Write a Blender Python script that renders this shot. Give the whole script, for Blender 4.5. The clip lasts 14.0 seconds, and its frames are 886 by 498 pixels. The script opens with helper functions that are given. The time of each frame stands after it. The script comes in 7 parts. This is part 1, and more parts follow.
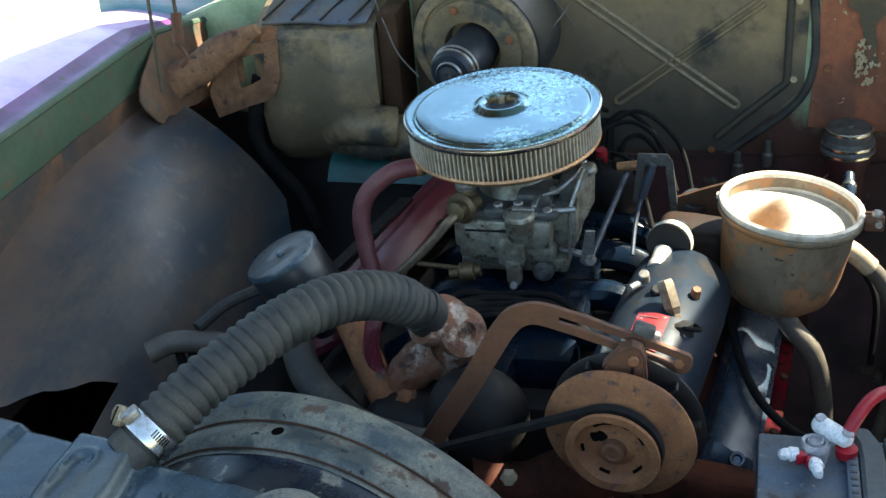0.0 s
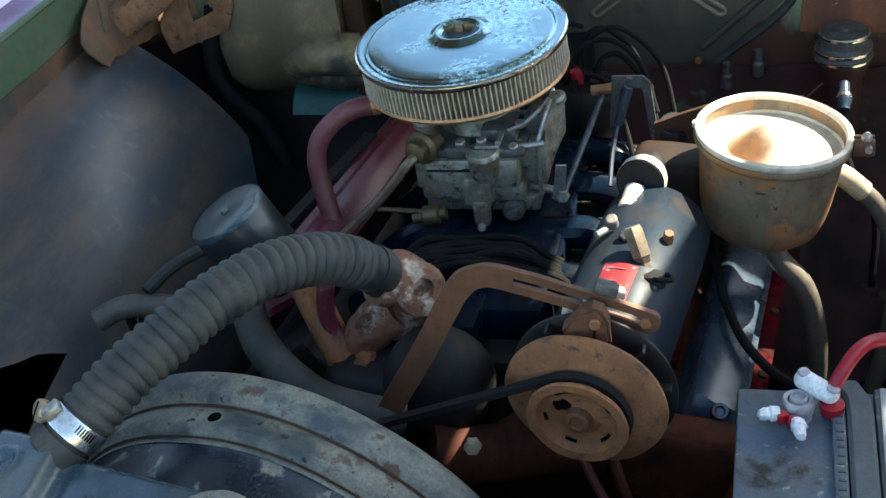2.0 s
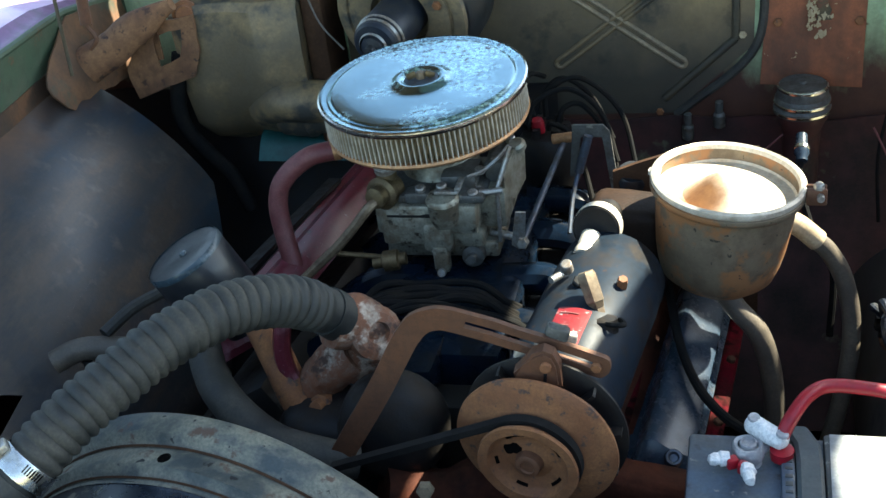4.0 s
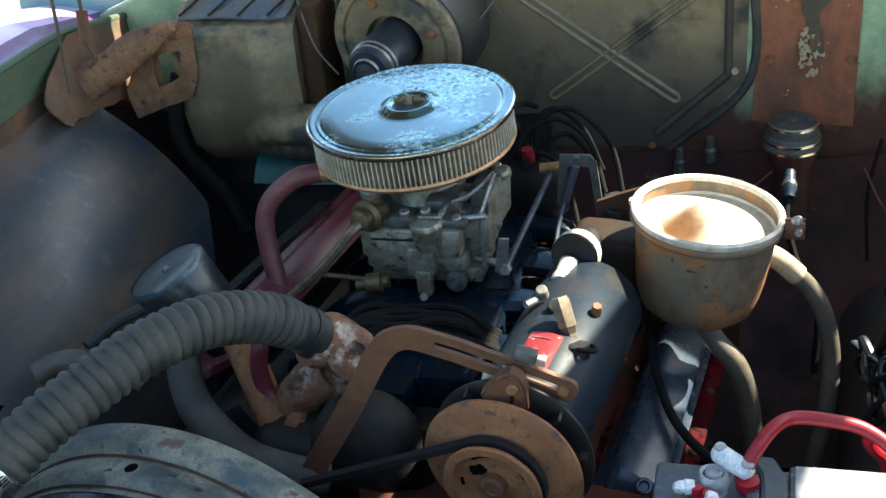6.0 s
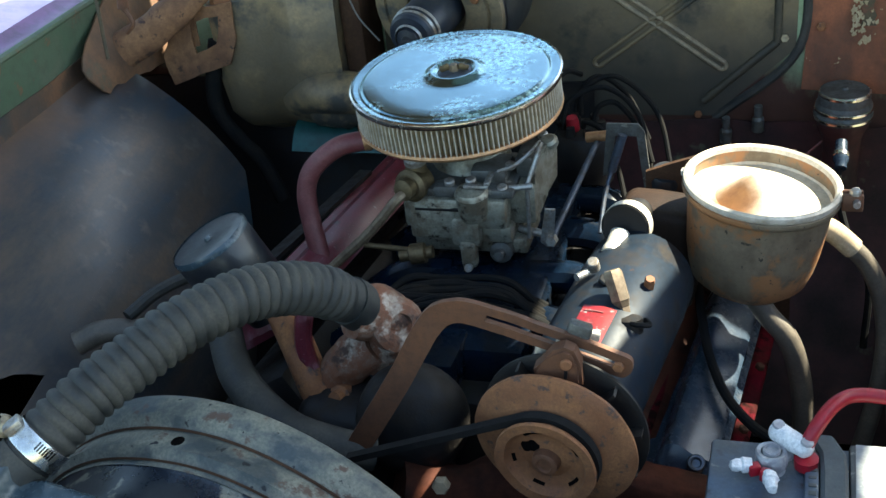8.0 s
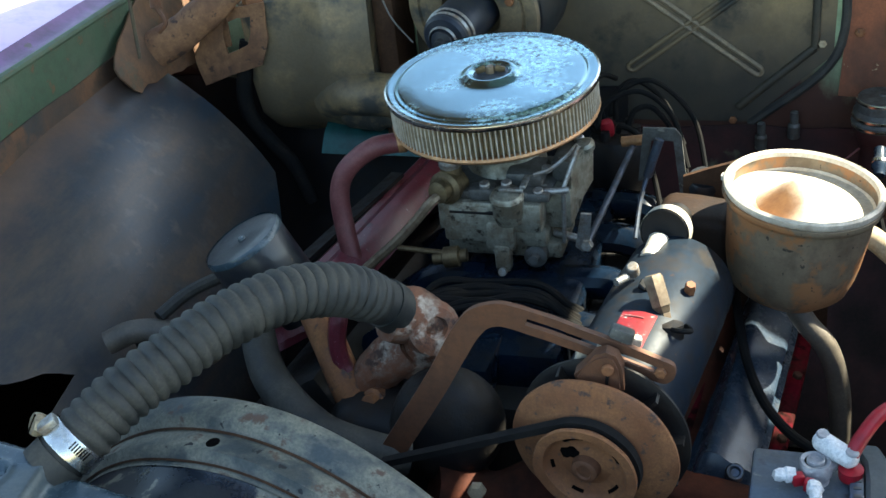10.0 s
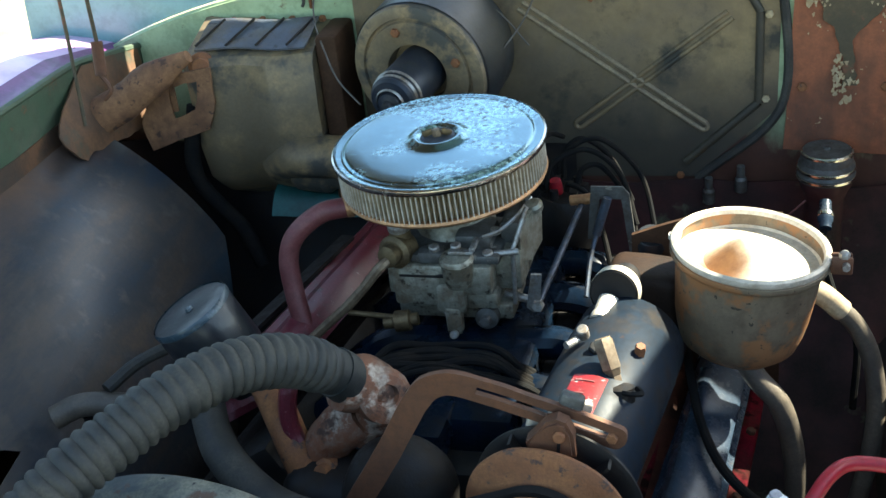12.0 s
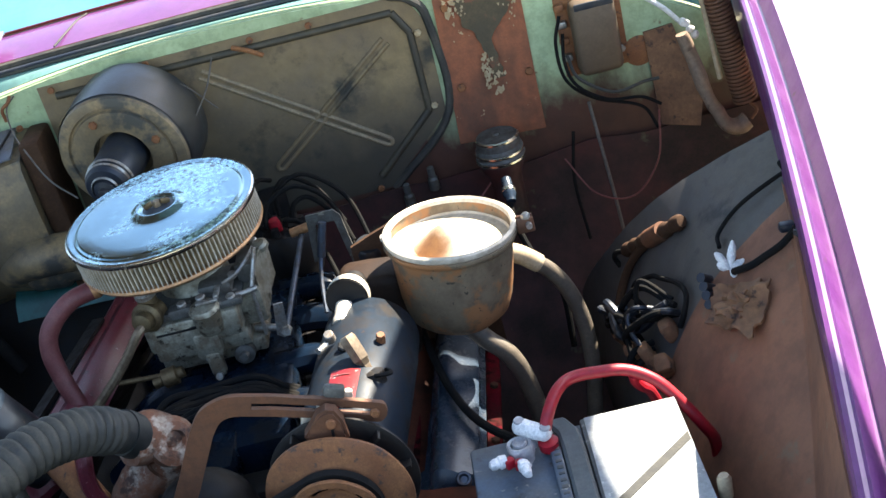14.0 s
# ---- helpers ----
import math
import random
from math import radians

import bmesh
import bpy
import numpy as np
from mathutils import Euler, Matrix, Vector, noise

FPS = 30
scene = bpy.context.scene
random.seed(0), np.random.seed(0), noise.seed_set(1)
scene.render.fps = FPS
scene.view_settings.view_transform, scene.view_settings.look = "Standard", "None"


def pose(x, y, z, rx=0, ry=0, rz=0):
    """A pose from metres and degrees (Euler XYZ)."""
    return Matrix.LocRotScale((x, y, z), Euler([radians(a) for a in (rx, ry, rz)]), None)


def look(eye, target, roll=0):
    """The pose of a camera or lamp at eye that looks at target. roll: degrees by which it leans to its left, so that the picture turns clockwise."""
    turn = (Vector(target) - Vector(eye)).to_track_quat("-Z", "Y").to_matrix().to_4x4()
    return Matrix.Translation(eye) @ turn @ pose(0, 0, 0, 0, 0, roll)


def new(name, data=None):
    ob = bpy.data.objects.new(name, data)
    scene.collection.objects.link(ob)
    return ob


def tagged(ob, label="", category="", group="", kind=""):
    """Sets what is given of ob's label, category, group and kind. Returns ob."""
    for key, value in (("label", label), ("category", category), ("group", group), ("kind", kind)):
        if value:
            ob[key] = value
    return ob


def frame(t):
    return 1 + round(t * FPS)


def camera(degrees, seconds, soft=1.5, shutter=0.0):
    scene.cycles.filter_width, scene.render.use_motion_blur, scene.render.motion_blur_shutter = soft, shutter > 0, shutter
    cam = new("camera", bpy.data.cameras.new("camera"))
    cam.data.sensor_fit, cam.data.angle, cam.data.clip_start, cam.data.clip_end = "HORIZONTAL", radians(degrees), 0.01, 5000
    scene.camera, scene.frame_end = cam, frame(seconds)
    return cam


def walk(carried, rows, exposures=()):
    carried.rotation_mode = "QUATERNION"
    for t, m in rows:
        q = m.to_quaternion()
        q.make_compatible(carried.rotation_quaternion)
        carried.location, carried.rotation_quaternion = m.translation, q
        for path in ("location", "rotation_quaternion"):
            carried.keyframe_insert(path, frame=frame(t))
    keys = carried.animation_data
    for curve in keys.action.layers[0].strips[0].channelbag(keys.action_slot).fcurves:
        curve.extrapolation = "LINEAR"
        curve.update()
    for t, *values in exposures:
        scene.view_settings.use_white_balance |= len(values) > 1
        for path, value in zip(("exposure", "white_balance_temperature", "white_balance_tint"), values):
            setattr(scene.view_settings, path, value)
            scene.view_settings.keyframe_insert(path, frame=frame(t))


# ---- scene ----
cam = camera(39.0, 14.0)
PATH = [
    (0, (0.313, -1.488, 1.662), (-0.154, 0.208, 0.71), -4.8),
    (0.5, (0.364, -1.414, 1.647), (-0.2, 0.193, 0.6), -5.5),
    (1, (0.339, -1.369, 1.64), (-0.191, 0.186, 0.499), -6.4),
    (1.5, (0.344, -1.348, 1.641), (-0.17, 0.217, 0.507), -7.4),
    (2, (0.363, -1.347, 1.658), (-0.141, 0.248, 0.561), -8.8),
    (2.5, (0.377, -1.371, 1.668), (-0.118, 0.25, 0.606), -9.1),
    (2.7, (0.384, -1.382, 1.671), (-0.101, 0.262, 0.639), -8.6),
    (4.8, (0.394, -1.338, 1.641), (-0.104, 0.305, 0.616), -6.5),
    (5, (0.397, -1.347, 1.646), (-0.133, 0.293, 0.631), -7.1),
    (5.5, (0.405, -1.355, 1.644), (-0.125, 0.295, 0.646), -7.0),
    (6, (0.433, -1.359, 1.64), (-0.07, 0.312, 0.662), -6.1),
    (6.5, (0.396, -1.346, 1.64), (-0.133, 0.311, 0.653), -6.8),
    (7, (0.401, -1.364, 1.65), (-0.108, 0.302, 0.668), -6.2),
    (7.5, (0.432, -1.37, 1.626), (-0.061, 0.287, 0.62), -6.7),
    (8, (0.4, -1.341, 1.631), (-0.136, 0.295, 0.613), -6.5),
    (8.2, (0.371, -1.323, 1.634), (-0.189, 0.312, 0.628), -6.6),
    (10.3, (0.377, -1.345, 1.621), (-0.183, 0.29, 0.616), -6.2),
    (10.5, (0.382, -1.352, 1.629), (-0.192, 0.286, 0.635), -6.8),
    (11, (0.386, -1.355, 1.611), (-0.152, 0.292, 0.612), -5.7),
    (11.5, (0.385, -1.357, 1.611), (-0.158, 0.278, 0.595), -5.5),
    (12, (0.383, -1.32, 1.635), (-0.118, 0.369, 0.688), -6.4),
    (12.5, (0.449, -1.334, 1.659), (0.011, 0.389, 0.743), -7.7),
    (13, (0.487, -1.338, 1.699), (0.154, 0.41, 0.784), -9.9),
    (13.5, (0.457, -1.37, 1.705), (0.202, 0.387, 0.785), -11.7),
    (14, (0.417, -1.498, 1.695), (0.335, 0.26, 0.745), -15.0),
]
walk(cam, [(t, look(eye, target, roll)) for t, eye, target, roll in PATH],
     [(0, 2.38, 7050, 1), (12.6, 2.40, 7050, 0), (13.4, 2.45, 7050, 4), (14, 2.55, 7040, 10)])

# ---- light ----
SUN_WAY = Vector((0.57, 0.40, 0.72)).normalized()
world = bpy.data.worlds.new("sky")
scene.world = world
world.use_nodes = True
wn = world.node_tree.nodes
sky = wn.new("ShaderNodeTexSky")
sky.sky_type = "NISHITA"
sky.sun_disc = False
sky.sun_elevation = math.asin(SUN_WAY.z)
sky.sun_rotation = math.atan2(SUN_WAY.x, SUN_WAY.y)
world.node_tree.links.new(sky.outputs[0], wn["Background"].inputs[0])
wn["Background"].inputs[1].default_value = 0.115
sun_data = bpy.data.lights.new("sun", "SUN")
sun_data.energy = 5.0
sun_data.angle = radians(0.5)
sun_data.color = (1.0, 0.95, 0.86)
sun = new("sun", sun_data)
sun.matrix_world = look(SUN_WAY * 20, (0, 0, 0))


# ---- materials ----
def ramp(nt, fac, stops):
    n = nt.nodes.new("ShaderNodeValToRGB")
    els = n.color_ramp.elements
    while len(els) < len(stops):
        els.new(0.5)
    for el, (p, c) in zip(els, stops):
        el.position = p
        el.color = (*c, 1) if len(c) == 3 else c
    nt.links.new(fac, n.inputs[0])
    return n.outputs[0]


def noise_out(nt, co, scale, detail=4, rough=0.6, stretch=None):
    n = nt.nodes.new("ShaderNodeTexNoise")
    n.inputs["Scale"].default_value = scale
    n.inputs["Detail"].default_value = detail
    n.inputs["Roughness"].default_value = rough
    if stretch:
        mp = nt.nodes.new("ShaderNodeMapping")
        mp.inputs["Scale"].default_value = stretch
        nt.links.new(co, mp.inputs[0])
        co = mp.outputs[0]
    nt.links.new(co, n.inputs["Vector"])
    return n.outputs["Fac"]


def mixed(nt, fac, a, b):
    n = nt.nodes.new("ShaderNodeMix")
    n.data_type = "RGBA"
    for sock, v in ((n.inputs[0], fac), (n.inputs[6], a), (n.inputs[7], b)):
        if isinstance(v, (float, int)):
            sock.default_value = v
        elif isinstance(v, tuple):
            sock.default_value = (*v, 1)
        else:
            nt.links.new(v, sock)
    return n.outputs[2]


def surface(name, base, worn, rough=0.6, metal=0.0, scale=18, edge=(0.45, 0.65), grain=220, bump=0.25,
            spots=None, spot_scale=60, spot_edge=(0.58, 0.66), rough_worn=None, stretch=None, coat=0.0, grain_mix=0.35,
            metal_worn=None, mottle=0.35, spec=0.5, specks=None, speck_scale=120, speck_edge=(0.63, 0.67)):
    """A weathered surface: a base colour, broad worn or dusty patches, optional small spots, fine grain and relief."""
    m = bpy.data.materials.new(name)
    m.use_nodes = True
    nt = m.node_tree
    b = nt.nodes["Principled BSDF"]
    co = nt.nodes.new("ShaderNodeTexCoord").outputs["Object"]
    broad = noise_out(nt, co, scale, 6, 0.62, stretch)
    fine = noise_out(nt, co, grain, 3, 0.6)
    patch = ramp(nt, broad, [(edge[0], (0, 0, 0)), (edge[1], (1, 1, 1))])
    col = mixed(nt, patch, base, worn)
    dark = tuple(c * 0.55 for c in base)
    mid = nt.nodes.new("ShaderNodeMath")
    mid.operation = "MULTIPLY"
    mid.inputs[1].default_value = mottle
    nt.links.new(ramp(nt, noise_out(nt, co, scale * 4.3, 5, 0.7), [(0.45, (0, 0, 0)), (0.62, (1, 1, 1))]), mid.inputs[0])
    col = mixed(nt, mid.outputs[0], col, tuple(c * 0.45 for c in worn))
    gm = nt.nodes.new("ShaderNodeMath")
    gm.operation = "MULTIPLY"
    gm.inputs[1].default_value = grain_mix
    nt.links.new(ramp(nt, fine, [(0.40, (1, 1, 1)), (0.60, (0, 0, 0))]), gm.inputs[0])
    col = mixed(nt, gm.outputs[0], col, dark)
    if spots:
        sp = ramp(nt, noise_out(nt, co, spot_scale, 5, 0.65), [(spot_edge[0], (0, 0, 0)), (spot_edge[1], (1, 1, 1))])
        col = mixed(nt, sp, col, spots)
    if specks:
        sp = ramp(nt, noise_out(nt, co, speck_scale, 3, 0.6), [(speck_edge[0], (0, 0, 0)), (speck_edge[1], (1, 1, 1))])
        col = mixed(nt, sp, col, specks)
    b.inputs["Specular IOR Level"].default_value = spec
    nt.links.new(col, b.inputs["Base Color"])
    rw = rough if rough_worn is None else rough_worn
    rr = nt.nodes.new("ShaderNodeMapRange")
    rr.inputs[3].default_value, rr.inputs[4].default_value = rough, rw
    nt.links.new(patch, rr.inputs[0])
    ra = nt.nodes.new("ShaderNodeMath")
    ra.operation = "MULTIPLY_ADD"
    ra.inputs[1].default_value = 0.18
    nt.links.new(fine, ra.inputs[0])
    nt.links.new(rr.outputs[0], ra.inputs[2])
    nt.links.new(ra.outputs[0], b.inputs["Roughness"])
    if metal_worn is None:
        b.inputs["Metallic"].default_value = metal
    else:
        mr = nt.nodes.new("ShaderNodeMapRange")
        mr.inputs[3].default_value, mr.inputs[4].default_value = metal, metal_worn
        nt.links.new(patch, mr.inputs[0])
        nt.links.new(mr.outputs[0], b.inputs["Metallic"])
    b.inputs["Coat Weight"].default_value = coat
    b.inputs["Coat Roughness"].default_value = 0.12
    bp = nt.nodes.new("ShaderNodeBump")
    bp.inputs["Strength"].default_value = bump
    bp.inputs["Distance"].default_value = 0.002
    add = nt.nodes.new("ShaderNodeMath")
    add.operation = "MULTIPLY_ADD"
    add.inputs[1].default_value = 0.5
    nt.links.new(fine, add.inputs[0])
    nt.links.new(broad, add.inputs[2])
    nt.links.new(add.outputs[0], bp.inputs["Height"])
    nt.links.new(bp.outputs[0], b.inputs["Normal"])
    return m




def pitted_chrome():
    """Chrome mirror, the sky's blue reflection put into its tint and bright blooms, with fine pits and dark rust specks
    among them.
    """
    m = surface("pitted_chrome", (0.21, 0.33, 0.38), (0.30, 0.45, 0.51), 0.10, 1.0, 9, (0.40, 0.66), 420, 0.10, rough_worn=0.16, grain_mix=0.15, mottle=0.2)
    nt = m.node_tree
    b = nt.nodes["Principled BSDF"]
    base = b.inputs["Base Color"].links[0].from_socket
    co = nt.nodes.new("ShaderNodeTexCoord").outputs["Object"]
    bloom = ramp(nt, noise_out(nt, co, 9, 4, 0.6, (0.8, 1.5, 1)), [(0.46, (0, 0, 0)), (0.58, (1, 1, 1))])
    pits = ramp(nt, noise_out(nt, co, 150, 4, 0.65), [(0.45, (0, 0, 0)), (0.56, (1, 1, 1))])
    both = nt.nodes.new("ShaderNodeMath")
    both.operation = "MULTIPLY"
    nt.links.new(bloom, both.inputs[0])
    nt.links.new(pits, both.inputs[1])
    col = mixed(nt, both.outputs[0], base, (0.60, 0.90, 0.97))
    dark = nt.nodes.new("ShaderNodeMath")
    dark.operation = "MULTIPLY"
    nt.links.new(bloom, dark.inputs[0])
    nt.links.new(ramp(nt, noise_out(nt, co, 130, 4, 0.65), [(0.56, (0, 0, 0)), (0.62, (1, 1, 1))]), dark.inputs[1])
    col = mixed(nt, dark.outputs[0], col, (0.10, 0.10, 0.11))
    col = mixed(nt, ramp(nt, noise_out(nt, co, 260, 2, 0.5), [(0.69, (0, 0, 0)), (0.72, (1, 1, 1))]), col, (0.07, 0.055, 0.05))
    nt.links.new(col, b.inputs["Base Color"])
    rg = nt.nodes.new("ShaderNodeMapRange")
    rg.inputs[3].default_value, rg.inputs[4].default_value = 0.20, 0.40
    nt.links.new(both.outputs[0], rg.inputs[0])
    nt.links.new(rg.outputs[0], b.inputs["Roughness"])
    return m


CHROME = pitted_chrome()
BRIGHT = surface("clean_chrome", (0.72, 0.71, 0.68), (0.60, 0.56, 0.48), 0.12, 1.0, 40, (0.5, 0.7), 300, 0.05, rough_worn=0.25, grain_mix=0.1)
MESH = surface("plated_filter_mesh", (0.52, 0.43, 0.29), (0.33, 0.26, 0.16), 0.22, 0.5, 30, (0.4, 0.65), 500, 0.05, rough_worn=0.3, grain_mix=0.25)
COPPER = surface("copper_band", (0.60, 0.33, 0.16), (0.30, 0.15, 0.08), 0.4, 0.7, 60, (0.4, 0.7), 300, 0.2)
ZINC = surface("zinc_casting", (0.34, 0.335, 0.27), (0.17, 0.135, 0.09), 0.34, 0.6, 38, (0.44, 0.60), 320, 0.35,
               (0.035, 0.028, 0.02), 70, (0.57, 0.66), 0.65)
CARB_TOP = surface("grimy_casting_top", (0.105, 0.11, 0.105), (0.06, 0.05, 0.04), 0.4, 0.3, 45, (0.42, 0.62), 320, 0.3,
                   (0.22, 0.21, 0.18), 90, (0.62, 0.68), 0.6)
STEEL = surface("dull_steel", (0.42, 0.42, 0.40), (0.22, 0.16, 0.11), 0.35, 0.8, 60, (0.45, 0.65), 300, 0.2, rough_worn=0.6)
BRASS_PALE = surface("pale_tarnished_brass", (0.42, 0.35, 0.24), (0.20, 0.15, 0.09), 0.4, 0.6, 90, (0.42, 0.62), 300, 0.3, rough_worn=0.6)
BRASS = surface("old_brass", (0.19, 0.14, 0.075), (0.10, 0.07, 0.04), 0.4, 0.8, 70, (0.4, 0.65), 300, 0.2, rough_worn=0.6)
RUST = surface("brown_rust", (0.20, 0.076, 0.030), (0.29, 0.125, 0.050), 0.58, 0.1, 30, (0.4, 0.62), 380, 0.5,
               (0.07, 0.04, 0.03), 70, (0.58, 0.66), 0.85)
RUST_SMOOTH = surface("worn_rust_bar", (0.155, 0.064, 0.031), (0.105, 0.048, 0.028), 0.6, 0.25, 28, (0.4, 0.62), 500, 0.2, rough_worn=0.5, grain_mix=0.2)
# Near-black fill: shade inside holes and under the engine put into colour.
SHADE_BLACK = surface("hole_shade_black", (0.004, 0.004, 0.004), (0.006, 0.005, 0.005), 0.9, 0.0, spec=0.0)
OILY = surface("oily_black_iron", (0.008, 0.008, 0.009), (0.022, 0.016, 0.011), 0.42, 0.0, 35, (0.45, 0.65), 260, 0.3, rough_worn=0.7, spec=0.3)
BLACK_PAINT = surface("worn_black_paint", (0.009, 0.012, 0.017), (0.024, 0.024, 0.025), 0.26, 0.0, 22, (0.50, 0.68), 300, 0.15,
                      (0.07, 0.045, 0.03), 90, (0.66, 0.72), 0.5, coat=0.2)
GEN_PAINT = surface("oily_generator_paint", (0.011, 0.019, 0.030), (0.026, 0.021, 0.017), 0.34, 0.0, 26, (0.50, 0.68), 260, 0.05,
                    (0.05, 0.028, 0.018), 80, (0.64, 0.70), 0.5, spec=0.12)
GLOSS_BLACK = surface("glossy_black_enamel", (0.024, 0.040, 0.062), (0.036, 0.044, 0.056), 0.16, 0.0, 30, (0.48, 0.66), 300, 0.06,
                      (0.05, 0.045, 0.04), 110, (0.66, 0.71), 0.24, coat=0.0, grain_mix=0.1, spec=0.42)
HEAD_RED = surface("oily_red_head", (0.085, 0.006, 0.012), (0.030, 0.012, 0.010), 0.4, 0.0, 26, (0.44, 0.60), 260, 0.1,
                   (0.008, 0.004, 0.004), 40, (0.54, 0.62), 0.6, spec=0.0)
RUST_DARK = surface("dark_rusty_casting", (0.045, 0.022, 0.012), (0.075, 0.038, 0.02), 0.7, 0.0, 24, (0.4, 0.62), 300, 0.4, spec=0.2)
# Brown iron darkened in colour to stand for shade on the casting.
SHADE_BROWN = surface("shade_darkened_iron", (0.020, 0.012, 0.008), (0.034, 0.018, 0.010), 0.5, 0.0, 24, (0.4, 0.62), 300, 0.4, spec=0.2)
BLUE_BLACK = surface("blue_black_iron", (0.004, 0.011, 0.024), (0.006, 0.007, 0.009), 0.14, 0.0, 30, (0.45, 0.65), 240, 0.06, rough_worn=0.3, spec=0.10)
RED_PAINT = surface("faded_red_paint", (0.115, 0.014, 0.024), (0.21, 0.085, 0.10), 0.22, 0.0, 22, (0.50, 0.68), 300, 0.12,
                    (0.05, 0.03, 0.028), 40, (0.58, 0.68), 0.6, stretch=(2.2, 0.5, 2.2), specks=(0.30, 0.22, 0.22), speck_scale=160, speck_edge=(0.66, 0.70))
RED_HOSE = surface("dusty_red_rubber", (0.14, 0.030, 0.032), (0.185, 0.066, 0.060), 0.45, 0.0, 25, (0.4, 0.65), 400, 0.2)
RED_CABLE = surface("red_cable", (0.34, 0.005, 0.017), (0.28, 0.010, 0.02), 0.35, 0.0, 30, (0.4, 0.65), 400, 0.05, grain_mix=0.1)
RED_TAG = surface("red_tag", (0.10, 0.004, 0.006), (0.06, 0.012, 0.010), 0.4, 0.1, 60, (0.45, 0.65), 300, 0.1, grain_mix=0.2)
SCUFFED_TAG = surface("scuffed_red_plate", (0.20, 0.006, 0.010), (0.11, 0.012, 0.012), 0.35, 0.1, 60, (0.45, 0.65), 300, 0.1,
                      (0.30, 0.25, 0.24), 95, (0.60, 0.64), grain_mix=0.2, stretch=(1, 0.4, 1))
CAN = surface("zinc_plated_can", (0.185, 0.143, 0.095), (0.115, 0.08, 0.05), 0.42, 0.15, 10, (0.44, 0.60), 260, 0.25,
              (0.27, 0.125, 0.052), 13, (0.49, 0.55), 0.7, grain_mix=0.25, specks=(0.035, 0.028, 0.02), speck_scale=110, speck_edge=(0.67, 0.70))
BLUE_STEEL = surface("blued_steel", (0.075, 0.10, 0.14), (0.07, 0.06, 0.052), 0.32, 0.5, 60, (0.45, 0.65), 300, 0.1, rough_worn=0.6)
# Dusty case top with the sky's blue sheen put into its colour.
HEATER_TOP = surface("sky_sheen_heater_top", (0.085, 0.10, 0.13), (0.16, 0.135, 0.10), 0.3, 0.1, 16, (0.44, 0.62), 260, 0.15,
                     (0.03, 0.03, 0.032), 30, (0.58, 0.66), 0.6)


def shadow_stained_pan():
    """The pale oily pan; the cone's shadow side, with some rust, is put into the colour round its foot."""
    m = surface("shadow_stained_oily_pan", (0.70, 0.63, 0.50), (0.58, 0.47, 0.33), 0.42, 0.2, 22, (0.42, 0.66), 260, 0.2, rough_worn=0.6)
    nt = m.node_tree
    b = nt.nodes["Principled BSDF"]
    pale = b.inputs["Base Color"].links[0].from_socket
    co = nt.nodes.new("ShaderNodeTexCoord").outputs["Object"]
    geo = nt.nodes.new("ShaderNodeNewGeometry").outputs["Position"]
    far = nt.nodes.new("ShaderNodeVectorMath")
    far.operation = "DISTANCE"
    far.inputs[1].default_value = (0.338, -0.134, 0.962)
    nt.links.new(geo, far.inputs[0])
    wob = nt.nodes.new("ShaderNodeMath")
    wob.operation = "MULTIPLY_ADD"
    wob.inputs[1].default_value = 0.022
    nt.links.new(noise_out(nt, co, 45, 5, 0.6), wob.inputs[0])
    nt.links.new(far.outputs["Value"], wob.inputs[2])
    edge = ramp(nt, wob.outputs[0], [(0.030, (1, 1, 1)), (0.056, (0, 0, 0))])
    rust = mixed(nt, noise_out(nt, co, 70, 4, 0.6), (0.09, 0.035, 0.015), (0.33, 0.16, 0.06))
    nt.links.new(mixed(nt, edge, pale, rust), b.inputs["Base Color"])
    return m


PAN_SHADOW_STAIN = shadow_stained_pan()
RUBBER = surface("dusty_black_rubber", (0.013, 0.015, 0.015), (0.080, 0.073, 0.058), 0.5, 0.0, 22, (0.38, 0.70), 320, 0.25, rough_worn=0.8)
GREY_HOSE = surface("grey_rubber_hose", (0.082, 0.069, 0.056), (0.140, 0.114, 0.083), 0.42, 0.0, 25, (0.4, 0.65), 320, 0.25)
BELT = surface("belt_rubber", (0.010, 0.010, 0.010), (0.022, 0.019, 0.017), 0.85, 0.0, 40, (0.4, 0.7), 300, 0.2, spec=0.2)
FITTING = surface("tarnished_fitting", (0.24, 0.18, 0.115), (0.12, 0.08, 0.05), 0.35, 0.5, 60, (0.45, 0.65), 300, 0.1, rough_worn=0.55)
# Pale metal: bright reflections on tank front and cap put into colour.
TANK_SEAM = surface("pale_reflection_metal", (0.42, 0.40, 0.30), (0.30, 0.25, 0.16), 0.34, 0.35, 45, (0.45, 0.65), 300, 0.2, (0.16, 0.10, 0.06), 40, (0.64, 0.70), 0.6)
RUST_BRIGHT = surface("orange_rust", (0.30, 0.10, 0.030), (0.20, 0.06, 0.02), 0.75, 0.0, 60, (0.42, 0.62), 300, 0.5)
# Blue-grey base: the sky's reflection on dusty black paint put into colour.
RAD = surface("radiator_black", (0.038, 0.064, 0.082), (0.095, 0.105, 0.098), 0.16, 0.1, 9, (0.48, 0.72), 240, 0.10,
              (0.16, 0.12, 0.08), 50, (0.68, 0.73), 0.45, mottle=0.2)
SHROUD = surface("weathered_shroud", (0.048, 0.060, 0.062), (0.22, 0.21, 0.16), 0.38, 0.1, 15, (0.38, 0.54), 300, 0.35,
                 (0.09, 0.055, 0.038), 30, (0.60, 0.66), 0.65, stretch=(1, 1.6, 1), specks=(0.015, 0.015, 0.016), speck_scale=70, speck_edge=(0.65, 0.68))
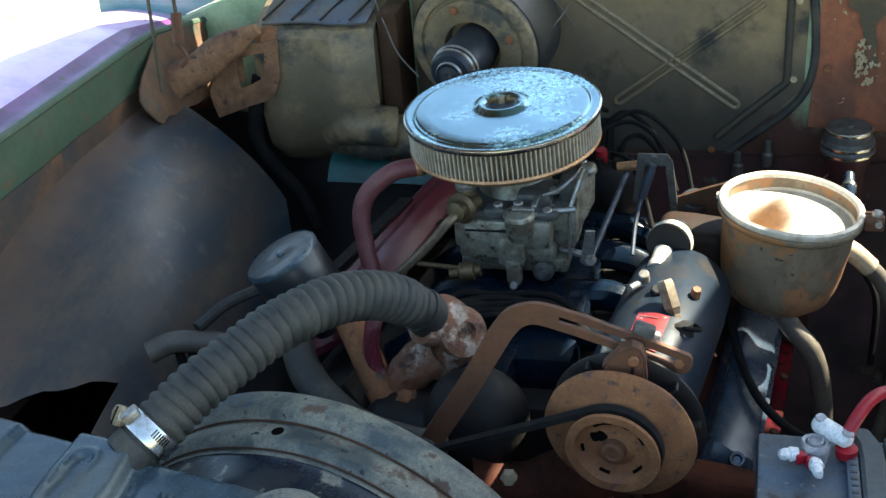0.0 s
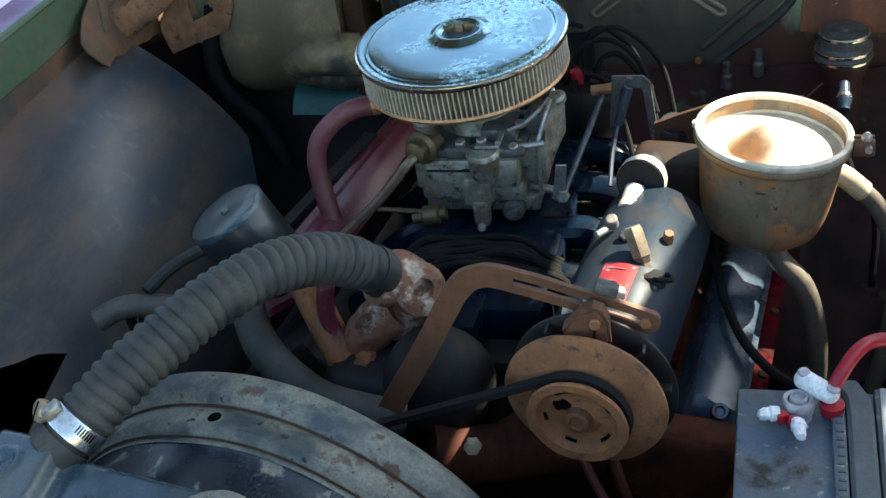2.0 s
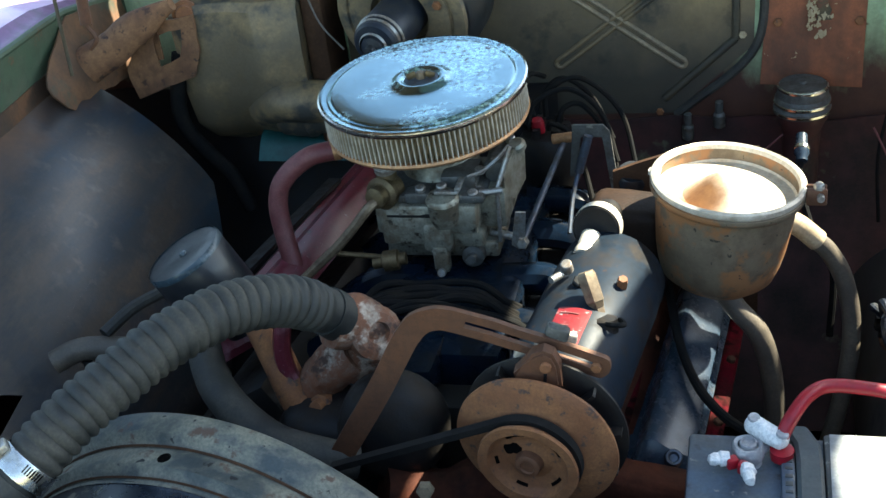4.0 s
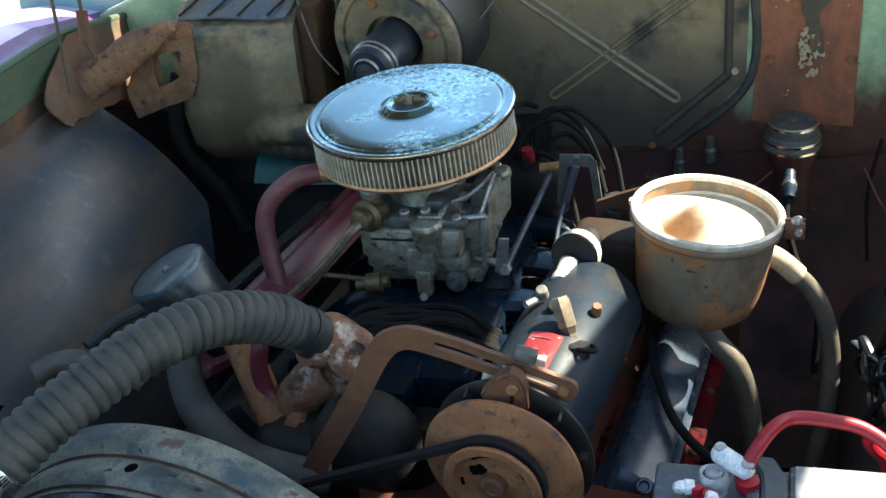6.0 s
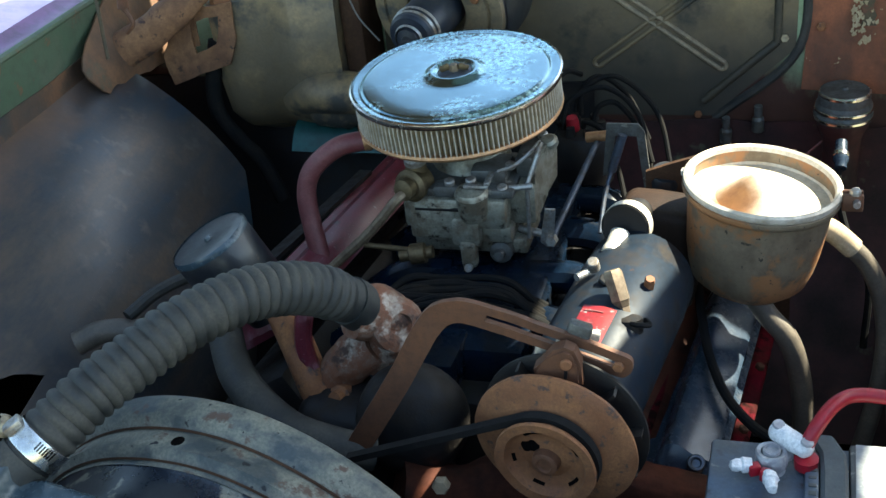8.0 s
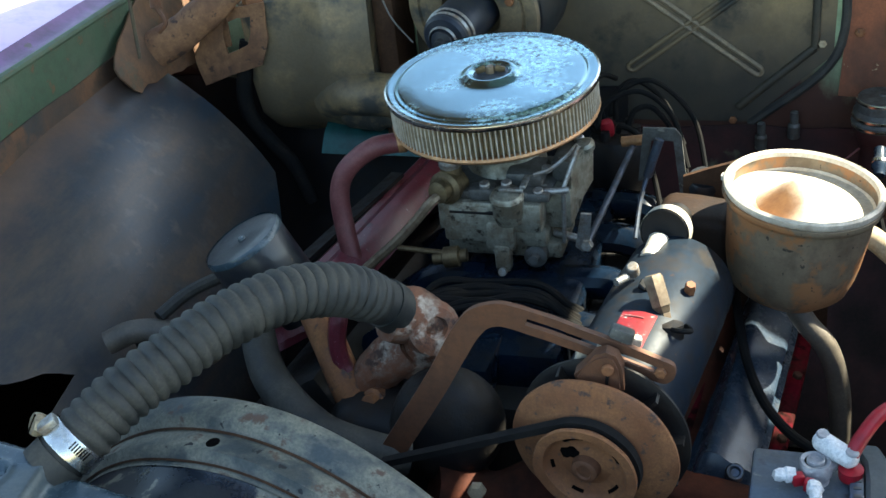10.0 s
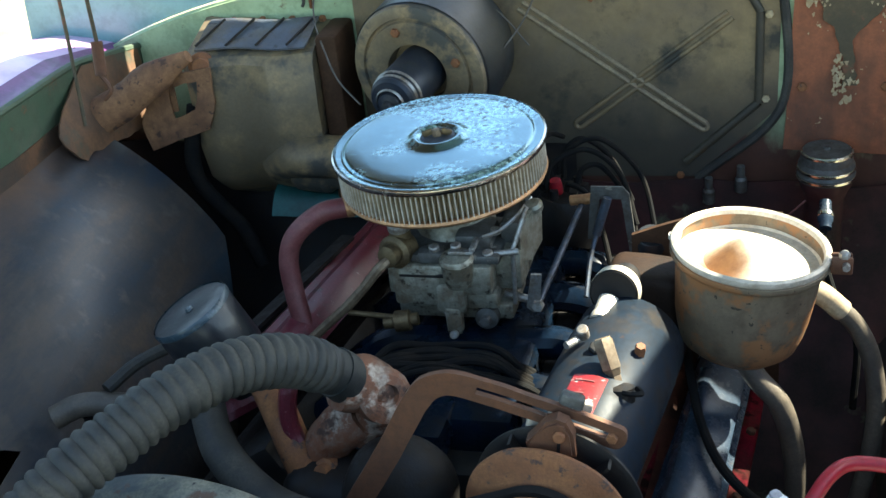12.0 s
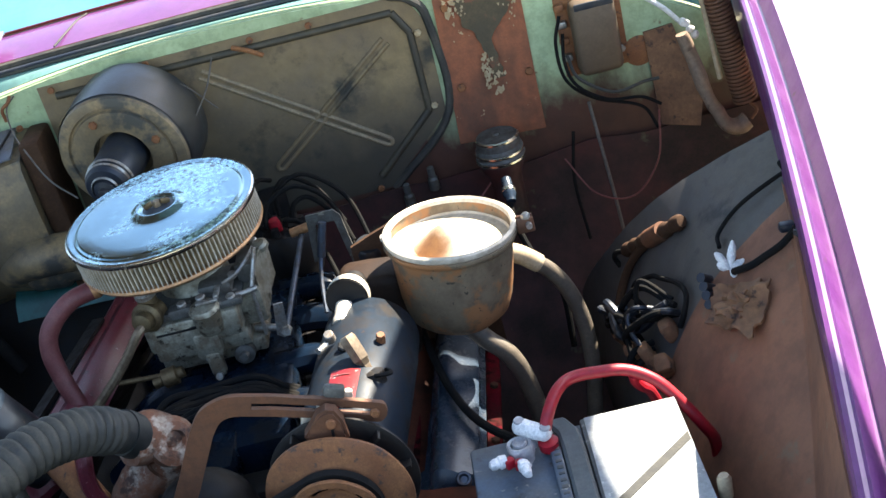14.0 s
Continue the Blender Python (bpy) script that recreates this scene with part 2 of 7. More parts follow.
FLAKED = surface("flaked_black_enamel", (0.010, 0.016, 0.026), (0.024, 0.028, 0.032), 0.16, 0.0, 14, (0.46, 0.62), 260, 0.1,
                 (0.17, 0.16, 0.12), 24, (0.56, 0.61), 0.3)
BLOWER_SHELL = surface("blue_black_shell", (0.020, 0.024, 0.030), (0.055, 0.048, 0.036), 0.28, 0.0, 12, (0.46, 0.66), 240, 0.12, rough_worn=0.5)
CAP = surface("radiator_cap_alloy", (0.15, 0.155, 0.15), (0.26, 0.24, 0.19), 0.5, 0.5, 40, (0.45, 0.65), 300, 0.3, rough_worn=0.7)
CORRODED = surface("corroded_neck", (0.18, 0.068, 0.032), (0.46, 0.37, 0.29), 0.65, 0.0, 17, (0.50, 0.55), 200, 0.6,
                   (0.055, 0.026, 0.016), 28, (0.55, 0.62), mottle=0.5)
GREEN = surface("mint_green_paint", (0.38, 0.49, 0.29), (0.27, 0.36, 0.20), 0.45, 0.0, 10, (0.42, 0.66), 260, 0.1,
                (0.14, 0.07, 0.035), 30, (0.66, 0.72), 0.6, grain_mix=0.12)
DARK_GREEN = surface("dull_green_paint", (0.055, 0.092, 0.055), (0.095, 0.108, 0.072), 0.5, 0.0, 14, (0.42, 0.66), 260, 0.2,
                     (0.14, 0.07, 0.035), 30, (0.60, 0.68), 0.65, grain_mix=0.2)
TEAL = surface("teal_enamel", (0.014, 0.105, 0.100), (0.010, 0.060, 0.058), 0.4, 0.0, 14, (0.42, 0.66), 260, 0.1, grain_mix=0.2)
OLIVE = surface("olive_dusty_panel", (0.150, 0.112, 0.070), (0.255, 0.182, 0.092), 0.55, 0.05, 7, (0.40, 0.66), 240, 0.15,
                (0.035, 0.033, 0.026), 11, (0.54, 0.68), 0.7, grain_mix=0.2)
RIB = surface("highlit_olive_rib", (0.20, 0.155, 0.10), (0.30, 0.23, 0.14), 0.5, 0.05, 30, (0.40, 0.66), 240, 0.15)
OLIVE_BOX = surface("olive_heater_box", (0.155, 0.120, 0.076), (0.32, 0.222, 0.112), 0.40, 0.1, 8, (0.42, 0.60), 240, 0.2,
                    (0.060, 0.058, 0.050), 9, (0.50, 0.60), 0.6, grain_mix=0.25)
MOTOR = surface("blue_black_motor", (0.013, 0.020, 0.034), (0.040, 0.040, 0.040), 0.32, 0.1, 30, (0.45, 0.65), 300, 0.1, rough_worn=0.5)
RUST_PLATE = surface("flaking_rust_plate", (0.29, 0.092, 0.040), (0.14, 0.060, 0.034), 0.6, 0.0, 9, (0.47, 0.60), 260, 0.3,
                     (0.40, 0.30, 0.17), 46, (0.665, 0.68), 0.7, stretch=(1, 1, 0.5))
TAN_ARM = surface("dusty_tan_arm", (0.24, 0.165, 0.115), (0.17, 0.115, 0.08), 0.55, 0.0, 25, (0.42, 0.62), 260, 0.3, (0.08, 0.05, 0.035), 40, (0.60, 0.68))
HINGE_RUST = surface("flaking_brown_sheet", (0.17, 0.082, 0.040), (0.085, 0.048, 0.030), 0.6, 0.0, 12, (0.42, 0.60), 260, 0.3, (0.05, 0.06, 0.04), 14, (0.58, 0.70))
DARK_OLIVE = surface("dark_olive_paint", (0.040, 0.036, 0.026), (0.070, 0.058, 0.036), 0.5, 0.0, 20, (0.42, 0.64), 260, 0.2)
CREAM = surface("cream_paint_flake", (0.46, 0.37, 0.23), (0.34, 0.24, 0.13), 0.6, 0.0, 60, (0.4, 0.6), 300, 0.2)
OLD_PAINT = surface("old_olive_paint", (0.060, 0.048, 0.028), (0.095, 0.070, 0.036), 0.55, 0.0, 20, (0.4, 0.62), 260, 0.2, (0.14, 0.055, 0.03), 40, (0.58, 0.64))
FIREWALL_LOW = surface("stained_firewall", (0.058, 0.014, 0.013), (0.014, 0.009, 0.008), 0.55, 0.0, 9, (0.42, 0.62), 240, 0.2,
                       (0.10, 0.12, 0.07), 12, (0.62, 0.74), 0.7)
VIOLET = surface("violet_enamel", (0.085, 0.012, 0.11), (0.11, 0.022, 0.13), 0.33, 0.0, 12, (0.42, 0.66), 260, 0.06,
                 (0.07, 0.03, 0.05), 30, (0.64, 0.7), 0.5, coat=0.3, grain_mix=0.1)
PURPLE = surface("purple_enamel", (0.095, 0.020, 0.105), (0.12, 0.035, 0.115), 0.28, 0.0, 6, (0.40, 0.7), 300, 0.03, coat=0.5, grain_mix=0.05)
PURPLE_DARK = surface("deep_purple_enamel", (0.16, 0.035, 0.15), (0.10, 0.04, 0.09), 0.35, 0.0, 12, (0.42, 0.66), 260, 0.08,
                      (0.08, 0.04, 0.03), 30, (0.64, 0.7), 0.55, coat=0.3, grain_mix=0.1)
# Glare of sun and sky on the purple crown put into pale lilac.
PINK = surface("sunlit_lilac_enamel", (0.62, 0.36, 0.62), (0.66, 0.44, 0.62), 0.25, 0.0, 5, (0.40, 0.7), 300, 0.02, coat=0.6, grain_mix=0.03)
# Aqua panel's weaker light put into a deeper blue base.
BLUE_COWL = surface("deepened_aqua_enamel", (0.035, 0.15, 0.27), (0.05, 0.18, 0.30), 0.3, 0.0, 6, (0.42, 0.68), 300, 0.03, coat=0.4, grain_mix=0.05)
AQUA = surface("aqua_enamel", (0.13, 0.28, 0.29), (0.16, 0.31, 0.30), 0.25, 0.0, 8, (0.42, 0.68), 300, 0.03, coat=0.5, grain_mix=0.05)
# Blue base holds the sky's sheen on the wheelhouse; the brown is dust.
WHEELHOUSE = surface("dusty_wheelhouse", (0.020, 0.036, 0.054), (0.090, 0.062, 0.044), 0.33, 0.0, 4, (0.43, 0.63), 200, 0.10,
                     (0.030, 0.034, 0.040), 10, (0.52, 0.62), 0.5, stretch=(2.6, 0.55, 2.6), grain_mix=0.25, mottle=0.35,
                     specks=(0.075, 0.070, 0.066), speck_scale=30, speck_edge=(0.56, 0.70))
GREY_HOUSE = surface("dusty_grey_wheelhouse", (0.066, 0.067, 0.070), (0.105, 0.090, 0.074), 0.42, 0.0, 6, (0.42, 0.66), 200, 0.12,
                     (0.035, 0.033, 0.033), 14, (0.56, 0.68), 0.6, stretch=(1.2, 0.6, 1.0), grain_mix=0.2)
APRON = surface("faded_rust_film", (0.085, 0.045, 0.026), (0.040, 0.038, 0.038), 0.5, 0.0, 9, (0.42, 0.62), 220, 0.2,
                (0.13, 0.060, 0.030), 16, (0.52, 0.64), 0.6, mottle=0.4)
TORN = surface("torn_rusty_sheet", (0.25, 0.122, 0.058), (0.14, 0.064, 0.034), 0.7, 0.0, 22, (0.42, 0.6), 260, 0.4,
               (0.06, 0.03, 0.02), 50, (0.58, 0.64))
INNER_RUST = surface("rusty_inner_fender", (0.27, 0.112, 0.058), (0.18, 0.080, 0.048), 0.6, 0.0, 7, (0.42, 0.66), 220, 0.15,
                     (0.20, 0.12, 0.07), 20, (0.62, 0.7), 0.7, grain_mix=0.2)
HOOD_RUST = surface("rusty_hood_edge", (0.10, 0.055, 0.03), (0.06, 0.045, 0.03), 0.65, 0.0, 8, (0.42, 0.62), 220, 0.2)
# Unseen underside: aqua inferred from the lid's reflection, lightened to fill the shade.
HOOD_UNDER = surface("dusty_aqua_hood_underside", (0.19, 0.31, 0.37), (0.21, 0.29, 0.32), 0.55, 0.0, 5, (0.42, 0.66), 220, 0.15,
                     (0.12, 0.08, 0.05), 12, (0.64, 0.72), 0.65, mottle=0.15)
# Black plastic with the sky's blue reflection put into its base.
BATTERY = surface("battery_plastic", (0.075, 0.108, 0.155), (0.12, 0.13, 0.135), 0.28, 0.0, 14, (0.42, 0.60), 260, 0.15,
                  (0.028, 0.020, 0.016), 16, (0.56, 0.66), 0.6, specks=(0.26, 0.25, 0.23), speck_scale=75, speck_edge=(0.64, 0.69))
BATTERY_WORN = surface("speckled_battery_lid", (0.060, 0.068, 0.072), (0.11, 0.11, 0.10), 0.4, 0.0, 30, (0.42, 0.68), 260, 0.15,
                       (0.22, 0.22, 0.20), 120, (0.62, 0.68))
BATTERY_GREY = surface("battery_grey", (0.075, 0.093, 0.100), (0.10, 0.11, 0.11), 0.5, 0.0, 30, (0.42, 0.68), 260, 0.15)
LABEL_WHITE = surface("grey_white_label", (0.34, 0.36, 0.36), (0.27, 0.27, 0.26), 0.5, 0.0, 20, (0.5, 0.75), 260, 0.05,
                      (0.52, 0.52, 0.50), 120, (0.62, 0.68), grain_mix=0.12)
LEAD = surface("corroded_lead", (0.36, 0.36, 0.38), (0.62, 0.62, 0.62), 0.6, 0.2, 60, (0.45, 0.6), 260, 0.5)
CRUST = surface("white_corrosion", (0.86, 0.86, 0.85), (0.62, 0.66, 0.70), 0.8, 0.0, 80, (0.5, 0.65), 300, 0.7)
WIRE = surface("black_wire", (0.007, 0.008, 0.009), (0.020, 0.017, 0.014), 0.7, 0.0, 40, (0.4, 0.7), 300, 0.1, rough_worn=0.85, spec=0.10)
GREY_WIRE = surface("grey_wire", (0.13, 0.115, 0.10), (0.08, 0.07, 0.06), 0.6, 0.0, 40, (0.4, 0.7), 300, 0.1)
REG = surface("regulator_cover", (0.105, 0.074, 0.050), (0.14, 0.098, 0.064), 0.45, 0.3, 12, (0.42, 0.66), 300, 0.1, grain_mix=0.15)
WHITE = surface("white_plastic", (0.75, 0.75, 0.72), (0.62, 0.60, 0.55), 0.5, 0.0, 40, (0.5, 0.7), 300, 0.1, grain_mix=0.1)
# Plated metal whose sunlit brightness is put into a pale base.
LIT_PALE = surface("pale_lit_rim", (0.62, 0.57, 0.48), (0.42, 0.35, 0.26), 0.38, 0.3, 30, (0.45, 0.65), 300, 0.2, rough_worn=0.55, grain_mix=0.2)
TAN_HOSE = surface("tan_hose_end", (0.46, 0.37, 0.24), (0.34, 0.25, 0.16), 0.5, 0.0, 40, (0.4, 0.65), 300, 0.3)
OILY_RED = surface("oily_red_iron", (0.070, 0.022, 0.013), (0.026, 0.012, 0.009), 0.6, 0.0, 22, (0.45, 0.62), 260, 0.3, spec=0.08)
GROUND = surface("dry_ground", (0.36, 0.30, 0.20), (0.24, 0.26, 0.12), 0.9, 0.0, 1.5, (0.42, 0.62), 40, 0.6, (0.42, 0.36, 0.26), 9, (0.55, 0.65))


# ---- building helpers ----
def part(name, bm, material, parent=None, label="", sharp=35, recalc=True):
    if recalc:
        bmesh.ops.recalc_face_normals(bm, faces=bm.faces[:])
    for f in bm.faces:
        f.smooth = True
    lim = radians(sharp)
    for e in bm.edges:
        if len(e.link_faces) == 2 and e.calc_face_angle(0) > lim:
            e.smooth = False
    me = bpy.data.meshes.new(name)
    if parent is not None:
        base = parent
        while base.parent:
            base = base.parent
        at = base.location
        bmesh.ops.translate(bm, verts=bm.verts[:], vec=-at)
    bm.to_mesh(me)
    bm.free()
    me.materials.append(material)
    ob = new(name, me)
    if parent is not None:
        ob.parent = parent
    if label:
        ob["label"] = label
    return ob


def thing(name, at, label, category, group="", kind=""):
    ob = new(name)
    ob.location = at
    ob.empty_display_size = 0.05
    return tagged(ob, label, category, group, kind)


def frame_of(axis):
    z = Vector(axis).normalized()
    return z.to_track_quat("Z", "Y").to_matrix()


def box(bm, c, s, rot=None, bevel=0.0, seg=2):
    g = bmesh.ops.create_cube(bm, size=1.0)["verts"]
    bmesh.ops.scale(bm, vec=s, verts=g)
    if bevel:
        es = list({e for v in g for e in v.link_edges})
        r = bmesh.ops.bevel(bm, geom=es, offset=bevel, segments=seg, profile=0.5, affect="EDGES")
        g = list({v for f in r["faces"] for v in f.verts} | {v for v in g if v.is_valid})
    m = Matrix.Translation(c) @ (rot.to_4x4() if rot is not None else Matrix())
    bmesh.ops.transform(bm, matrix=m, verts=g)
    return g


def lathe(bm, o, axis, prof, seg=32, a0=0.0, a1=360.0, wave=None):
    """A turned shape about axis through o from rows (radius, height). wave(angle) scales the radius."""
    rot = frame_of(axis)
    o = Vector(o)
    full = abs(a1 - a0) >= 359.9
    n = seg if full else seg + 1
    rings = []
    for r, h in prof:
        if r < 1e-6:
            rings.append([bm.verts.new(o + rot @ Vector((0, 0, h)))])
            continue
        ring = []
        for i in range(n):
            a = radians(a0 + (a1 - a0) * i / seg)
            k = wave(a) if wave else 1.0
            ring.append(bm.verts.new(o + rot @ Vector((r * k * math.cos(a), r * k * math.sin(a), h))))
        rings.append(ring)
    for p, q in zip(rings, rings[1:]):
        m = n if full else n - 1
        for i in range(m):
            j = (i + 1) % n
            if len(p) == 1 and len(q) == 1:
                continue
            if len(p) == 1:
                bm.faces.new((p[0], q[i], q[j]))
            elif len(q) == 1:
                bm.faces.new((p[i], q[0], p[j]))
            else:
                bm.faces.new((p[i], q[i], q[j], p[j]))
    return rings


def rod(bm, a, b, r, r2=None, seg=14, round_end=0.0):
    a, b = Vector(a), Vector(b)
    d = (b - a).length
    r2 = r if r2 is None else r2
    e = round_end
    prof = [(0, 0), (r, 0), (r2, d), (0, d)] if not e else [(0, 0), (r - e, 0), (r, e), (r2, d - e), (r2 - e, d), (0, d)]
    lathe(bm, a, b - a, prof, seg)


def spline(pts, per=8):
    P = [Vector(p) for p in pts]
    P = [P[0] * 2 - P[1]] + P + [P[-1] * 2 - P[-2]]
    out = []
    for i in range(1, len(P) - 2):
        p0, p1, p2, p3 = P[i - 1:i + 3]
        for k in range(per):
            t = k / per
            out.append(0.5 * (2 * p1 + (p2 - p0) * t + (2 * p0 - 5 * p1 + 4 * p2 - p3) * t * t + (3 * p1 - p0 - 3 * p2 + p3) * t ** 3))
    out.append(P[-2].copy())
    return out


def tube(bm, pts, r, seg=10, per=8, radius=None, smooth_path=True):
    """A tube along a path; radius(s) gives the radius at s metres along it."""
    C = spline(pts, per) if smooth_path else [Vector(p) for p in pts]
    up = Vector((0.13, 0.21, 0.97))
    s, rings = 0.0, []
    for i, c in enumerate(C):
        t = (C[min(i + 1, len(C) - 1)] - C[max(i - 1, 0)]).normalized()
        x = t.cross(up).normalized()
        y = x.cross(t)
        up = y
        if i:
            s += (c - C[i - 1]).length
        k = radius(s) if radius else r
        rings.append([bm.verts.new(c + k * (math.cos(2 * math.pi * j / seg) * x + math.sin(2 * math.pi * j / seg) * y)) for j in range(seg)])
    for p, q in zip(rings, rings[1:]):
        for j in range(seg):
            bm.faces.new((p[j], p[(j + 1) % seg], q[(j + 1) % seg], q[j]))
    bm.faces.new(rings[0])
    bm.faces.new(rings[-1])
    return C


def plate(bm, pts, normal, thick, hole=None):
    """A flat plate from an outline of points in one plane, thickened along normal. hole: an inner outline with as many points."""
    n = Vector(normal).normalized() * thick
    top = [bm.verts.new(Vector(p)) for p in pts]
    bot = [bm.verts.new(Vector(p) - n) for p in pts]
    k = len(pts)
    for i in range(k):
        j = (i + 1) % k
        bm.faces.new((top[i], top[j], bot[j], bot[i]))
    if hole is None:
        bm.faces.new(top)
        bm.faces.new(bot)
        return
    it = [bm.verts.new(Vector(p)) for p in hole]
    ib = [bm.verts.new(Vector(p) - n) for p in hole]
    for i in range(k):
        j = (i + 1) % k
        bm.faces.new((top[i], top[j], it[j], it[i]))
        bm.faces.new((bot[i], bot[j], ib[j], ib[i]))
        bm.faces.new((it[i], it[j], ib[j], ib[i]))


def sheet(bm, grid, thick=0.0, normal=(0, 0, 1)):
    """A surface from rows of points; thick gives it a second skin."""
    V = [[bm.verts.new(Vector(p)) for p in row] for row in grid]
    for a, b in zip(V, V[1:]):
        for i in range(len(a) - 1):
            bm.faces.new((a[i], a[i + 1], b[i + 1], b[i]))
    if thick:
        bmesh.ops.recalc_face_normals(bm, faces=bm.faces[:])
        bmesh.ops.solidify(bm, geom=bm.faces[:], thickness=thick)


def dent(bm, amp, scale):
    for v in bm.verts:
        v.co += noise.noise_vector(v.co * scale) * amp


def screw(bm, at, axis, r=0.005, h=0.004, hexed=True):
    lathe(bm, Vector(at), axis, [(0, h), (r * 0.8, h), (r, h * 0.75), (r, 0), (0, 0)], 6 if hexed else 12)


def B():
    return bmesh.new()


# ---- the setting: ground, body panels, firewall ----
def cowl_top(x):
    d = x - 0.05
    return 1.142 - 0.22 * d * d - 0.16 * d ** 6


def lerp(a, b, t):
    return a + (b - a) * t


def smoothstep(t):
    t = min(1, max(0, t))
    return t * t * (3 - 2 * t)


bm = B()
sheet(bm, [[(x, y, 0.02 * noise.noise(Vector((x, y, 0)) * 0.3)) for x in np.linspace(-60, 60, 41)] for y in np.linspace(-60, 60, 41)])
tagged(part("ground", bm, GROUND), "dry sunlit dirt and grass under the car", "ground", kind="structure")

FW = 0.412


def stained_green():
    """Mint paint whose lower reach is covered by brown splashed dirt with a ragged edge."""
    m = GREEN.copy()
    m.name = "stained_mint_paint"
    nt = m.node_tree
    b = nt.nodes["Principled BSDF"]
    paint = b.inputs["Base Color"].links[0].from_socket
    co = nt.nodes.new("ShaderNodeTexCoord").outputs["Object"]
    sep = nt.nodes.new("ShaderNodeSeparateXYZ")
    nt.links.new(co, sep.inputs[0])
    ad = nt.nodes.new("ShaderNodeMath")
    ad.operation = "MULTIPLY_ADD"
    ad.inputs[1].default_value = 0.22
    nt.links.new(noise_out(nt, co, 11, 6, 0.65, (1, 1, 0.6)), ad.inputs[0])
    nt.links.new(sep.outputs[2], ad.inputs[2])
    dirt = ramp(nt, ad.outputs[0], [(0.985, (1, 1, 1)), (1.0, (0, 0, 0))])
    mr = nt.nodes.new("ShaderNodeMapRange")
    mr.inputs[1].default_value, mr.inputs[2].default_value, mr.inputs[3].default_value, mr.inputs[4].default_value = 0.965, 1.05, 1.0, 0.0
    nt.links.new(ad.outputs[0], mr.inputs[0])
    brown = mixed(nt, noise_out(nt, co, 24, 5, 0.6), (0.028, 0.012, 0.010), (0.095, 0.036, 0.020))
    nt.links.new(mixed(nt, mr.outputs[0], paint, brown), b.inputs["Base Color"])
    return m


STAINED_GREEN = stained_green()
bm = B()
xs = [lerp(-0.80, 1.0, i / 60) for i in range(61)]
sheet(bm, [[(x, FW, lerp(0.40, cowl_top(x), k / 24)) for x in xs] for k in range(25)], 0.006)
firewall = part("firewall", bm, STAINED_GREEN)
tagged(firewall, "mint green painted steel firewall, stained brown lower down", "firewall", kind="structure")

# toe board below: stained brown at right, deep shade put into near-black at left
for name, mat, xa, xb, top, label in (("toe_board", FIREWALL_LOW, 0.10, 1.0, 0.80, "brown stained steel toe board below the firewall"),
                                      ("toe_board", OILY, -0.80, 0.10, 0.86, "steel toe board below the heater, deep shade put into its black")):
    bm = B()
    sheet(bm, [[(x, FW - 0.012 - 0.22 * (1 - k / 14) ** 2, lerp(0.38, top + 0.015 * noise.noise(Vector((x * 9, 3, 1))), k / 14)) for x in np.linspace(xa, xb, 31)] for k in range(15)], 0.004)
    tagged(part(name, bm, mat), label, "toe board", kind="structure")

# rolled lip along the firewall's top, rubber seal and cowl panel behind
def lip(name, mat, dy, dz, r, label, cat, x0=-0.78, x1=0.86, squash=1.0):
    bm = B()
    tube(bm, [(x, FW + dy, cowl_top(x) + dz) for x in np.linspace(x0, x1, 26)], r, 10, 3)
    return tagged(part(name, bm, mat), label, cat, kind="structure")



def seal_z(x):
    return 1.153 - 0.04 * (x - 0.07) ** 2


def cowl_tube(name, mat, y, dz, r, label, cat):
    bm = B()
    tube(bm, [(x, y, seal_z(x) + dz) for x in np.linspace(-0.80, 0.90, 26)], r, 10, 3)
    return tagged(part(name, bm, mat), label, cat, kind="structure")


lip("cowl_lip", GREEN, 0.003, -0.001, 0.004, "rolled mint green flange along the firewall top", "flange")
cowl_tube("hood_seal", RUBBER, 0.462, -0.001, 0.0085, "black rubber hood seal along the cowl", "seal")
cowl_tube("seal_channel", MOTOR, 0.448, -0.006, 0.006, "blue-black channel under the hood seal", "seal")
cowl_tube("seal_edge", RED_TAG, 0.474, 0.004, 0.0016, "thin magenta edge behind the hood seal", "trim")


def cowl_sheet(name, mat, lo, hi, label, x0=-0.80, x1=0.90):
    """A curved strip between two edges, each given as (y, height above)."""
    bm = B()
    sheet(bm, [[(x, lerp(lo[0], hi[0], k / 6), lerp(lo[1](x), hi[1](x), math.sin(k / 6 * math.pi / 2))) for x in np.linspace(x0, x1, 40)] for k in range(7)], 0.003)
    return tagged(part(name, bm, mat), label, "cowl", kind="structure")


cowl_sheet("gutter_slope", AQUA, (FW + 0.014, lambda x: min(cowl_top(x), seal_z(x) - 0.012) + 0.004), (0.446, lambda x: seal_z(x) - 0.010), "pale aqua painted rain gutter along the cowl")
cowl_sheet("cowl", PURPLE, (0.476, lambda x: seal_z(x) + 0.004), (0.580, lambda x: seal_z(x) + 0.018), "purple painted steel cowl panel behind the engine bay")
cowl_tube("cowl_trim", RED_TAG, 0.584, 0.021, 0.003, "thin pink-red line along the cowl", "trim")
cowl_sheet("upper_cowl", BLUE_COWL, (0.588, lambda x: seal_z(x) + 0.018), (0.95, lambda x: seal_z(x) + 0.07), "aqua panel behind the purple cowl, its weaker light put into deep blue")
bm = B()
tube(bm, [(-0.197, 0.4785, seal_z(-0.2) + 0.007), (-0.187, 0.50, seal_z(-0.2) + 0.012), (-0.170, 0.556, seal_z(-0.2) + 0.018), (-0.155, 0.578, seal_z(-0.2) + 0.020)], 0.0018, 6, 6)
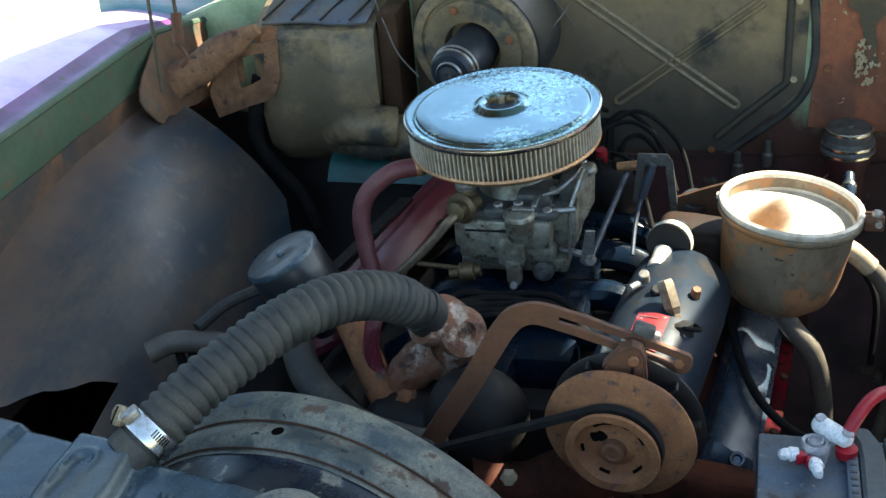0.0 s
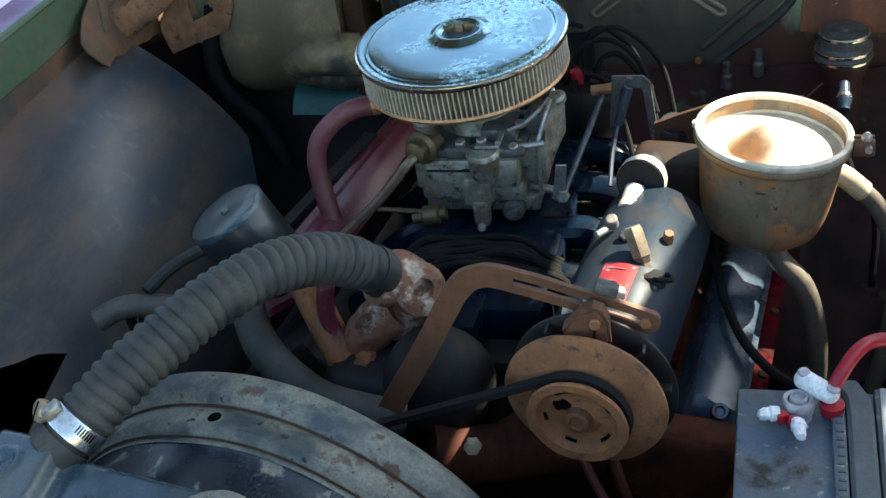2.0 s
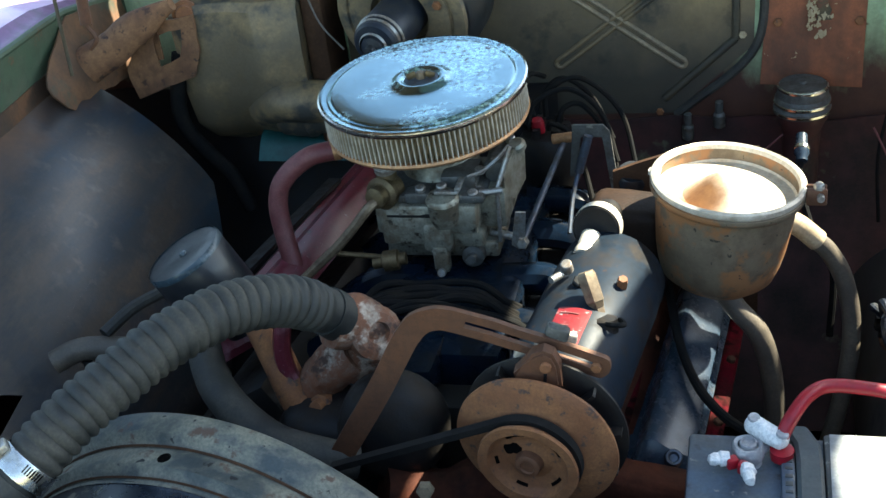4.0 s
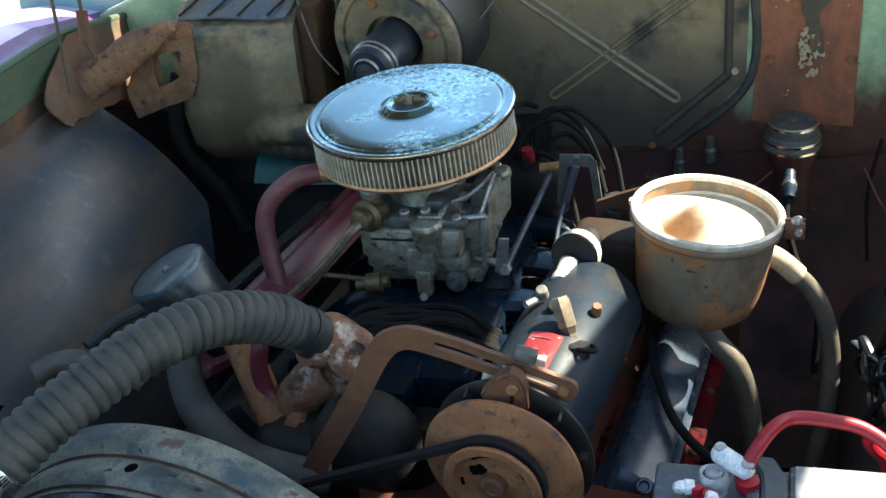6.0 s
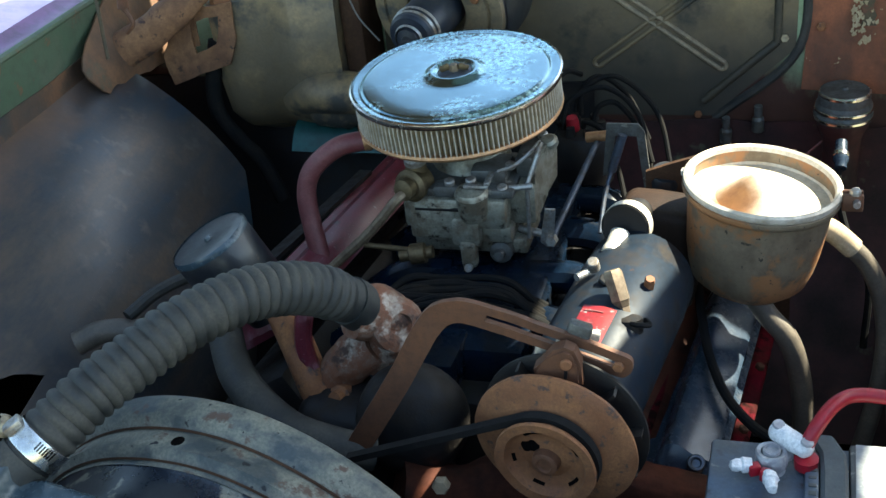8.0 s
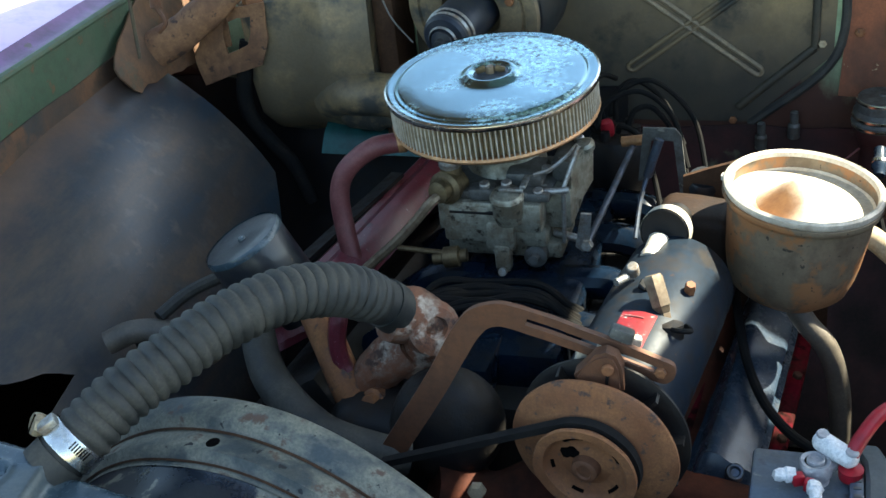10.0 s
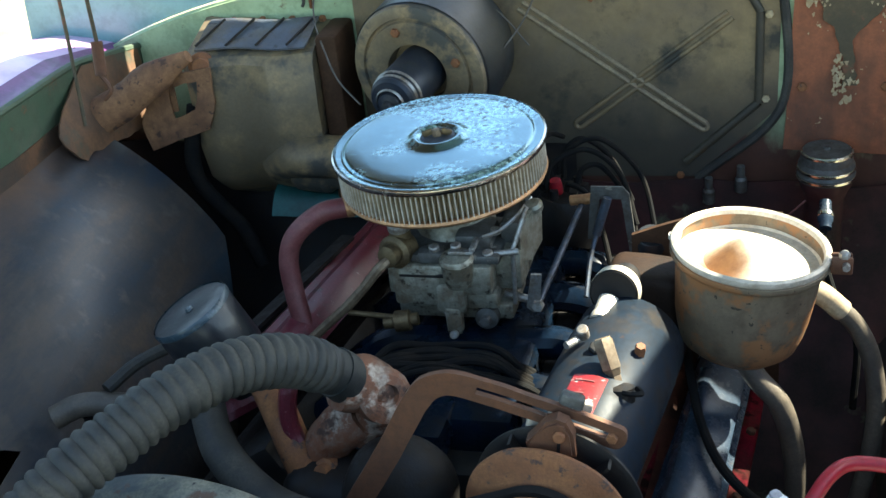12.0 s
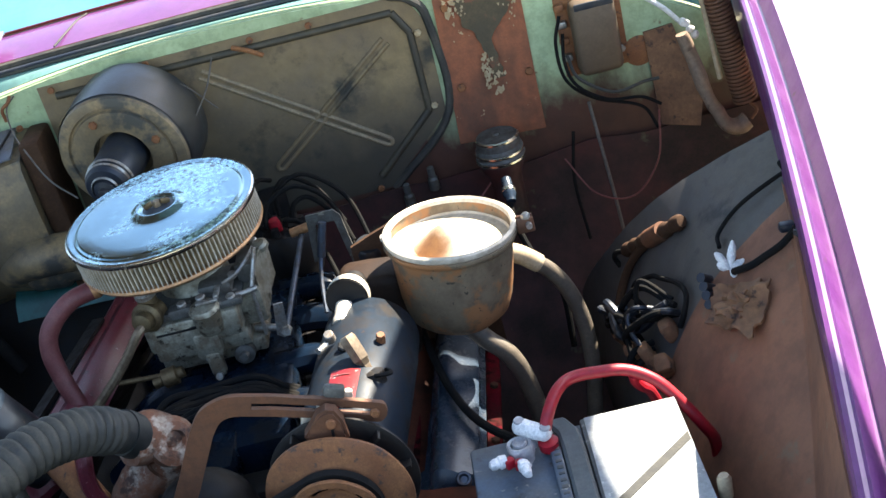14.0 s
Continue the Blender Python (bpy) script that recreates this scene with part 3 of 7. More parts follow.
tagged(part("cowl_seam", bm, RUBBER), "dark seam across the purple cowl", "seam", kind="structure")

# hood, propped open; mostly out of view and shaped to cast the shade
HOOD_A = radians(24)


def hood_edge(x):
    return 1.62 - 0.40 * smoothstep((-0.20 - x) / 0.22)


def hood_side(s):
    """The x of the hood's right side at s metres from its rear edge, widened out of view for its shade."""
    return 0.80 + 0.13 * s + min(0.30, 2.0 * max(0.0, s - 0.63))


def hood_rear(x):
    """The y of the hood's rear edge, brought forward at the left to fit the camera's view."""
    return 0.66 - 0.24 * smoothstep((-0.20 - x) / 0.22)


bm = B()
rows = []
corner = []
for k in range(13):
    s = 1.12 * k / 12
    row = [(x, hood_rear(x) - s * math.cos(HOOD_A), hood_edge(x) + s * math.sin(HOOD_A) + 0.04 * math.sin(math.pi * k / 12)) for x in np.linspace(-0.54, hood_side(s), 25)]
    corner.append([(x, y, z) for x, y, z in row if x < -0.20])
    row = [p for p in row if p[0] >= -0.20]
    corner[-1].append(row[0])
    rows.append(row + [(row[-1][0] + 0.004, row[-1][1], row[-1][2] - 0.03 * smoothstep(s / 0.5)), (row[-1][0] + 0.006, row[-1][1], row[-1][2] - 0.06 * smoothstep(s / 0.5))])
sheet(bm, rows, 0.004)
hood = thing("hood", (0.1, 0.40, 1.3), "open steel hood with a dusty aqua underside and rusty edge", "hood")
part("outer_skin", bm, HOOD_UNDER, hood)
bm = B()
sheet(bm, [[(x, y, z + 0.012) for x, y, z in r[:25]] for r in rows], 0.003)
part("painted_skin", bm, PURPLE, hood, "purple painted outside of the hood")
# Flap added out of view to shade the battery and generator side.
bm = B()
rows = []
for k in range(16):
    row = []
    for s in np.linspace(0.0, 1.0, 12):
        x = lerp(0.975, 1.25, s)
        y = lerp(0.27 + 0.60 * (x - 0.975), -0.34, k / 15)
        x = lerp(0.975, 1.26 + 0.5 * max(0.0, 0.12 - y), s)
        row.append((x, y, 1.62 + 0.4452 * (0.66 - y) + 0.006 * math.sin(9 * x + 5 * y)))
    rows.append(row)
sheet(bm, rows, 0.004)
part("shade_flap", bm, HOOD_RUST, hood, "unseen flap added beyond the hood to shade the battery")
# Second added flap, out of view, shades the valve cover and lower hoses.
bm = B()
rows = []
for k in range(8):
    y = lerp(0.440, 0.62, k / 7)
    rows.append([(x, y, 1.62 + 0.4452 * (0.66 - y) + 0.006 * math.sin(9 * x + 5 * y)) for x in np.linspace(0.955, 1.25, 10)])
sheet(bm, rows, 0.004)
part("shade_wing", bm, HOOD_RUST, hood, "unseen wing added beyond the hood to shade the valve cover")
n = min(len(r) for r in corner)
bm = B()
sheet(bm, [r[-n:] if len(r) == n else [r[0]] + r[-(n - 1):] for r in corner], 0.004)
part("hinge_corner", bm, HOOD_RUST, hood, "rusty corner at the hinge")
for x in (-0.46, -0.12, 0.14, 0.40, 0.62):
    a = Vector((x, hood_rear(x) - 0.01, hood_edge(x) - 0.006))
    b = a + Vector((0, -math.cos(HOOD_A), math.sin(HOOD_A))) * 1.05
    bm = B()
    tube(bm, [a, (a + b) / 2 + Vector((0, 0, 0.035)), b], 0.016, 8, 6)
    part("rib", bm, HOOD_UNDER, hood)
bm = B()
rows = []
for k in range(6):
    rows.append([(x, hood_rear(x) + 0.010 * math.sin(k * 1.3), hood_edge(x) - 0.030 + 0.012 * k + 0.006 * noise.noise(Vector((x * 14, k, 0)))) for x in np.linspace(-0.54, 0.74, 30)])
sheet(bm, rows, 0.003)
part("rear_edge", bm, HOOD_RUST, hood, "folded rusty rear edge")


# ---- fenders, inner panels and wheelhouses ----
def fender(name, side, edge, z_top, label):
    """side: -1 or 1; edge(y): the x of the inner edge."""
    ys = np.linspace(-1.25, 0.62, 30)
    ob = thing(name, (edge(0) + side * 0.2, -0.2, 0.9), label, "fender")
    wide = 0.055 if side < 0 else 0.040

    def zt(y):
        return z_top(y)

    bm = B()
    sheet(bm, [[(edge(y) + side * (0.003 * (k / 5) ** 2 + 0.002 * noise.noise(Vector((y * 5, k * 0.4, side)))), y, zt(y) - (0.072 if side < 0 else 0.105) * k / 5) for y in ys] for k in range(6)], 0.003)
    part("inner_flange", bm, DARK_GREEN if side < 0 else VIOLET, ob, "dull green flange" if side < 0 else "dusty purple flange")
    bm = B()
    tube(bm, [(edge(y), y, zt(y) + 0.002) for y in ys], 0.006, 8, 2)
    part("rolled_edge", bm, DARK_GREEN if side < 0 else VIOLET, ob)
    bm = B()
    sheet(bm, [[(edge(y) + side * lerp(0.004, wide, k / 5), y, zt(y) + 0.006 - (0.010 if side < 0 else 0.026) * math.sin(math.pi * k / 5)) for y in ys] for k in range(6)], 0.003)
    part("gutter_strip", bm, PURPLE_DARK if side < 0 else VIOLET, ob)
    bm = B()
    sheet(bm, [[(edge(y) + side * (wide + 0.40 * math.sin(k / 14 * math.pi / 2)), y,
                 zt(y) + 0.006 + 0.03 * math.sin(min(1, k / 5) * math.pi / 2) - 0.62 * (1 - math.cos(k / 14 * math.pi / 2)) ** 1.3) for y in ys] for k in range(15)], 0.003)
    part("crown", bm, PINK, ob, "outer crown, the sun's brightness put into a pale lilac")
    return ob


def l_edge(y):
    return -0.605 + 0.02 * (y + 0.1)


def r_edge(y):
    return 0.806 + 0.19 * y - 0.03 * y * y


fender("fender", -1, l_edge, lambda y: 1.066 - 0.02 * y - 0.20 * max(0.0, y - 0.22), "purple fender with a dull green inner flange")
fender("fender", 1, r_edge, lambda y: 1.05, "purple fender, its crown's sunlight put into a pale lilac")


def wheelhouse(name, side, cx, y_end, y_mid, mat, label, y_start=-1.0, slant=0.0, drop=0.55, tuck=0.0, cut_from=78, cut=None):
    """An arched steel wheelhouse that bulges into the bay, open towards the rear edge. Above the angle cut_from its front edge runs along cut(angle)."""
    bm = B()
    for lo, hi in ((-25, cut_from), (cut_from, 78)):
        if lo == hi:
            continue
        n = max(8, round((hi - lo) / 2))
        rows = []
        for k in range(61):
            row = []
            for j in range(n + 1):
                deg = lerp(lo, hi, j / n)
                a = radians(deg)
                y1 = y_end - tuck * max(0.0, 34 - deg) if not slant else min(0.36, y_end - slant * (math.sin(a) * 0.517 - 0.349))
                y = lerp(cut(deg) if lo == cut_from else y_start, y1, k / 60)
                fall = 1 - drop * max(0, (y_mid - y) / 0.9) ** 2.2
                x = cx - side * 0.445 * math.cos(a) * (0.93 + 0.07 * fall)
                z = 0.50 + 0.517 * math.sin(a) * fall
                p = Vector((x, y, z))
                row.append(p + Vector((0, 0, 0.006 * noise.noise(p * 5) + 0.0012 * noise.noise(Vector((x * 40, y * 9, z * 40))))))
            rows.append(row)
        sheet(bm, rows)
    bmesh.ops.recalc_face_normals(bm, faces=bm.faces[:])
    bmesh.ops.solidify(bm, geom=bm.faces[:], thickness=0.003)
    ob = part(name, bm, mat)
    return tagged(ob, label, "wheelhouse", kind="structure")


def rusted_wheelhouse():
    """The wheelhouse paint, the sky's blue sheen in its colour, with a brown film and ragged brown rust creeping in
    from the fender flange.
    """
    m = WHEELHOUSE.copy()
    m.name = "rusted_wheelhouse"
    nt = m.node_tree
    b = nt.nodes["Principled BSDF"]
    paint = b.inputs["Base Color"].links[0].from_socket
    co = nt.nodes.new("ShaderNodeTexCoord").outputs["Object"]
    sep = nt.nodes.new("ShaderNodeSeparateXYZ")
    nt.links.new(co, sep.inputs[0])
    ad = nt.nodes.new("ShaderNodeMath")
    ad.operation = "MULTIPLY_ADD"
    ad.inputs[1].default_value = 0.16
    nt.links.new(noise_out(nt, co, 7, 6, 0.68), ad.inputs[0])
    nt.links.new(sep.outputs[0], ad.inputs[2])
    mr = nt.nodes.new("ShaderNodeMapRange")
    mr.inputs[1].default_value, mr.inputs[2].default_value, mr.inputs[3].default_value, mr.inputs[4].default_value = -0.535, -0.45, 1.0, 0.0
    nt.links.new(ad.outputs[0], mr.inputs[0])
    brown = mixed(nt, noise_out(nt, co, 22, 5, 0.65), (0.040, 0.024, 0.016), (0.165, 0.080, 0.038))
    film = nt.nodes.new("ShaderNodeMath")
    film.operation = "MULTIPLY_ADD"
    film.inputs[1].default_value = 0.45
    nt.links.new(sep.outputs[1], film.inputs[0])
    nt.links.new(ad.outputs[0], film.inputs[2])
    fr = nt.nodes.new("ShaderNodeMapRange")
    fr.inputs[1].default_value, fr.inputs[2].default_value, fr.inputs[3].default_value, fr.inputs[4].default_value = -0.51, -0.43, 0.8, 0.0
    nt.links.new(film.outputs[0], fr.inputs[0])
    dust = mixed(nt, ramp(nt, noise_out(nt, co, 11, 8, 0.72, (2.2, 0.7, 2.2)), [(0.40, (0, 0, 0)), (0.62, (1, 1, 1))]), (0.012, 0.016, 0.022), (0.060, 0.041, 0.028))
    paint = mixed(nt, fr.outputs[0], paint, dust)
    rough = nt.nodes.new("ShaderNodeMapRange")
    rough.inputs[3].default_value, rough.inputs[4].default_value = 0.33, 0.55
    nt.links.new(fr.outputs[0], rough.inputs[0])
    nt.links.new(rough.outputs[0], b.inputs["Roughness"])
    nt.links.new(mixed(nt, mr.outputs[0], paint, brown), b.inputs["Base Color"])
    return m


wheelhouse("wheelhouse", -1, -0.78, 0.212, 0.0, rusted_wheelhouse(), "dusty steel wheelhouse beside the engine, the sky's blue put into its colour", -1.0, 0.0, 0.9, 0.009,
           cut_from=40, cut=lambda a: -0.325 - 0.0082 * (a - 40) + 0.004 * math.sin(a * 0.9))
wheelhouse("wheelhouse", 1, 0.985, 0.062, -0.15, GREY_HOUSE, "dusty grey steel wheelhouse behind the battery", -0.21, 0.926)
wheelhouse("splash_panel", 1, 0.982, -0.20, -0.15, INNER_RUST, "rusty brown splash panel beside the battery")

def inner_panel(side, edge, z0, mat, label, reach, y0=-1.2, y1=0.40):
    bm = B()
    rows = []
    for k in range(9):
        t = k / 8
        rows.append([(edge(y) - side * reach * smoothstep(t), y, lerp(z0 - 0.066, 0.80 - 0.05 * t, t) + 0.008 * noise.noise(Vector((y * 6, t * 3, side)))) for y in np.linspace(y0, y1, 34)])
    sheet(bm, rows, 0.003)
    return tagged(part("inner_fender", bm, mat), label, "inner fender", kind="structure")


inner_panel(-1, l_edge, 1.066, APRON, "rusty brown inner fender panel under the flange", 0.02, -1.2, 0.20)
bm = B()
rows = []
for k in range(10):
    s = k / 9
    rows.append([(-0.594 + 0.034 * smoothstep(s) + 0.004 * noise.noise(Vector((y * 14, s * 3, 2))), y,
                  lerp(1.058 - 0.18 * max(0.0, y - 0.22), 0.950 - 0.16 * max(0.0, y - 0.16) + 0.010 * noise.noise(Vector((y * 30, 1, 4))), s)) for y in np.linspace(0.225 - 0.125 * math.sin(math.pi * min(1.0, 0.72 * s)) + 0.006 * math.sin(9 * s), 0.392, 26)])
sheet(bm, rows, 0.003)
tagged(part("inner_fender", bm, HINGE_RUST), "rusty brown inner fender sheet behind the hood hinge", "inner fender", kind="structure")
inner_panel(1, r_edge, 1.017, INNER_RUST, "rusty brown inner fender panel beside the battery", 0.03, -1.2, -0.02)
# added dark wall behind the cut front of the wheelhouse, standing in for shade
bm = B()
sheet(bm, [[(-0.668 - 0.05 * k / 6, y, lerp(1.045, 0.02, k / 6)) for y in np.linspace(-1.2, 0.34, 14)] for k in range(7)], 0.003)
tagged(part("inner_fender", bm, RUST_DARK), "added dark wall standing in for a shaded gap beside the wheelhouse", "inner fender", kind="structure")
# unseen radiator support, added to keep light out at the front of the bay
bm = B()
sheet(bm, [[(x, -0.86 + 0.02 * math.sin(k), lerp(0.30, 0.90, k / 8)) for x in np.linspace(-0.75, 0.85, 20)] for k in range(9)], 0.004)
tagged(part("radiator_support", bm, OILY), "unseen black radiator support panel, added to keep light out", "radiator support", kind="structure")
# near-black floor of the bay, its shade put into the colour, and front apron
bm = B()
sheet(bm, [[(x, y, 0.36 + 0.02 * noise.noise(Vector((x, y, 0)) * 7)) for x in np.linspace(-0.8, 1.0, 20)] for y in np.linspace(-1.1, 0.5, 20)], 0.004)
tagged(part("undertray", bm, SHADE_BLACK), "added black sheet standing in for the shaded depth under the engine", "undertray", kind="structure")
bm = B()
sheet(bm, [[(x, -1.0 - 0.12 * math.sin(k / 8 * 3.14), lerp(0.3, 0.86, k / 8)) for x in np.linspace(-1.0, 1.1, 20)] for k in range(9)], 0.004)
tagged(part("front_panel", bm, PURPLE), "purple painted front panel below the grille opening", "front panel", kind="structure")


# ---- firewall panels and heater ----
panel = thing("access_panel", (0.1, FW, 0.97), "dusty olive steel access panel with an embossed cross", "access panel")
def panel_outline(grow=0.0):
    return [(-0.226 - grow, 1.119 + grow), (0.345, 1.121 + grow), (0.375 + grow * .7, 1.108 + grow * .7), (0.394 + grow, 1.07), (0.392 + grow, 0.914),
            (0.275 + grow, 0.806 - grow), (-0.226 - grow, 0.80 - grow)]


def darkened_panel():
    """Olive panel paint blended with a ragged edge to near black over its lower reach."""
    m = OLIVE.copy()
    m.name = "darkened_olive_panel"
    nt = m.node_tree
    b = nt.nodes["Principled BSDF"]
    paint = b.inputs["Base Color"].links[0].from_socket
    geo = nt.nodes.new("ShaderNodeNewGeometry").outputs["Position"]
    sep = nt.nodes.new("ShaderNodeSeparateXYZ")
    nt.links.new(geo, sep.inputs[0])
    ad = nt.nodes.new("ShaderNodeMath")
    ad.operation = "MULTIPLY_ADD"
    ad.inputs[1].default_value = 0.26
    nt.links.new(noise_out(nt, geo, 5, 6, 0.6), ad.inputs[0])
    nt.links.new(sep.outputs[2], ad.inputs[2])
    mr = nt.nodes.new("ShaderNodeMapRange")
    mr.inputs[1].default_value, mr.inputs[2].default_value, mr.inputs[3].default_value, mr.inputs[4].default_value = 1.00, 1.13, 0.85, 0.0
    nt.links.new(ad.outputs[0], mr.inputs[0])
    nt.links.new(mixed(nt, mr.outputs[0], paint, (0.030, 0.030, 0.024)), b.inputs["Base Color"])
    return m


bm = B()
o = panel_outline(0)
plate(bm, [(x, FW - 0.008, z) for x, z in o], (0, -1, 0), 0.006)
part("face", bm, darkened_panel(), panel)
bm = B()
o = panel_outline(0.004) + [panel_outline(0.004)[0]]
pts = [(x, FW - 0.008, z) for x, z in o[1:6]]
tube(bm, pts, 0.007, 8, 8, smooth_path=True)
part("gasket", bm, RUBBER, panel, "black rubber edge gasket")
bm = B()
for a, b in (((0.345, 1.098), (-0.2, 1.100)), ((0.345, 1.098), (0.366, 1.06)), ((0.366, 1.06), (0.366, 0.925)), ((0.366, 0.925), (0.262, 0.83))):
    rod(bm, (a[0], FW - 0.009, a[1]), (b[0], FW - 0.009, b[1]), 0.006)
part("bead", bm, DARK_OLIVE, panel)
# One rib's highlight is put into a paler colour; the other stays olive.
for a, b, mat, lab in (((0.028, 1.076), (0.289, 0.887), RIB, "embossed rib, its highlight put into a paler colour"), ((0.325, 1.056), (0.106, 0.89), OLIVE, "embossed rib in the plain olive panel colour")):
    bm = B()
    a, b = Vector((a[0], FW - 0.0085, a[1])), Vector((b[0], FW - 0.0085, b[1]))
    d = (b - a).normalized()
    n = Vector((-d.z, 0, d.x)) * 0.0062
    for sgn in (-1, 1):
        rod(bm, a + n * sgn, b + n * sgn, 0.0036, seg=10)
    tube(bm, [b - n, b + d * 0.004 - n * 0.6, b + d * 0.0055, b + d * 0.004 + n * 0.6, b + n], 0.0034, 8, 4)
    part("cross_rib", bm, mat, panel, lab)
for x, z in ((0.376, 0.932), (0.378, 1.057), (0.215, 1.112), (-0.048, 1.115), (-0.204, 1.112), (0.255, 0.81), (0.12, 1.112)):
    bm = B()
    screw(bm, (x, FW - 0.012, z), (0, -1, 0), 0.006, 0.004)
    part("bolt", bm, CREAM if x in (0.376, 0.378) else RUST, panel)

plate_t = thing("cover_plate", (0.476, FW, 0.97), "rusty brown steel cover plate with flaking cream paint", "cover plate")
bm = B()
plate(bm, [(0.412, FW - 0.011, 1.102), (0.548, FW - 0.011, 1.097), (0.545, FW - 0.011, 0.845), (0.402, FW - 0.011, 0.852)], (0, -1, 0), 0.004)
bmesh.ops.subdivide_edges(bm, edges=bm.edges[:], cuts=4, use_grid_fill=True)
dent(bm, 0.0015, 14)
part("sheet", bm, RUST_PLATE, plate_t)
bm = B()
rows = []
for k in range(29):
    z = lerp(1.094, 0.952, k / 28)
    half = 0.034 * smoothstep((z - 1.012) / 0.060) + 0.0085
    mid = 0.484 + 0.004 * math.sin(z * 60)
    xl = mid - half + 0.010 * noise.noise(Vector((z * 70, 1.0, 0)))
    xr = mid + half + 0.010 * noise.noise(Vector((z * 70, 7.0, 0)))
    rows.append([(lerp(xl, xr, q / 6), FW - 0.0145, z) for q in range(7)])
sheet(bm, rows, 0.0008)
part("paint_remnant", bm, OLD_PAINT, plate_t, "dark olive paint remnant")
rnd = random.Random(12)
for cx, cz, w, h, n in ((0.440, 1.072, 0.012, 0.020, 16), (0.528, 1.066, 0.011, 0.026, 16), (0.476, 0.992, 0.008, 0.010, 8), (0.487, 0.945, 0.020, 0.022, 20), (0.470, 0.972, 0.006, 0.014, 26), (0.474, 0.948, 0.010, 0.012, 16), (0.452, 1.092, 0.02, 0.003, 6)):
    for k in range(n):
        c = Vector((rnd.gauss(cx, w * 0.6), FW - 0.0158 - 0.00012 * k, rnd.gauss(cz, h * 0.6)))
        r = rnd.uniform(0.0008, 0.0028) * (2.2 if k == 0 else 1)
        ph = rnd.random() * 6
        bm = B()
        plate(bm, [c + Vector((math.cos(q * 0.698) * r * (1 + 0.5 * math.sin(q * 2.3 + ph)), 0, math.sin(q * 0.698) * r * 1.5 * (1 + 0.4 * math.cos(q * 1.7 + ph)))) for q in range(9)], (0, -1, 0), 0.0006)
        part("paint_flake", bm, CREAM, plate_t)
for x, z in ((0.428, 1.086), (0.533, 1.082), (0.425, 0.95), (0.537, 0.95)):
    bm = B()
    screw(bm, (x, FW - 0.013, z), (0, -1, 0), 0.007, 0.004)
    part("bolt", bm, RUST, plate_t)

# heater box
heater = thing("heater_box", (-0.36, 0.34, 0.80), "dusty olive sheet-metal heater box on the firewall", "heater box")
bm = B()
hx0, hx1, hy = -0.464, -0.262, 0.285
rows = []
prof = [(FW - 0.006, 1.066), (hy + 0.035, 1.051), (hy + 0.010, 1.043), (hy, 1.030), (hy - 0.004, 0.90), (hy + 0.02, 0.84), (hy + 0.06, 0.80), (FW - 0.01, 0.77)]
for y, z in prof:
    rows.append([(lerp(hx0, hx1, i / 12) + 0.012 * (1 if i == 12 else 0) * 0, y + 0.012 * (abs(i - 6) / 6) ** 6 - 0.004 * math.sin(i * 1.0), z) for i in range(13)])
sheet(bm, rows)
for side in (0, 12):
    vs = [bm.verts.new(Vector(r[side])) for r in rows]
    bm.faces.new(vs)
bmesh.ops.remove_doubles(bm, verts=bm.verts[:], dist=0.0004)
bmesh.ops.subdivide_edges(bm, edges=bm.edges[:], cuts=1, use_grid_fill=True)
dent(bm, 0.009, 8)
part("case", bm, OLIVE_BOX, heater)
bm = B()
sheet(bm, [[(lerp(hx0 + 0.016, hx1 - 0.012, i / 8), lerp(FW - 0.030, hy + 0.020, k / 5), lerp(1.0715, 1.0525, k / 5) + 0.002 * math.sin(i + k)) for i in range(9)] for k in range(6)], 0.003)
part("top_skin", bm, HEATER_TOP, heater, "dusty top of the case, the sky's blue sheen put into its colour")
bm = B()
tube(bm, [(-0.345, 0.318, 0.862), (-0.318, 0.296, 0.880), (-0.290, 0.288, 0.886), (-0.240, 0.300, 0.880)], 0.032, 16, 6)
dent(bm, 0.005, 20)
part("elbow", bm, OLIVE_BOX, heater, "rounded outlet elbow")
# Black rods put the shade of the top's grooves into colour.
for i in range(4):
    bm = B()
    x = -0.436 + 0.048 * i
    rod(bm, (x + 0.012, FW - 0.034, 1.0725), (x - 0.010, hy + 0.024, 1.0555), 0.0020)
    part("rib", bm, OILY, heater)
    bm = B()
    screw(bm, (x + 0.02, FW - 0.020, 1.064), (0, -0.3, 1), 0.006, 0.006)
    part("bolt", bm, RUST, heater)
bm = B()
lathe(bm, (-0.20, hy + 0.03, 0.86), (1, -0.15, 0.05), [(0, -0.12), (0.042, -0.12), (0.045, -0.07), (0.038, -0.06), (0.038, 0.06), (0.0, 0.06)], 24)
part("duct", bm, OLIVE_BOX, heater)
# Flange colour carries the shadow between heater and blower.
bm = B()
box(bm, (-0.245, 0.36, 0.93), (0.035, 0.09, 0.27), bevel=0.008)
part("flange", bm, RUST_DARK, heater, "side flange, the gap's shadow put into its dark colour")

# heater blower
blower = thing("heater_blower", (-0.107, FW, 1.02), "round olive blower housing with a black motor", "blower")
ax = Vector((-0.20, -1, -0.10)).normalized()
bc = Vector((-0.104, 0.295, 1.014))
bm = B()
lathe(bm, bc, ax, [(0.104, -0.11), (0.104, -0.008), (0.1035, -0.0065)], 48)
part("shell", bm, BLOWER_SHELL, blower, "blue-black housing shell")
bm = B()
lathe(bm, bc, ax, [(0.1036, -0.007), (0.101, -0.001), (0.097, 0.001), (0.086, 0.001), (0.084, -0.003), (0.081, -0.003), (0.079, 0.002), (0.05, 0.004), (0.046, 0.002), (0.044, -0.02), (0.0, -0.02)], 48)
part("face", bm, OLIVE_BOX, blower, "dusty olive front face")
bm = B()
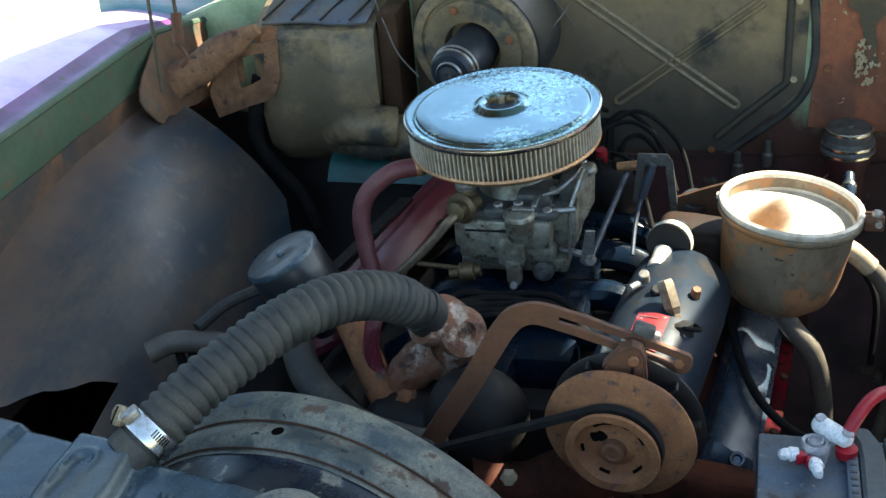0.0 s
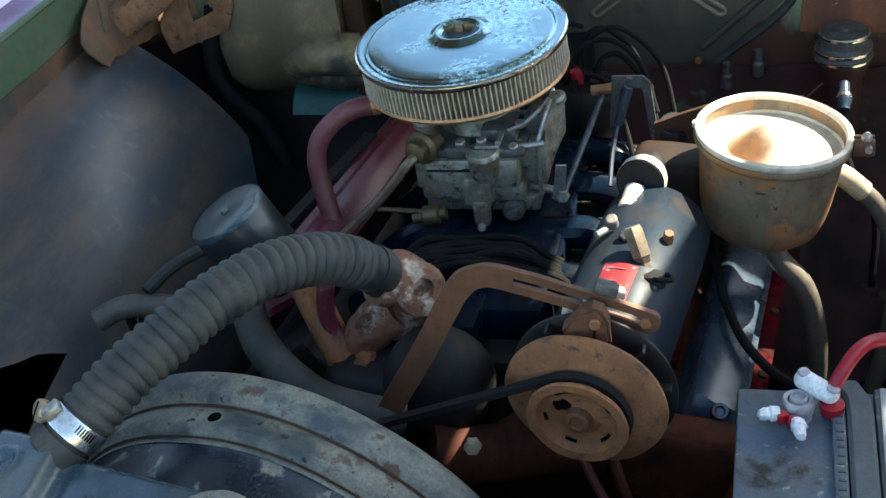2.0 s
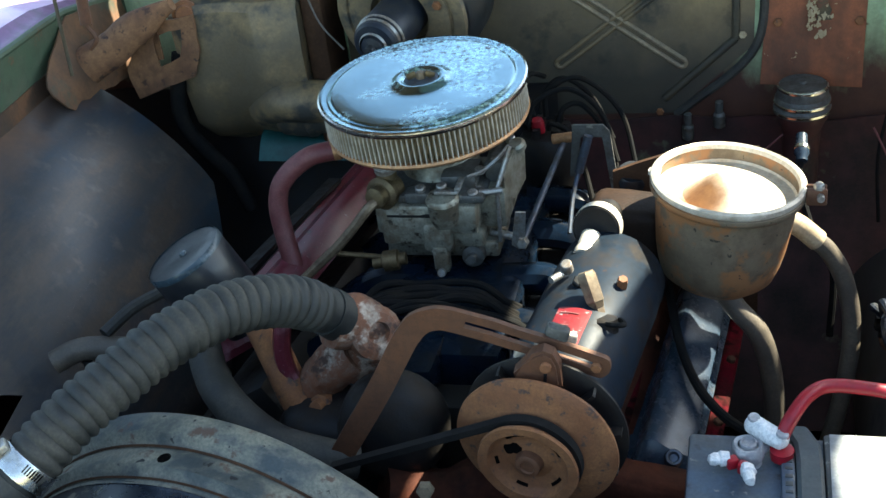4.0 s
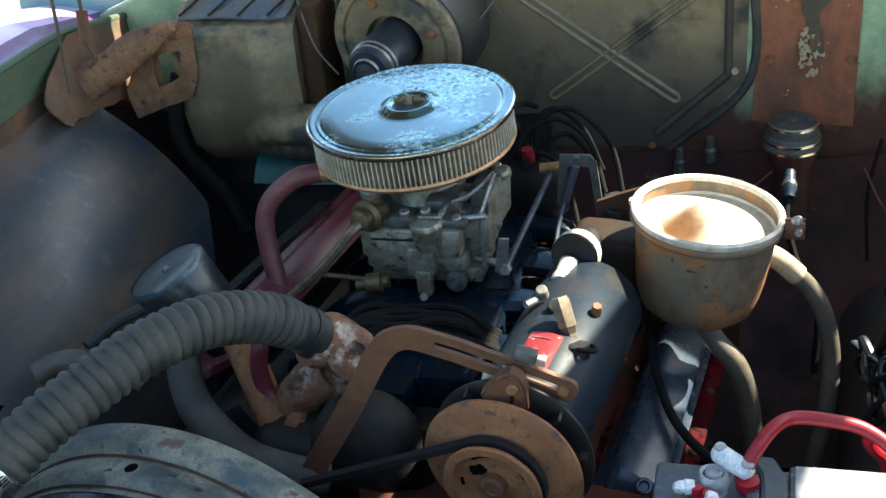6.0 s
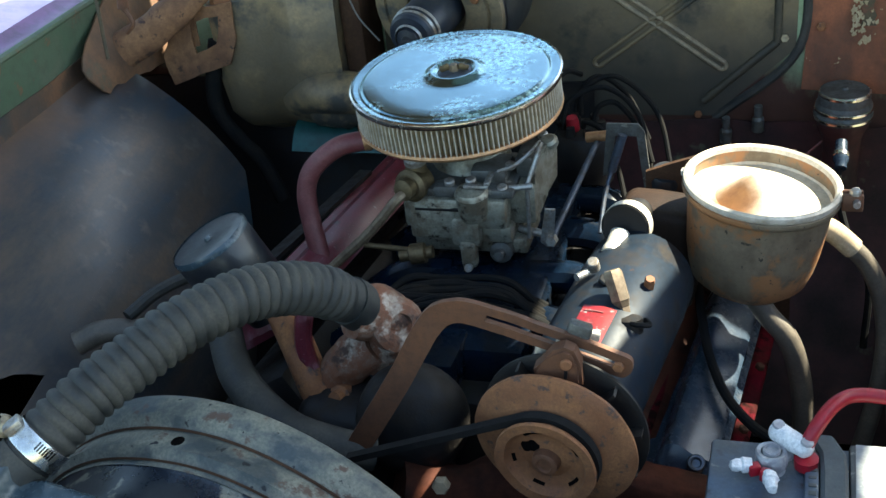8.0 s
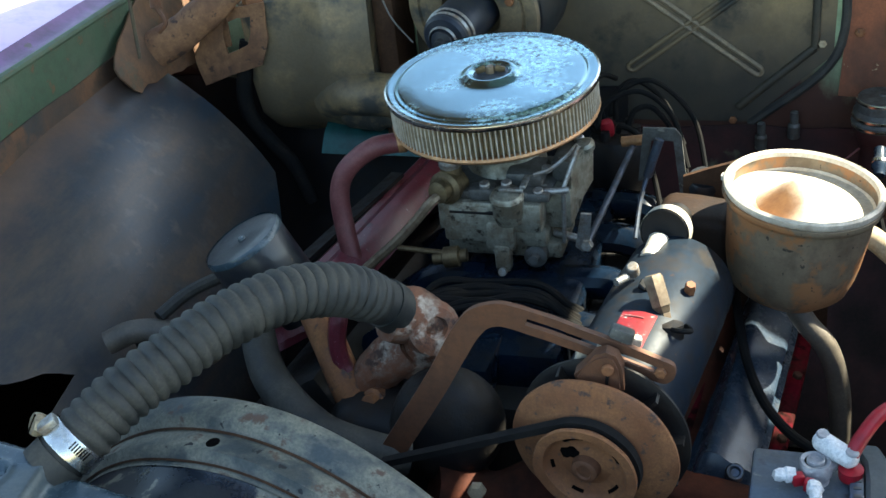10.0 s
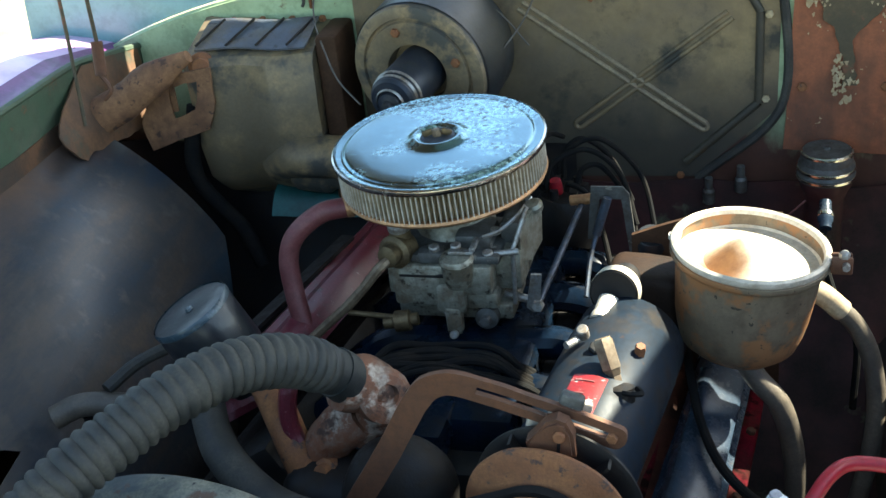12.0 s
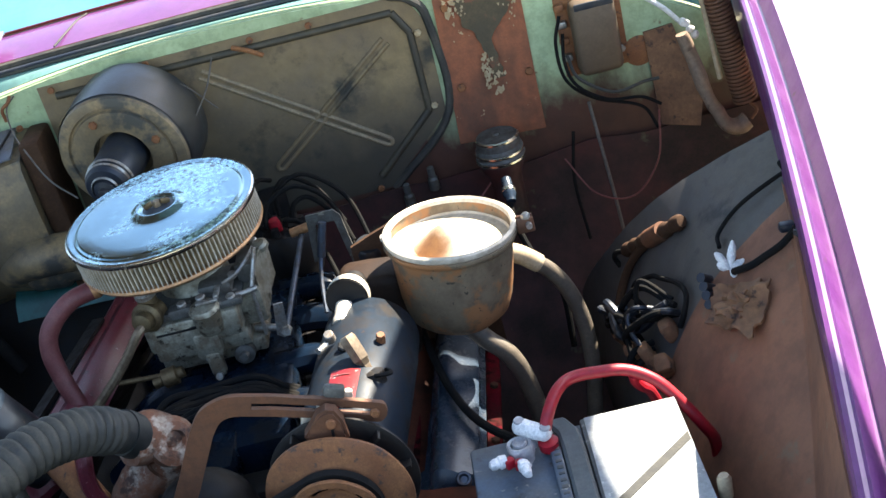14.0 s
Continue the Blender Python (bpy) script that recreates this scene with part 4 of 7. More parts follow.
lathe(bm, bc, ax, [(0.1045, -0.108), (0.1075, -0.06), (0.1055, -0.010)], 48)
part("rim", bm, BLOWER_SHELL, blower, "glossy blue-black rim")
bm = B()
lathe(bm, bc, ax, [(0.036, -0.03), (0.036, 0.062), (0.034, 0.066), (0.034, 0.082), (0.030, 0.087), (0.018, 0.088), (0.016, 0.096), (0.008, 0.098), (0.007, 0.106), (0.0, 0.107)], 36)
part("motor", bm, MOTOR, blower, "blue-black motor can")
bm = B()
for k, h in ((0.0375, 0.064), (0.0365, 0.074), (0.022, 0.090)):
    lathe(bm, bc, ax, [(k - 0.002, h - 0.003), (k, h), (k - 0.002, h + 0.003)], 30)
part("motor_ring", bm, STEEL, blower, "steel end rings")
q = frame_of(ax)
for a in (20, 110, 200, 290):
    bm = B()
    at = bc + q @ Vector((0.068 * math.cos(radians(a)), 0.068 * math.sin(radians(a)), 0.003))
    screw(bm, at, ax, 0.007, 0.005)
    part("bolt", bm, RUST, blower)
for pts, nm in (([(-0.263, FW - 0.012, 1.118), (-0.281, 0.395, 1.100), (-0.273, 0.36, 1.073), (-0.242, 0.30, 1.050), (-0.216, 0.27, 1.015), (-0.180, 0.25, 0.985)], "a"),
                ([(0.055, FW - 0.014, 1.10), (0.035, 0.37, 1.06), (0.0, 0.33, 1.02), (-0.035, 0.31, 0.985)], "b"), ([(-0.06, 0.36, 1.115), (0.0, 0.37, 1.08), (0.04, 0.39, 1.02)], "c")):
    bm = B()
    tube(bm, pts, 0.0014, 6, 8)
    tagged(part("heater_wire", bm, GREY_WIRE), "thin dusty wire running to the heater blower", "wire", "heater wires")

# voltage regulator
reg = thing("voltage_regulator", (0.65, FW, 1.0), "brown steel voltage regulator on the green firewall", "regulator")
bm = B()
box(bm, (0.651, 0.385, 0.988), (0.072, 0.042, 0.122), bevel=0.012, seg=3)
part("cover", bm, REG, reg)
bm = B()
box(bm, (0.653, 0.3655, 1.044), (0.062, 0.003, 0.011), bevel=0.001)
part("cover_top", bm, MOTOR, reg, "blue-black upper edge")
bm = B()
box(bm, (0.648, 0.406, 0.99), (0.105, 0.004, 0.14), bevel=0.0015)
part("base", bm, RUST, reg)
for i in range(4):
    bm = B()
    z = 1.04 - 0.028 * i
    box(bm, (0.602, 0.398, z), (0.016, 0.012, 0.012), bevel=0.003)
    part("terminal", bm, STEEL if i % 2 else RUST, reg)
bm = B()
screw(bm, (0.690, 0.398, 0.95), (0, -1, 0), 0.006, 0.006)
part("bolt", bm, STEEL, reg)
bm = B()
lathe(bm, (0.718, FW - 0.003, 0.935), (0, -1, 0), [(0.026, 0), (0.026, 0.003), (0.018, 0.006), (0.0, 0.007)], 24)
tagged(part("grommet", bm, RUST), "round rusty plug in the green firewall", "grommet")
bm = B()
lathe(bm, (0.618, FW - 0.003, 1.080), (0, -1, 0), [(0.014, 0), (0.014, 0.003), (0.006, 0.004), (0.0, 0.002)], 18)
tagged(part("plug", bm, RUST), "small rusty plug in the green firewall", "plug")
for pts, mat in (([(0.60, 0.39, 1.03), (0.585, 0.375, 0.99), (0.59, 0.37, 0.93), (0.63, 0.365, 0.89), (0.70, 0.36, 0.86), (0.72, 0.35, 0.82)], WIRE),
                 ([(0.60, 0.39, 1.00), (0.593, 0.37, 0.96), (0.605, 0.36, 0.92), (0.65, 0.36, 0.885), (0.70, 0.35, 0.88), (0.73, 0.35, 0.86)], WIRE),
                 ([(0.60, 0.385, 0.965), (0.61, 0.365, 0.93), (0.66, 0.36, 0.895), (0.71, 0.36, 0.90), (0.735, 0.36, 0.90)], RUBBER),
                 ([(0.562, 0.36, 0.80), (0.60, 0.33, 0.74), (0.66, 0.33, 0.72), (0.71, 0.34, 0.77), (0.725, 0.35, 0.85)], RED_HOSE),
                 ([(0.62, 0.38, 0.88), (0.625, 0.36, 0.80), (0.63, 0.33, 0.70), (0.635, 0.30, 0.55)], GREY_WIRE),
                 ([(0.435, 0.34, 0.80), (0.40, 0.33, 0.77), (0.37, 0.32, 0.75)], RED_HOSE),
                 ([(0.585, 0.37, 0.84), (0.57, 0.35, 0.76), (0.575, 0.33, 0.66)], WIRE)):
    bm = B()
    tube(bm, pts, 0.0028 if mat is not RED_HOSE else 0.0016, 8, 8)
    c = {"dusty_red_rubber": "red", "black_wire": "black", "grey_wire": "grey"}.get(mat.name, "black rubber")
    tagged(part("firewall_wire", bm, mat), "thin %s wire hanging along the firewall" % c, "wire", "firewall wires")

# master cylinder
mc = thing("master_cylinder", (0.461, 0.36, 0.74), "black master cylinder with a steel cap and fitting", "master cylinder")
bm = B()
lathe(bm, (0.461, 0.352, 0.70), (0, 0, 1), [(0.0, 0.0), (0.026, 0.0), (0.026, 0.06), (0.027, 0.10), (0.031, 0.112), (0.036, 0.122), (0.036, 0.135), (0, 0.135)], 32)
dent(bm, 0.001, 40)
part("body", bm, FIREWALL_LOW, mc, "brown stained cylinder body")
bm = B()
for rr, hh in ((0.0405, 0.002), (0.0398, 0.014), (0.0352, 0.0365)):
    lathe(bm, (0.461, 0.352, 0.835), (0, 0, 1), [(rr - 0.003, hh - 0.0035), (rr + 0.0008, hh - 0.0015), (rr + 0.0008, hh + 0.0015), (rr - 0.003, hh + 0.0035)], 36)
part("cap_ring", bm, BRIGHT, mc, "bright rings round the cap")
bm = B()
lathe(bm, (0.461, 0.352, 0.835), (0, 0, 1), [(0.040, -0.002), (0.0408, 0.006), (0.038, 0.010), (0.0398, 0.014), (0.0388, 0.020), (0.0362, 0.023), (0.0355, 0.036), (0.033, 0.040), (0.022, 0.0405), (0.006, 0.041), (0.004, 0.044), (0, 0.044)], 36)
part("cap", bm, CARB_TOP, mc, "dull grey cap")
bm = B()
lathe(bm, (0.4575, 0.225, 0.828), (0, -0.72, -0.45), [(0, -0.03), (0.008, -0.03), (0.008, -0.016), (0.0105, -0.012), (0.0105, 0.0), (0.008, 0.004), (0.008, 0.012), (0, 0.012)], 20)
part("fitting", bm, GLOSS_BLACK, mc, "dark plated line fitting")
bm = B()
lathe(bm, (0.4575, 0.225, 0.828), (0, -0.72, -0.45), [(0.009, -0.013), (0.0112, -0.011), (0.0112, -0.006), (0.009, -0.004)], 20)
part("fitting_ring", bm, BRIGHT, mc, "bright ring of the fitting")
bm = B()
tube(bm, [(0.457, 0.226, 0.825), (0.455, 0.20, 0.80), (0.47, 0.17, 0.75), (0.50, 0.14, 0.70), (0.50, 0.12, 0.6)], 0.005, 8, 8)
part("brake_line", bm, WIRE, mc)
for x, z in ((0.297, 0.80), (0.343, 0.82)):
    bm = B()
    lathe(bm, (x, 0.39, z - 0.03), (0, -0.1, 1), [(0, 0), (0.009, 0), (0.009, 0.02), (0.006, 0.024), (0.006, 0.042), (0, 0.044)], 12)
    tagged(part("pedal_stud", bm, CARB_TOP), "small grey steel stud on the firewall", "stud", "firewall studs")
# teal tunnel piece below the heater
bm = B()
sheet(bm, [[(x, 0.36 - 0.060 * k / 8, 0.815 - 0.012 * (k / 8) ** 2 - 0.025 * (k / 8) ** 5 - 0.15 * max(0, x + 0.30) ** 2) for x in np.linspace(-0.37, -0.10, 14)] for k in range(9)], 0.006)
dent(bm, 0.004, 12)
tagged(part("floor_tunnel", bm, TEAL), "teal painted steel floor behind the engine", "floor panel", kind="structure")

# small fittings on the firewall above the heater
clip = thing("firewall_clip", (-0.305, FW, 1.10), "black rubber wire clip on the green firewall", "clip")
bm = B()
box(bm, (-0.305, FW - 0.010, 1.103), (0.010, 0.012, 0.014), rot=Matrix.Rotation(0.4, 3, "Y"), bevel=0.003)
part("pad", bm, RUBBER, clip)
bm = B()
tube(bm, [(-0.302, FW - 0.012, 1.098), (-0.300, FW - 0.016, 1.090), (-0.303, FW - 0.016, 1.084)], 0.0025, 8, 6)
part("tail", bm, RUBBER, clip)
bm = B()
tube(bm, [(-0.270, FW - 0.010, 1.119), (-0.276, FW - 0.016, 1.110), (-0.288, FW - 0.016, 1.101), (-0.291, FW - 0.010, 1.080)], 0.0028, 8, 6)
tagged(part("wire_hook", bm, RUST), "rusty bent wire hook on the firewall", "hook")


# ---- air cleaner and carburettor ----
ac = thing("air_cleaner", (0, 0, 0.955), "round chrome air cleaner with a pitted lid", "air cleaner")
TILT = Vector((-0.037, -0.053, 1)).normalized()
AT = Vector((-0.0063, 0.0239, 1.0340)) - TILT * 1.0424
bm = B()
lathe(bm, AT, TILT, [(0, 1.0448), (0.019, 1.0448), (0.0215, 1.0462), (0.0245, 1.0495), (0.0275, 1.0506), (0.0310, 1.0502), (0.0345, 1.0474), (0.0385, 1.0458), (0.042, 1.0453), (0.05, 1.0452), (0.064, 1.0451),
                     (0.079, 1.0450), (0.094, 1.0449), (0.1120, 1.0446), (0.1150, 1.0441), (0.1165, 1.0427), (0.1182, 1.0413), (0.1208, 1.0411), (0.1250, 1.0424), (0.1290, 1.0427), (0.1308, 1.0416), (0.1314, 1.0390), (0.1300, 1.0358), (0.127, 1.0352)], 96)
for v in bm.verts:
    v.co += TILT * (0.0007 * noise.noise(v.co * 16))
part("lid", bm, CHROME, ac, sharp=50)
bm = B()
lathe(bm, AT, TILT, [(0.1294, 1.0431), (0.1316, 1.0419), (0.1324, 1.0390), (0.1314, 1.0358), (0.128, 1.0350)], 96)
part("lid_rim", bm, BRIGHT, ac, "bright chrome rolled rim")
bm = B()
n = 126
prof = [(0.1265, 1.0356), (0.1272, 1.026), (0.1272, 1.006), (0.1262, 0.996)]
lathe(bm, AT, TILT, prof, n * 8, wave=lambda a: 1.0 - 0.06 * (0.5 - 0.5 * math.cos(a * n)))
part("filter_screen", bm, MESH, ac, "pleated brass-tinted metal screen", sharp=80)
tilted = frame_of(TILT)
# Pale rods drawn for the highlights along the pleat ridges.
for k in range(n):
    a = 2 * math.pi * k / n
    foot = AT + tilted @ Vector((0.1272 * math.cos(a), 0.1272 * math.sin(a), 0.9975))
    bm = B()
    rod(bm, foot, foot + TILT * 0.0380, 0.0009, seg=5)
    part("pleat_highlight", bm, LIT_PALE, ac)
bm = B()
lathe(bm, AT, TILT, [(0.1215, 0.9985), (0.1275, 0.998), (0.129, 0.995), (0.1275, 0.992), (0.122, 0.9915)], 96)
part("base_ring", bm, COPPER, ac, "coppery orange base band")
bm = B()
lathe(bm, AT, TILT, [(0.122, 0.992), (0.112, 0.9825), (0.10, 0.9765), (0.075, 0.9725), (0.055, 0.9725), (0.045, 0.9745), (0.0, 0.9745)], 64)
part("base_pan", bm, ZINC, ac)
bm = B()
lathe(bm, AT, TILT, [(0, 1.0475), (0.0130, 1.0475), (0.0190, 1.0480), (0.0212, 1.0472)], 32)
part("lid_well", bm, BLUE_STEEL, ac, "grimy well round the stud")
bm = B()
lathe(bm, AT, TILT, [(0, 1.056), (0.0045, 1.056), (0.006, 1.053), (0.006, 1.046)], 6)
part("stud_nut", bm, FITTING, ac, "dull steel stud nut")
for sgn in (-1, 1):
    bm = B()
    box(bm, AT + TILT * 1.0515 + Vector((sgn * 0.0115, 0.002 * sgn, 0)), (0.013, 0.005, 0.008), rot=Matrix.Rotation(0.2, 3, "Z") @ Matrix.Rotation(sgn * 0.35, 3, "Y"), bevel=0.002)
    part("wing", bm, BRASS, ac, "tarnished brass wing of the nut")

carb = thing("carburettor", (0.02, 0, 0.83), "grey zinc two-barrel carburettor with linkages", "carburettor")

def carb_part(name, shapes, mat=None, label="", rough=0.0007, grain=70):
    bm = B()
    for sh in shapes:
        if sh[0] == "b":
            box(bm, sh[1], sh[2], bevel=sh[3], seg=2)
        else:
            lathe(bm, sh[1], sh[2], sh[3], 22)
    dent(bm, rough, grain)
    return part(name, bm, mat or ZINC, carb, label)


carb_part("air_horn", [("l", (0.010, 0.008, 0.93), (-0.08, -0.05, 1), [(0.050, 0), (0.046, 0.008), (0.042, 0.03), (0.046, 0.042), (0, 0.042)])])
carb_part("top_cover", mat=CARB_TOP, shapes=[("b", (0.012, -0.022, 0.922), (0.135, 0.105, 0.011), 0.003), ("b", (0.045, -0.03, 0.934), (0.045, 0.05, 0.02), 0.005),
                        ("b", (-0.002, -0.068, 0.925), (0.032, 0.022, 0.016), 0.004), ("b", (0.088, 0.0, 0.935), (0.03, 0.06, 0.03), 0.006)])
carb_part("main_body", [("b", (0.006, -0.03, 0.896), (0.128, 0.10, 0.040), 0.005)])
carb_part("float_bowl", [("b", (-0.022, -0.045, 0.886), (0.060, 0.075, 0.050), 0.006)])
carb_part("jet_boss", [("b", (0.018, -0.074, 0.872), (0.036, 0.018, 0.040), 0.004)])
carb_part("gasket_edge", [("b", (-0.005, -0.078, 0.903), (0.075, 0.010, 0.004), 0.001)], OILY, "dark gasket edge")
carb_part("choke_housing", [("b", (0.076, -0.012, 0.895), (0.050, 0.075, 0.055), 0.007)])
carb_part("pump_well", [("l", (0.030, -0.076, 0.892), (0, -0.12, 1), [(0, 0), (0.016, 0), (0.0185, 0.008), (0.0195, 0.030), (0.021, 0.034), (0.018, 0.040), (0, 0.042)])], ZINC, "round accelerator pump well")
carb_part("pump_arm", [("b", (0.036, -0.080, 0.936), (0.030, 0.007, 0.004), 0.001), ("b", (0.050, -0.062, 0.940), (0.007, 0.040, 0.005), 0.001)], STEEL, "bright pump arm", 0.0006)
carb_part("throttle_body", [("b", (0.015, -0.02, 0.862), (0.115, 0.095, 0.024), 0.005), ("b", (0.020, -0.078, 0.842), (0.020, 0.016, 0.036), 0.004),
                            ("b", (0.015, -0.01, 0.838), (0.145, 0.085, 0.022), 0.005)], ZINC)
carb_part("idle_housing", [("l", (0.056, -0.062, 0.836), (0, -1, 0.1), [(0, 0.014), (0.006, 0.014), (0.007, 0.006), (0.014, 0.004), (0.015, -0.02), (0, -0.02)])], CARB_TOP, "grimy idle solenoid boss")
carb_part("fuel_inlet", [("l", (-0.046, -0.072, 0.930), (-0.25, -0.85, 0.1), [(0, -0.02), (0.020, -0.02), (0.021, 0.004), (0.016, 0.008), (0.013, 0.008), (0.013, 0.020), (0.008, 0.022), (0, 0.022)]),
                         ("l", (-0.042, -0.060, 0.940), (0, 0, 1), [(0, 0.022), (0.011, 0.022), (0.013, 0.018), (0.013, 0.0), (0, 0)])], BRASS, "tarnished fuel inlet fitting")
carb_part("inlet_cap", [("l", (-0.042, -0.060, 0.957), (0, -0.1, 1), [(0, 0.008), (0.010, 0.008), (0.014, 0.004), (0.014, -0.002), (0, -0.002)])], STEEL, "bright inlet cap")
for x, y, z in ((-0.035, -0.066, 0.929), (0.002, -0.072, 0.934), (0.028, -0.070, 0.936), (0.072, -0.045, 0.945), (0.098, 0.025, 0.952), (-0.045, 0.02, 0.928), (0.065, -0.066, 0.925)):
    bm = B()
    screw(bm, (x, y, z), (0, -0.2, 1), 0.0065, 0.006, hexed=False)
    part("screw", bm, STEEL, carb)
bm = B()
rod(bm, (0.072, -0.062, 0.925), (0.100, -0.058, 0.927), 0.004)
part("pivot_pin", bm, STEEL, carb, "bright pivot pin")
bm = B()
tube(bm, [(0.058, -0.056, 0.944), (0.078, -0.050, 0.950), (0.096, -0.035, 0.962), (0.104, -0.02, 0.968)], 0.0025, 6, 6)
part("choke_rod", bm, STEEL, carb)
bm = B()
rod(bm, (0.108, -0.030, 0.972), (0.092, -0.052, 0.925), 0.003)
rod(bm, (0.092, -0.052, 0.925), (0.090, -0.050, 0.850), 0.0028)
part("fast_idle_rod", bm, STEEL, carb)
bm = B()
plate(bm, [(0.100, -0.045, 0.945), (0.112, 0.015, 0.958), (0.116, 0.020, 0.945), (0.116, 0.012, 0.905), (0.108, -0.02, 0.895), (0.100, -0.040, 0.905)], (1, -0.2, 0), 0.004)
part("choke_lever", bm, ZINC, carb)
bm = B()
lathe(bm, (0.108, 0.010, 0.952), (-0.1, -0.3, 1), [(0, 0.006), (0.008, 0.006), (0.012, 0.003), (0.012, -0.003), (0, -0.003)], 14)
part("choke_boss", bm, ZINC, carb)
bm = B()
plate(bm, [(0.112, -0.052, 0.892), (0.124, -0.048, 0.890), (0.120, -0.048, 0.850), (0.112, -0.050, 0.838), (0.104, -0.052, 0.846)], (0.3, -1, 0), 0.004)
rod(bm, (0.075, -0.035, 0.855), (0.116, -0.046, 0.852), 0.005)
part("throttle_lever", bm, STEEL, carb)
for at in ((0.021, -0.090, 0.828), (0.012, -0.074, 0.852)):
    bm = B()
    lathe(bm, at, (0, -0.8, 0.3), [(0, 0.006), (0.005, 0.006), (0.0055, 0.0), (0.003, -0.002), (0.003, -0.02)], 12)
    part("mixture_screw", bm, STEEL, carb)
bm = B()
tube(bm, [(-0.050, -0.088, 0.928), (-0.060, -0.100, 0.922), (-0.082, -0.105, 0.896), (-0.105, -0.108, 0.872), (-0.135, -0.112, 0.845), (-0.168, -0.118, 0.815)], 0.0062, 8, 8)
tagged(part("fuel_line", bm, FITTING), "dusty bent steel fuel line to the carburettor", "fuel line")
bm = B()
rod(bm, (-0.105, -0.105, 0.862), (-0.045, -0.10, 0.855), 0.0035)
lathe(bm, (-0.042, -0.10, 0.850), (0.8, 0.1, 0.1), [(0, -0.02), (0.008, -0.02), (0.008, -0.008), (0.013, -0.006), (0.013, 0.012), (0.008, 0.014), (0.008, 0.022), (0, 0.022)], 12)
tagged(part("vacuum_fitting", bm, BRASS), "brass vacuum fitting on the intake manifold", "fitting")

bm = B()
tube(bm, [(-0.112, -0.03, 0.968), (-0.145, -0.045, 0.965), (-0.176, -0.058, 0.942), (-0.188, -0.065, 0.912), (-0.184, -0.075, 0.872), (-0.172, -0.09, 0.83), (-0.155, -0.11, 0.80)], 0.0125, 14, 8)
bh = thing("breather_hose", (-0.15, -0.05, 0.8), "dusty red rubber breather hose bent over the valve cover", "hose")
part("hose", bm, RED_HOSE, bh)
bm = B()
lathe(bm, (-0.113, -0.03, 0.968), (1, 0.4, 0.1), [(0, -0.004), (0.0135, -0.004), (0.0145, 0.004), (0.010, 0.012), (0, 0.012)], 14)
part("hose_end", bm, COPPER, bh, "orange end fitting")

# ---- engine ----
eng = thing("engine", (0.05, -0.05, 0.40), "oily black iron V8 engine block and intake", "engine")
bm = B()
box(bm, (0.05, -0.02, 0.60), (0.34, 0.52, 0.34), bevel=0.02)
dent(bm, 0.004, 20)
part("block", bm, OILY, eng)
bm = B()
box(bm, (0.04, -0.04, 0.785), (0.16, 0.40, 0.06), bevel=0.015)
for y in (-0.16, -0.06, 0.05, 0.14):
    for sgn in (-1, 1):
        a = Vector((0.04 + sgn * 0.05, y, 0.80))
        b = Vector((0.04 + sgn * 0.17, y + sgn * 0.01, 0.755))
        rb = B()
        tube(rb, [a, a.lerp(b, 0.5) + Vector((0, 0, 0.018)), b], 0.021, 10, 6)
        dent(rb, 0.003, 25)
        part("runner", rb, BLUE_BLACK, eng)
dent(bm, 0.003, 25)
part("intake_manifold", bm, BLUE_BLACK, eng)
bm = B()
box(bm, (0.0, -0.24, 0.795), (0.10, 0.08, 0.05), bevel=0.012)
dent(bm, 0.003, 25)
part("water_crossover", bm, BLUE_BLACK, eng)
for sgn, nm in ((-1, "left"), (1, "right")):
    bm = B()
    box(bm, (0.05 + sgn * 0.20, -0.03, 0.70), (0.13, 0.50, 0.12), rot=Matrix.Rotation(-0.13, 3, "Z") @ Matrix.Rotation(sgn * 0.6, 3, "Y"), bevel=0.012)
    dent(bm, 0.003, 25)
    part("cylinder_head", bm, OILY if sgn < 0 else OILY_RED, eng)


def valve_cover(name, c, ang, length, mat, label, skew=0.0, prof=None):
    """A pressed valve cover: a rounded ridge on a flat flange, tilted about the length."""
    t = thing(name, c, label, "valve cover")
    rot = Matrix.Rotation(skew, 3, "Z") @ Matrix.Rotation(ang, 3, "Y")
    C = Vector(c)
    bm = B()
    rows = []
    shape = prof or [(-0.058, 0.0), (-0.058, 0.006), (-0.048, 0.008), (-0.045, 0.035), (-0.036, 0.046), (-0.02, 0.05), (0.02, 0.05), (0.036, 0.046), (0.045, 0.035), (0.048, 0.008), (0.058, 0.006), (0.058, 0.0)]
    for k in range(17):
        t2 = -1 + 2 * k / 16
        e = max(0, abs(t2) - 0.93) / 0.07
        y = t2 * length / 2
        rows.append([C + rot @ Vector((u * (1 - 0.12 * e), y, (v if v <= 0.008 else v * (1 - 0.8 * e)))) for u, v in shape])
    sheet(bm, rows)
    bm.faces.new([bm.verts.new(p) for p in rows[0]])
    bm.faces.new([bm.verts.new(p) for p in rows[-1]])
    bmesh.ops.remove_doubles(bm, verts=bm.verts[:], dist=0.0002)
    dent(bm, 0.0005, 30)
    part("cover", bm, mat, t)
    for sx in (-1, 1):
        for yy in (-0.46, -0.15, 0.15, 0.46):
            bm = B()
            at = C + rot @ Vector((sx * 0.053, yy * length, 0.006))
            screw(bm, at, rot @ Vector((0, 0, 1)), 0.006, 0.005)
            part("bolt", bm, RUST_DARK, t)
    return t, rot


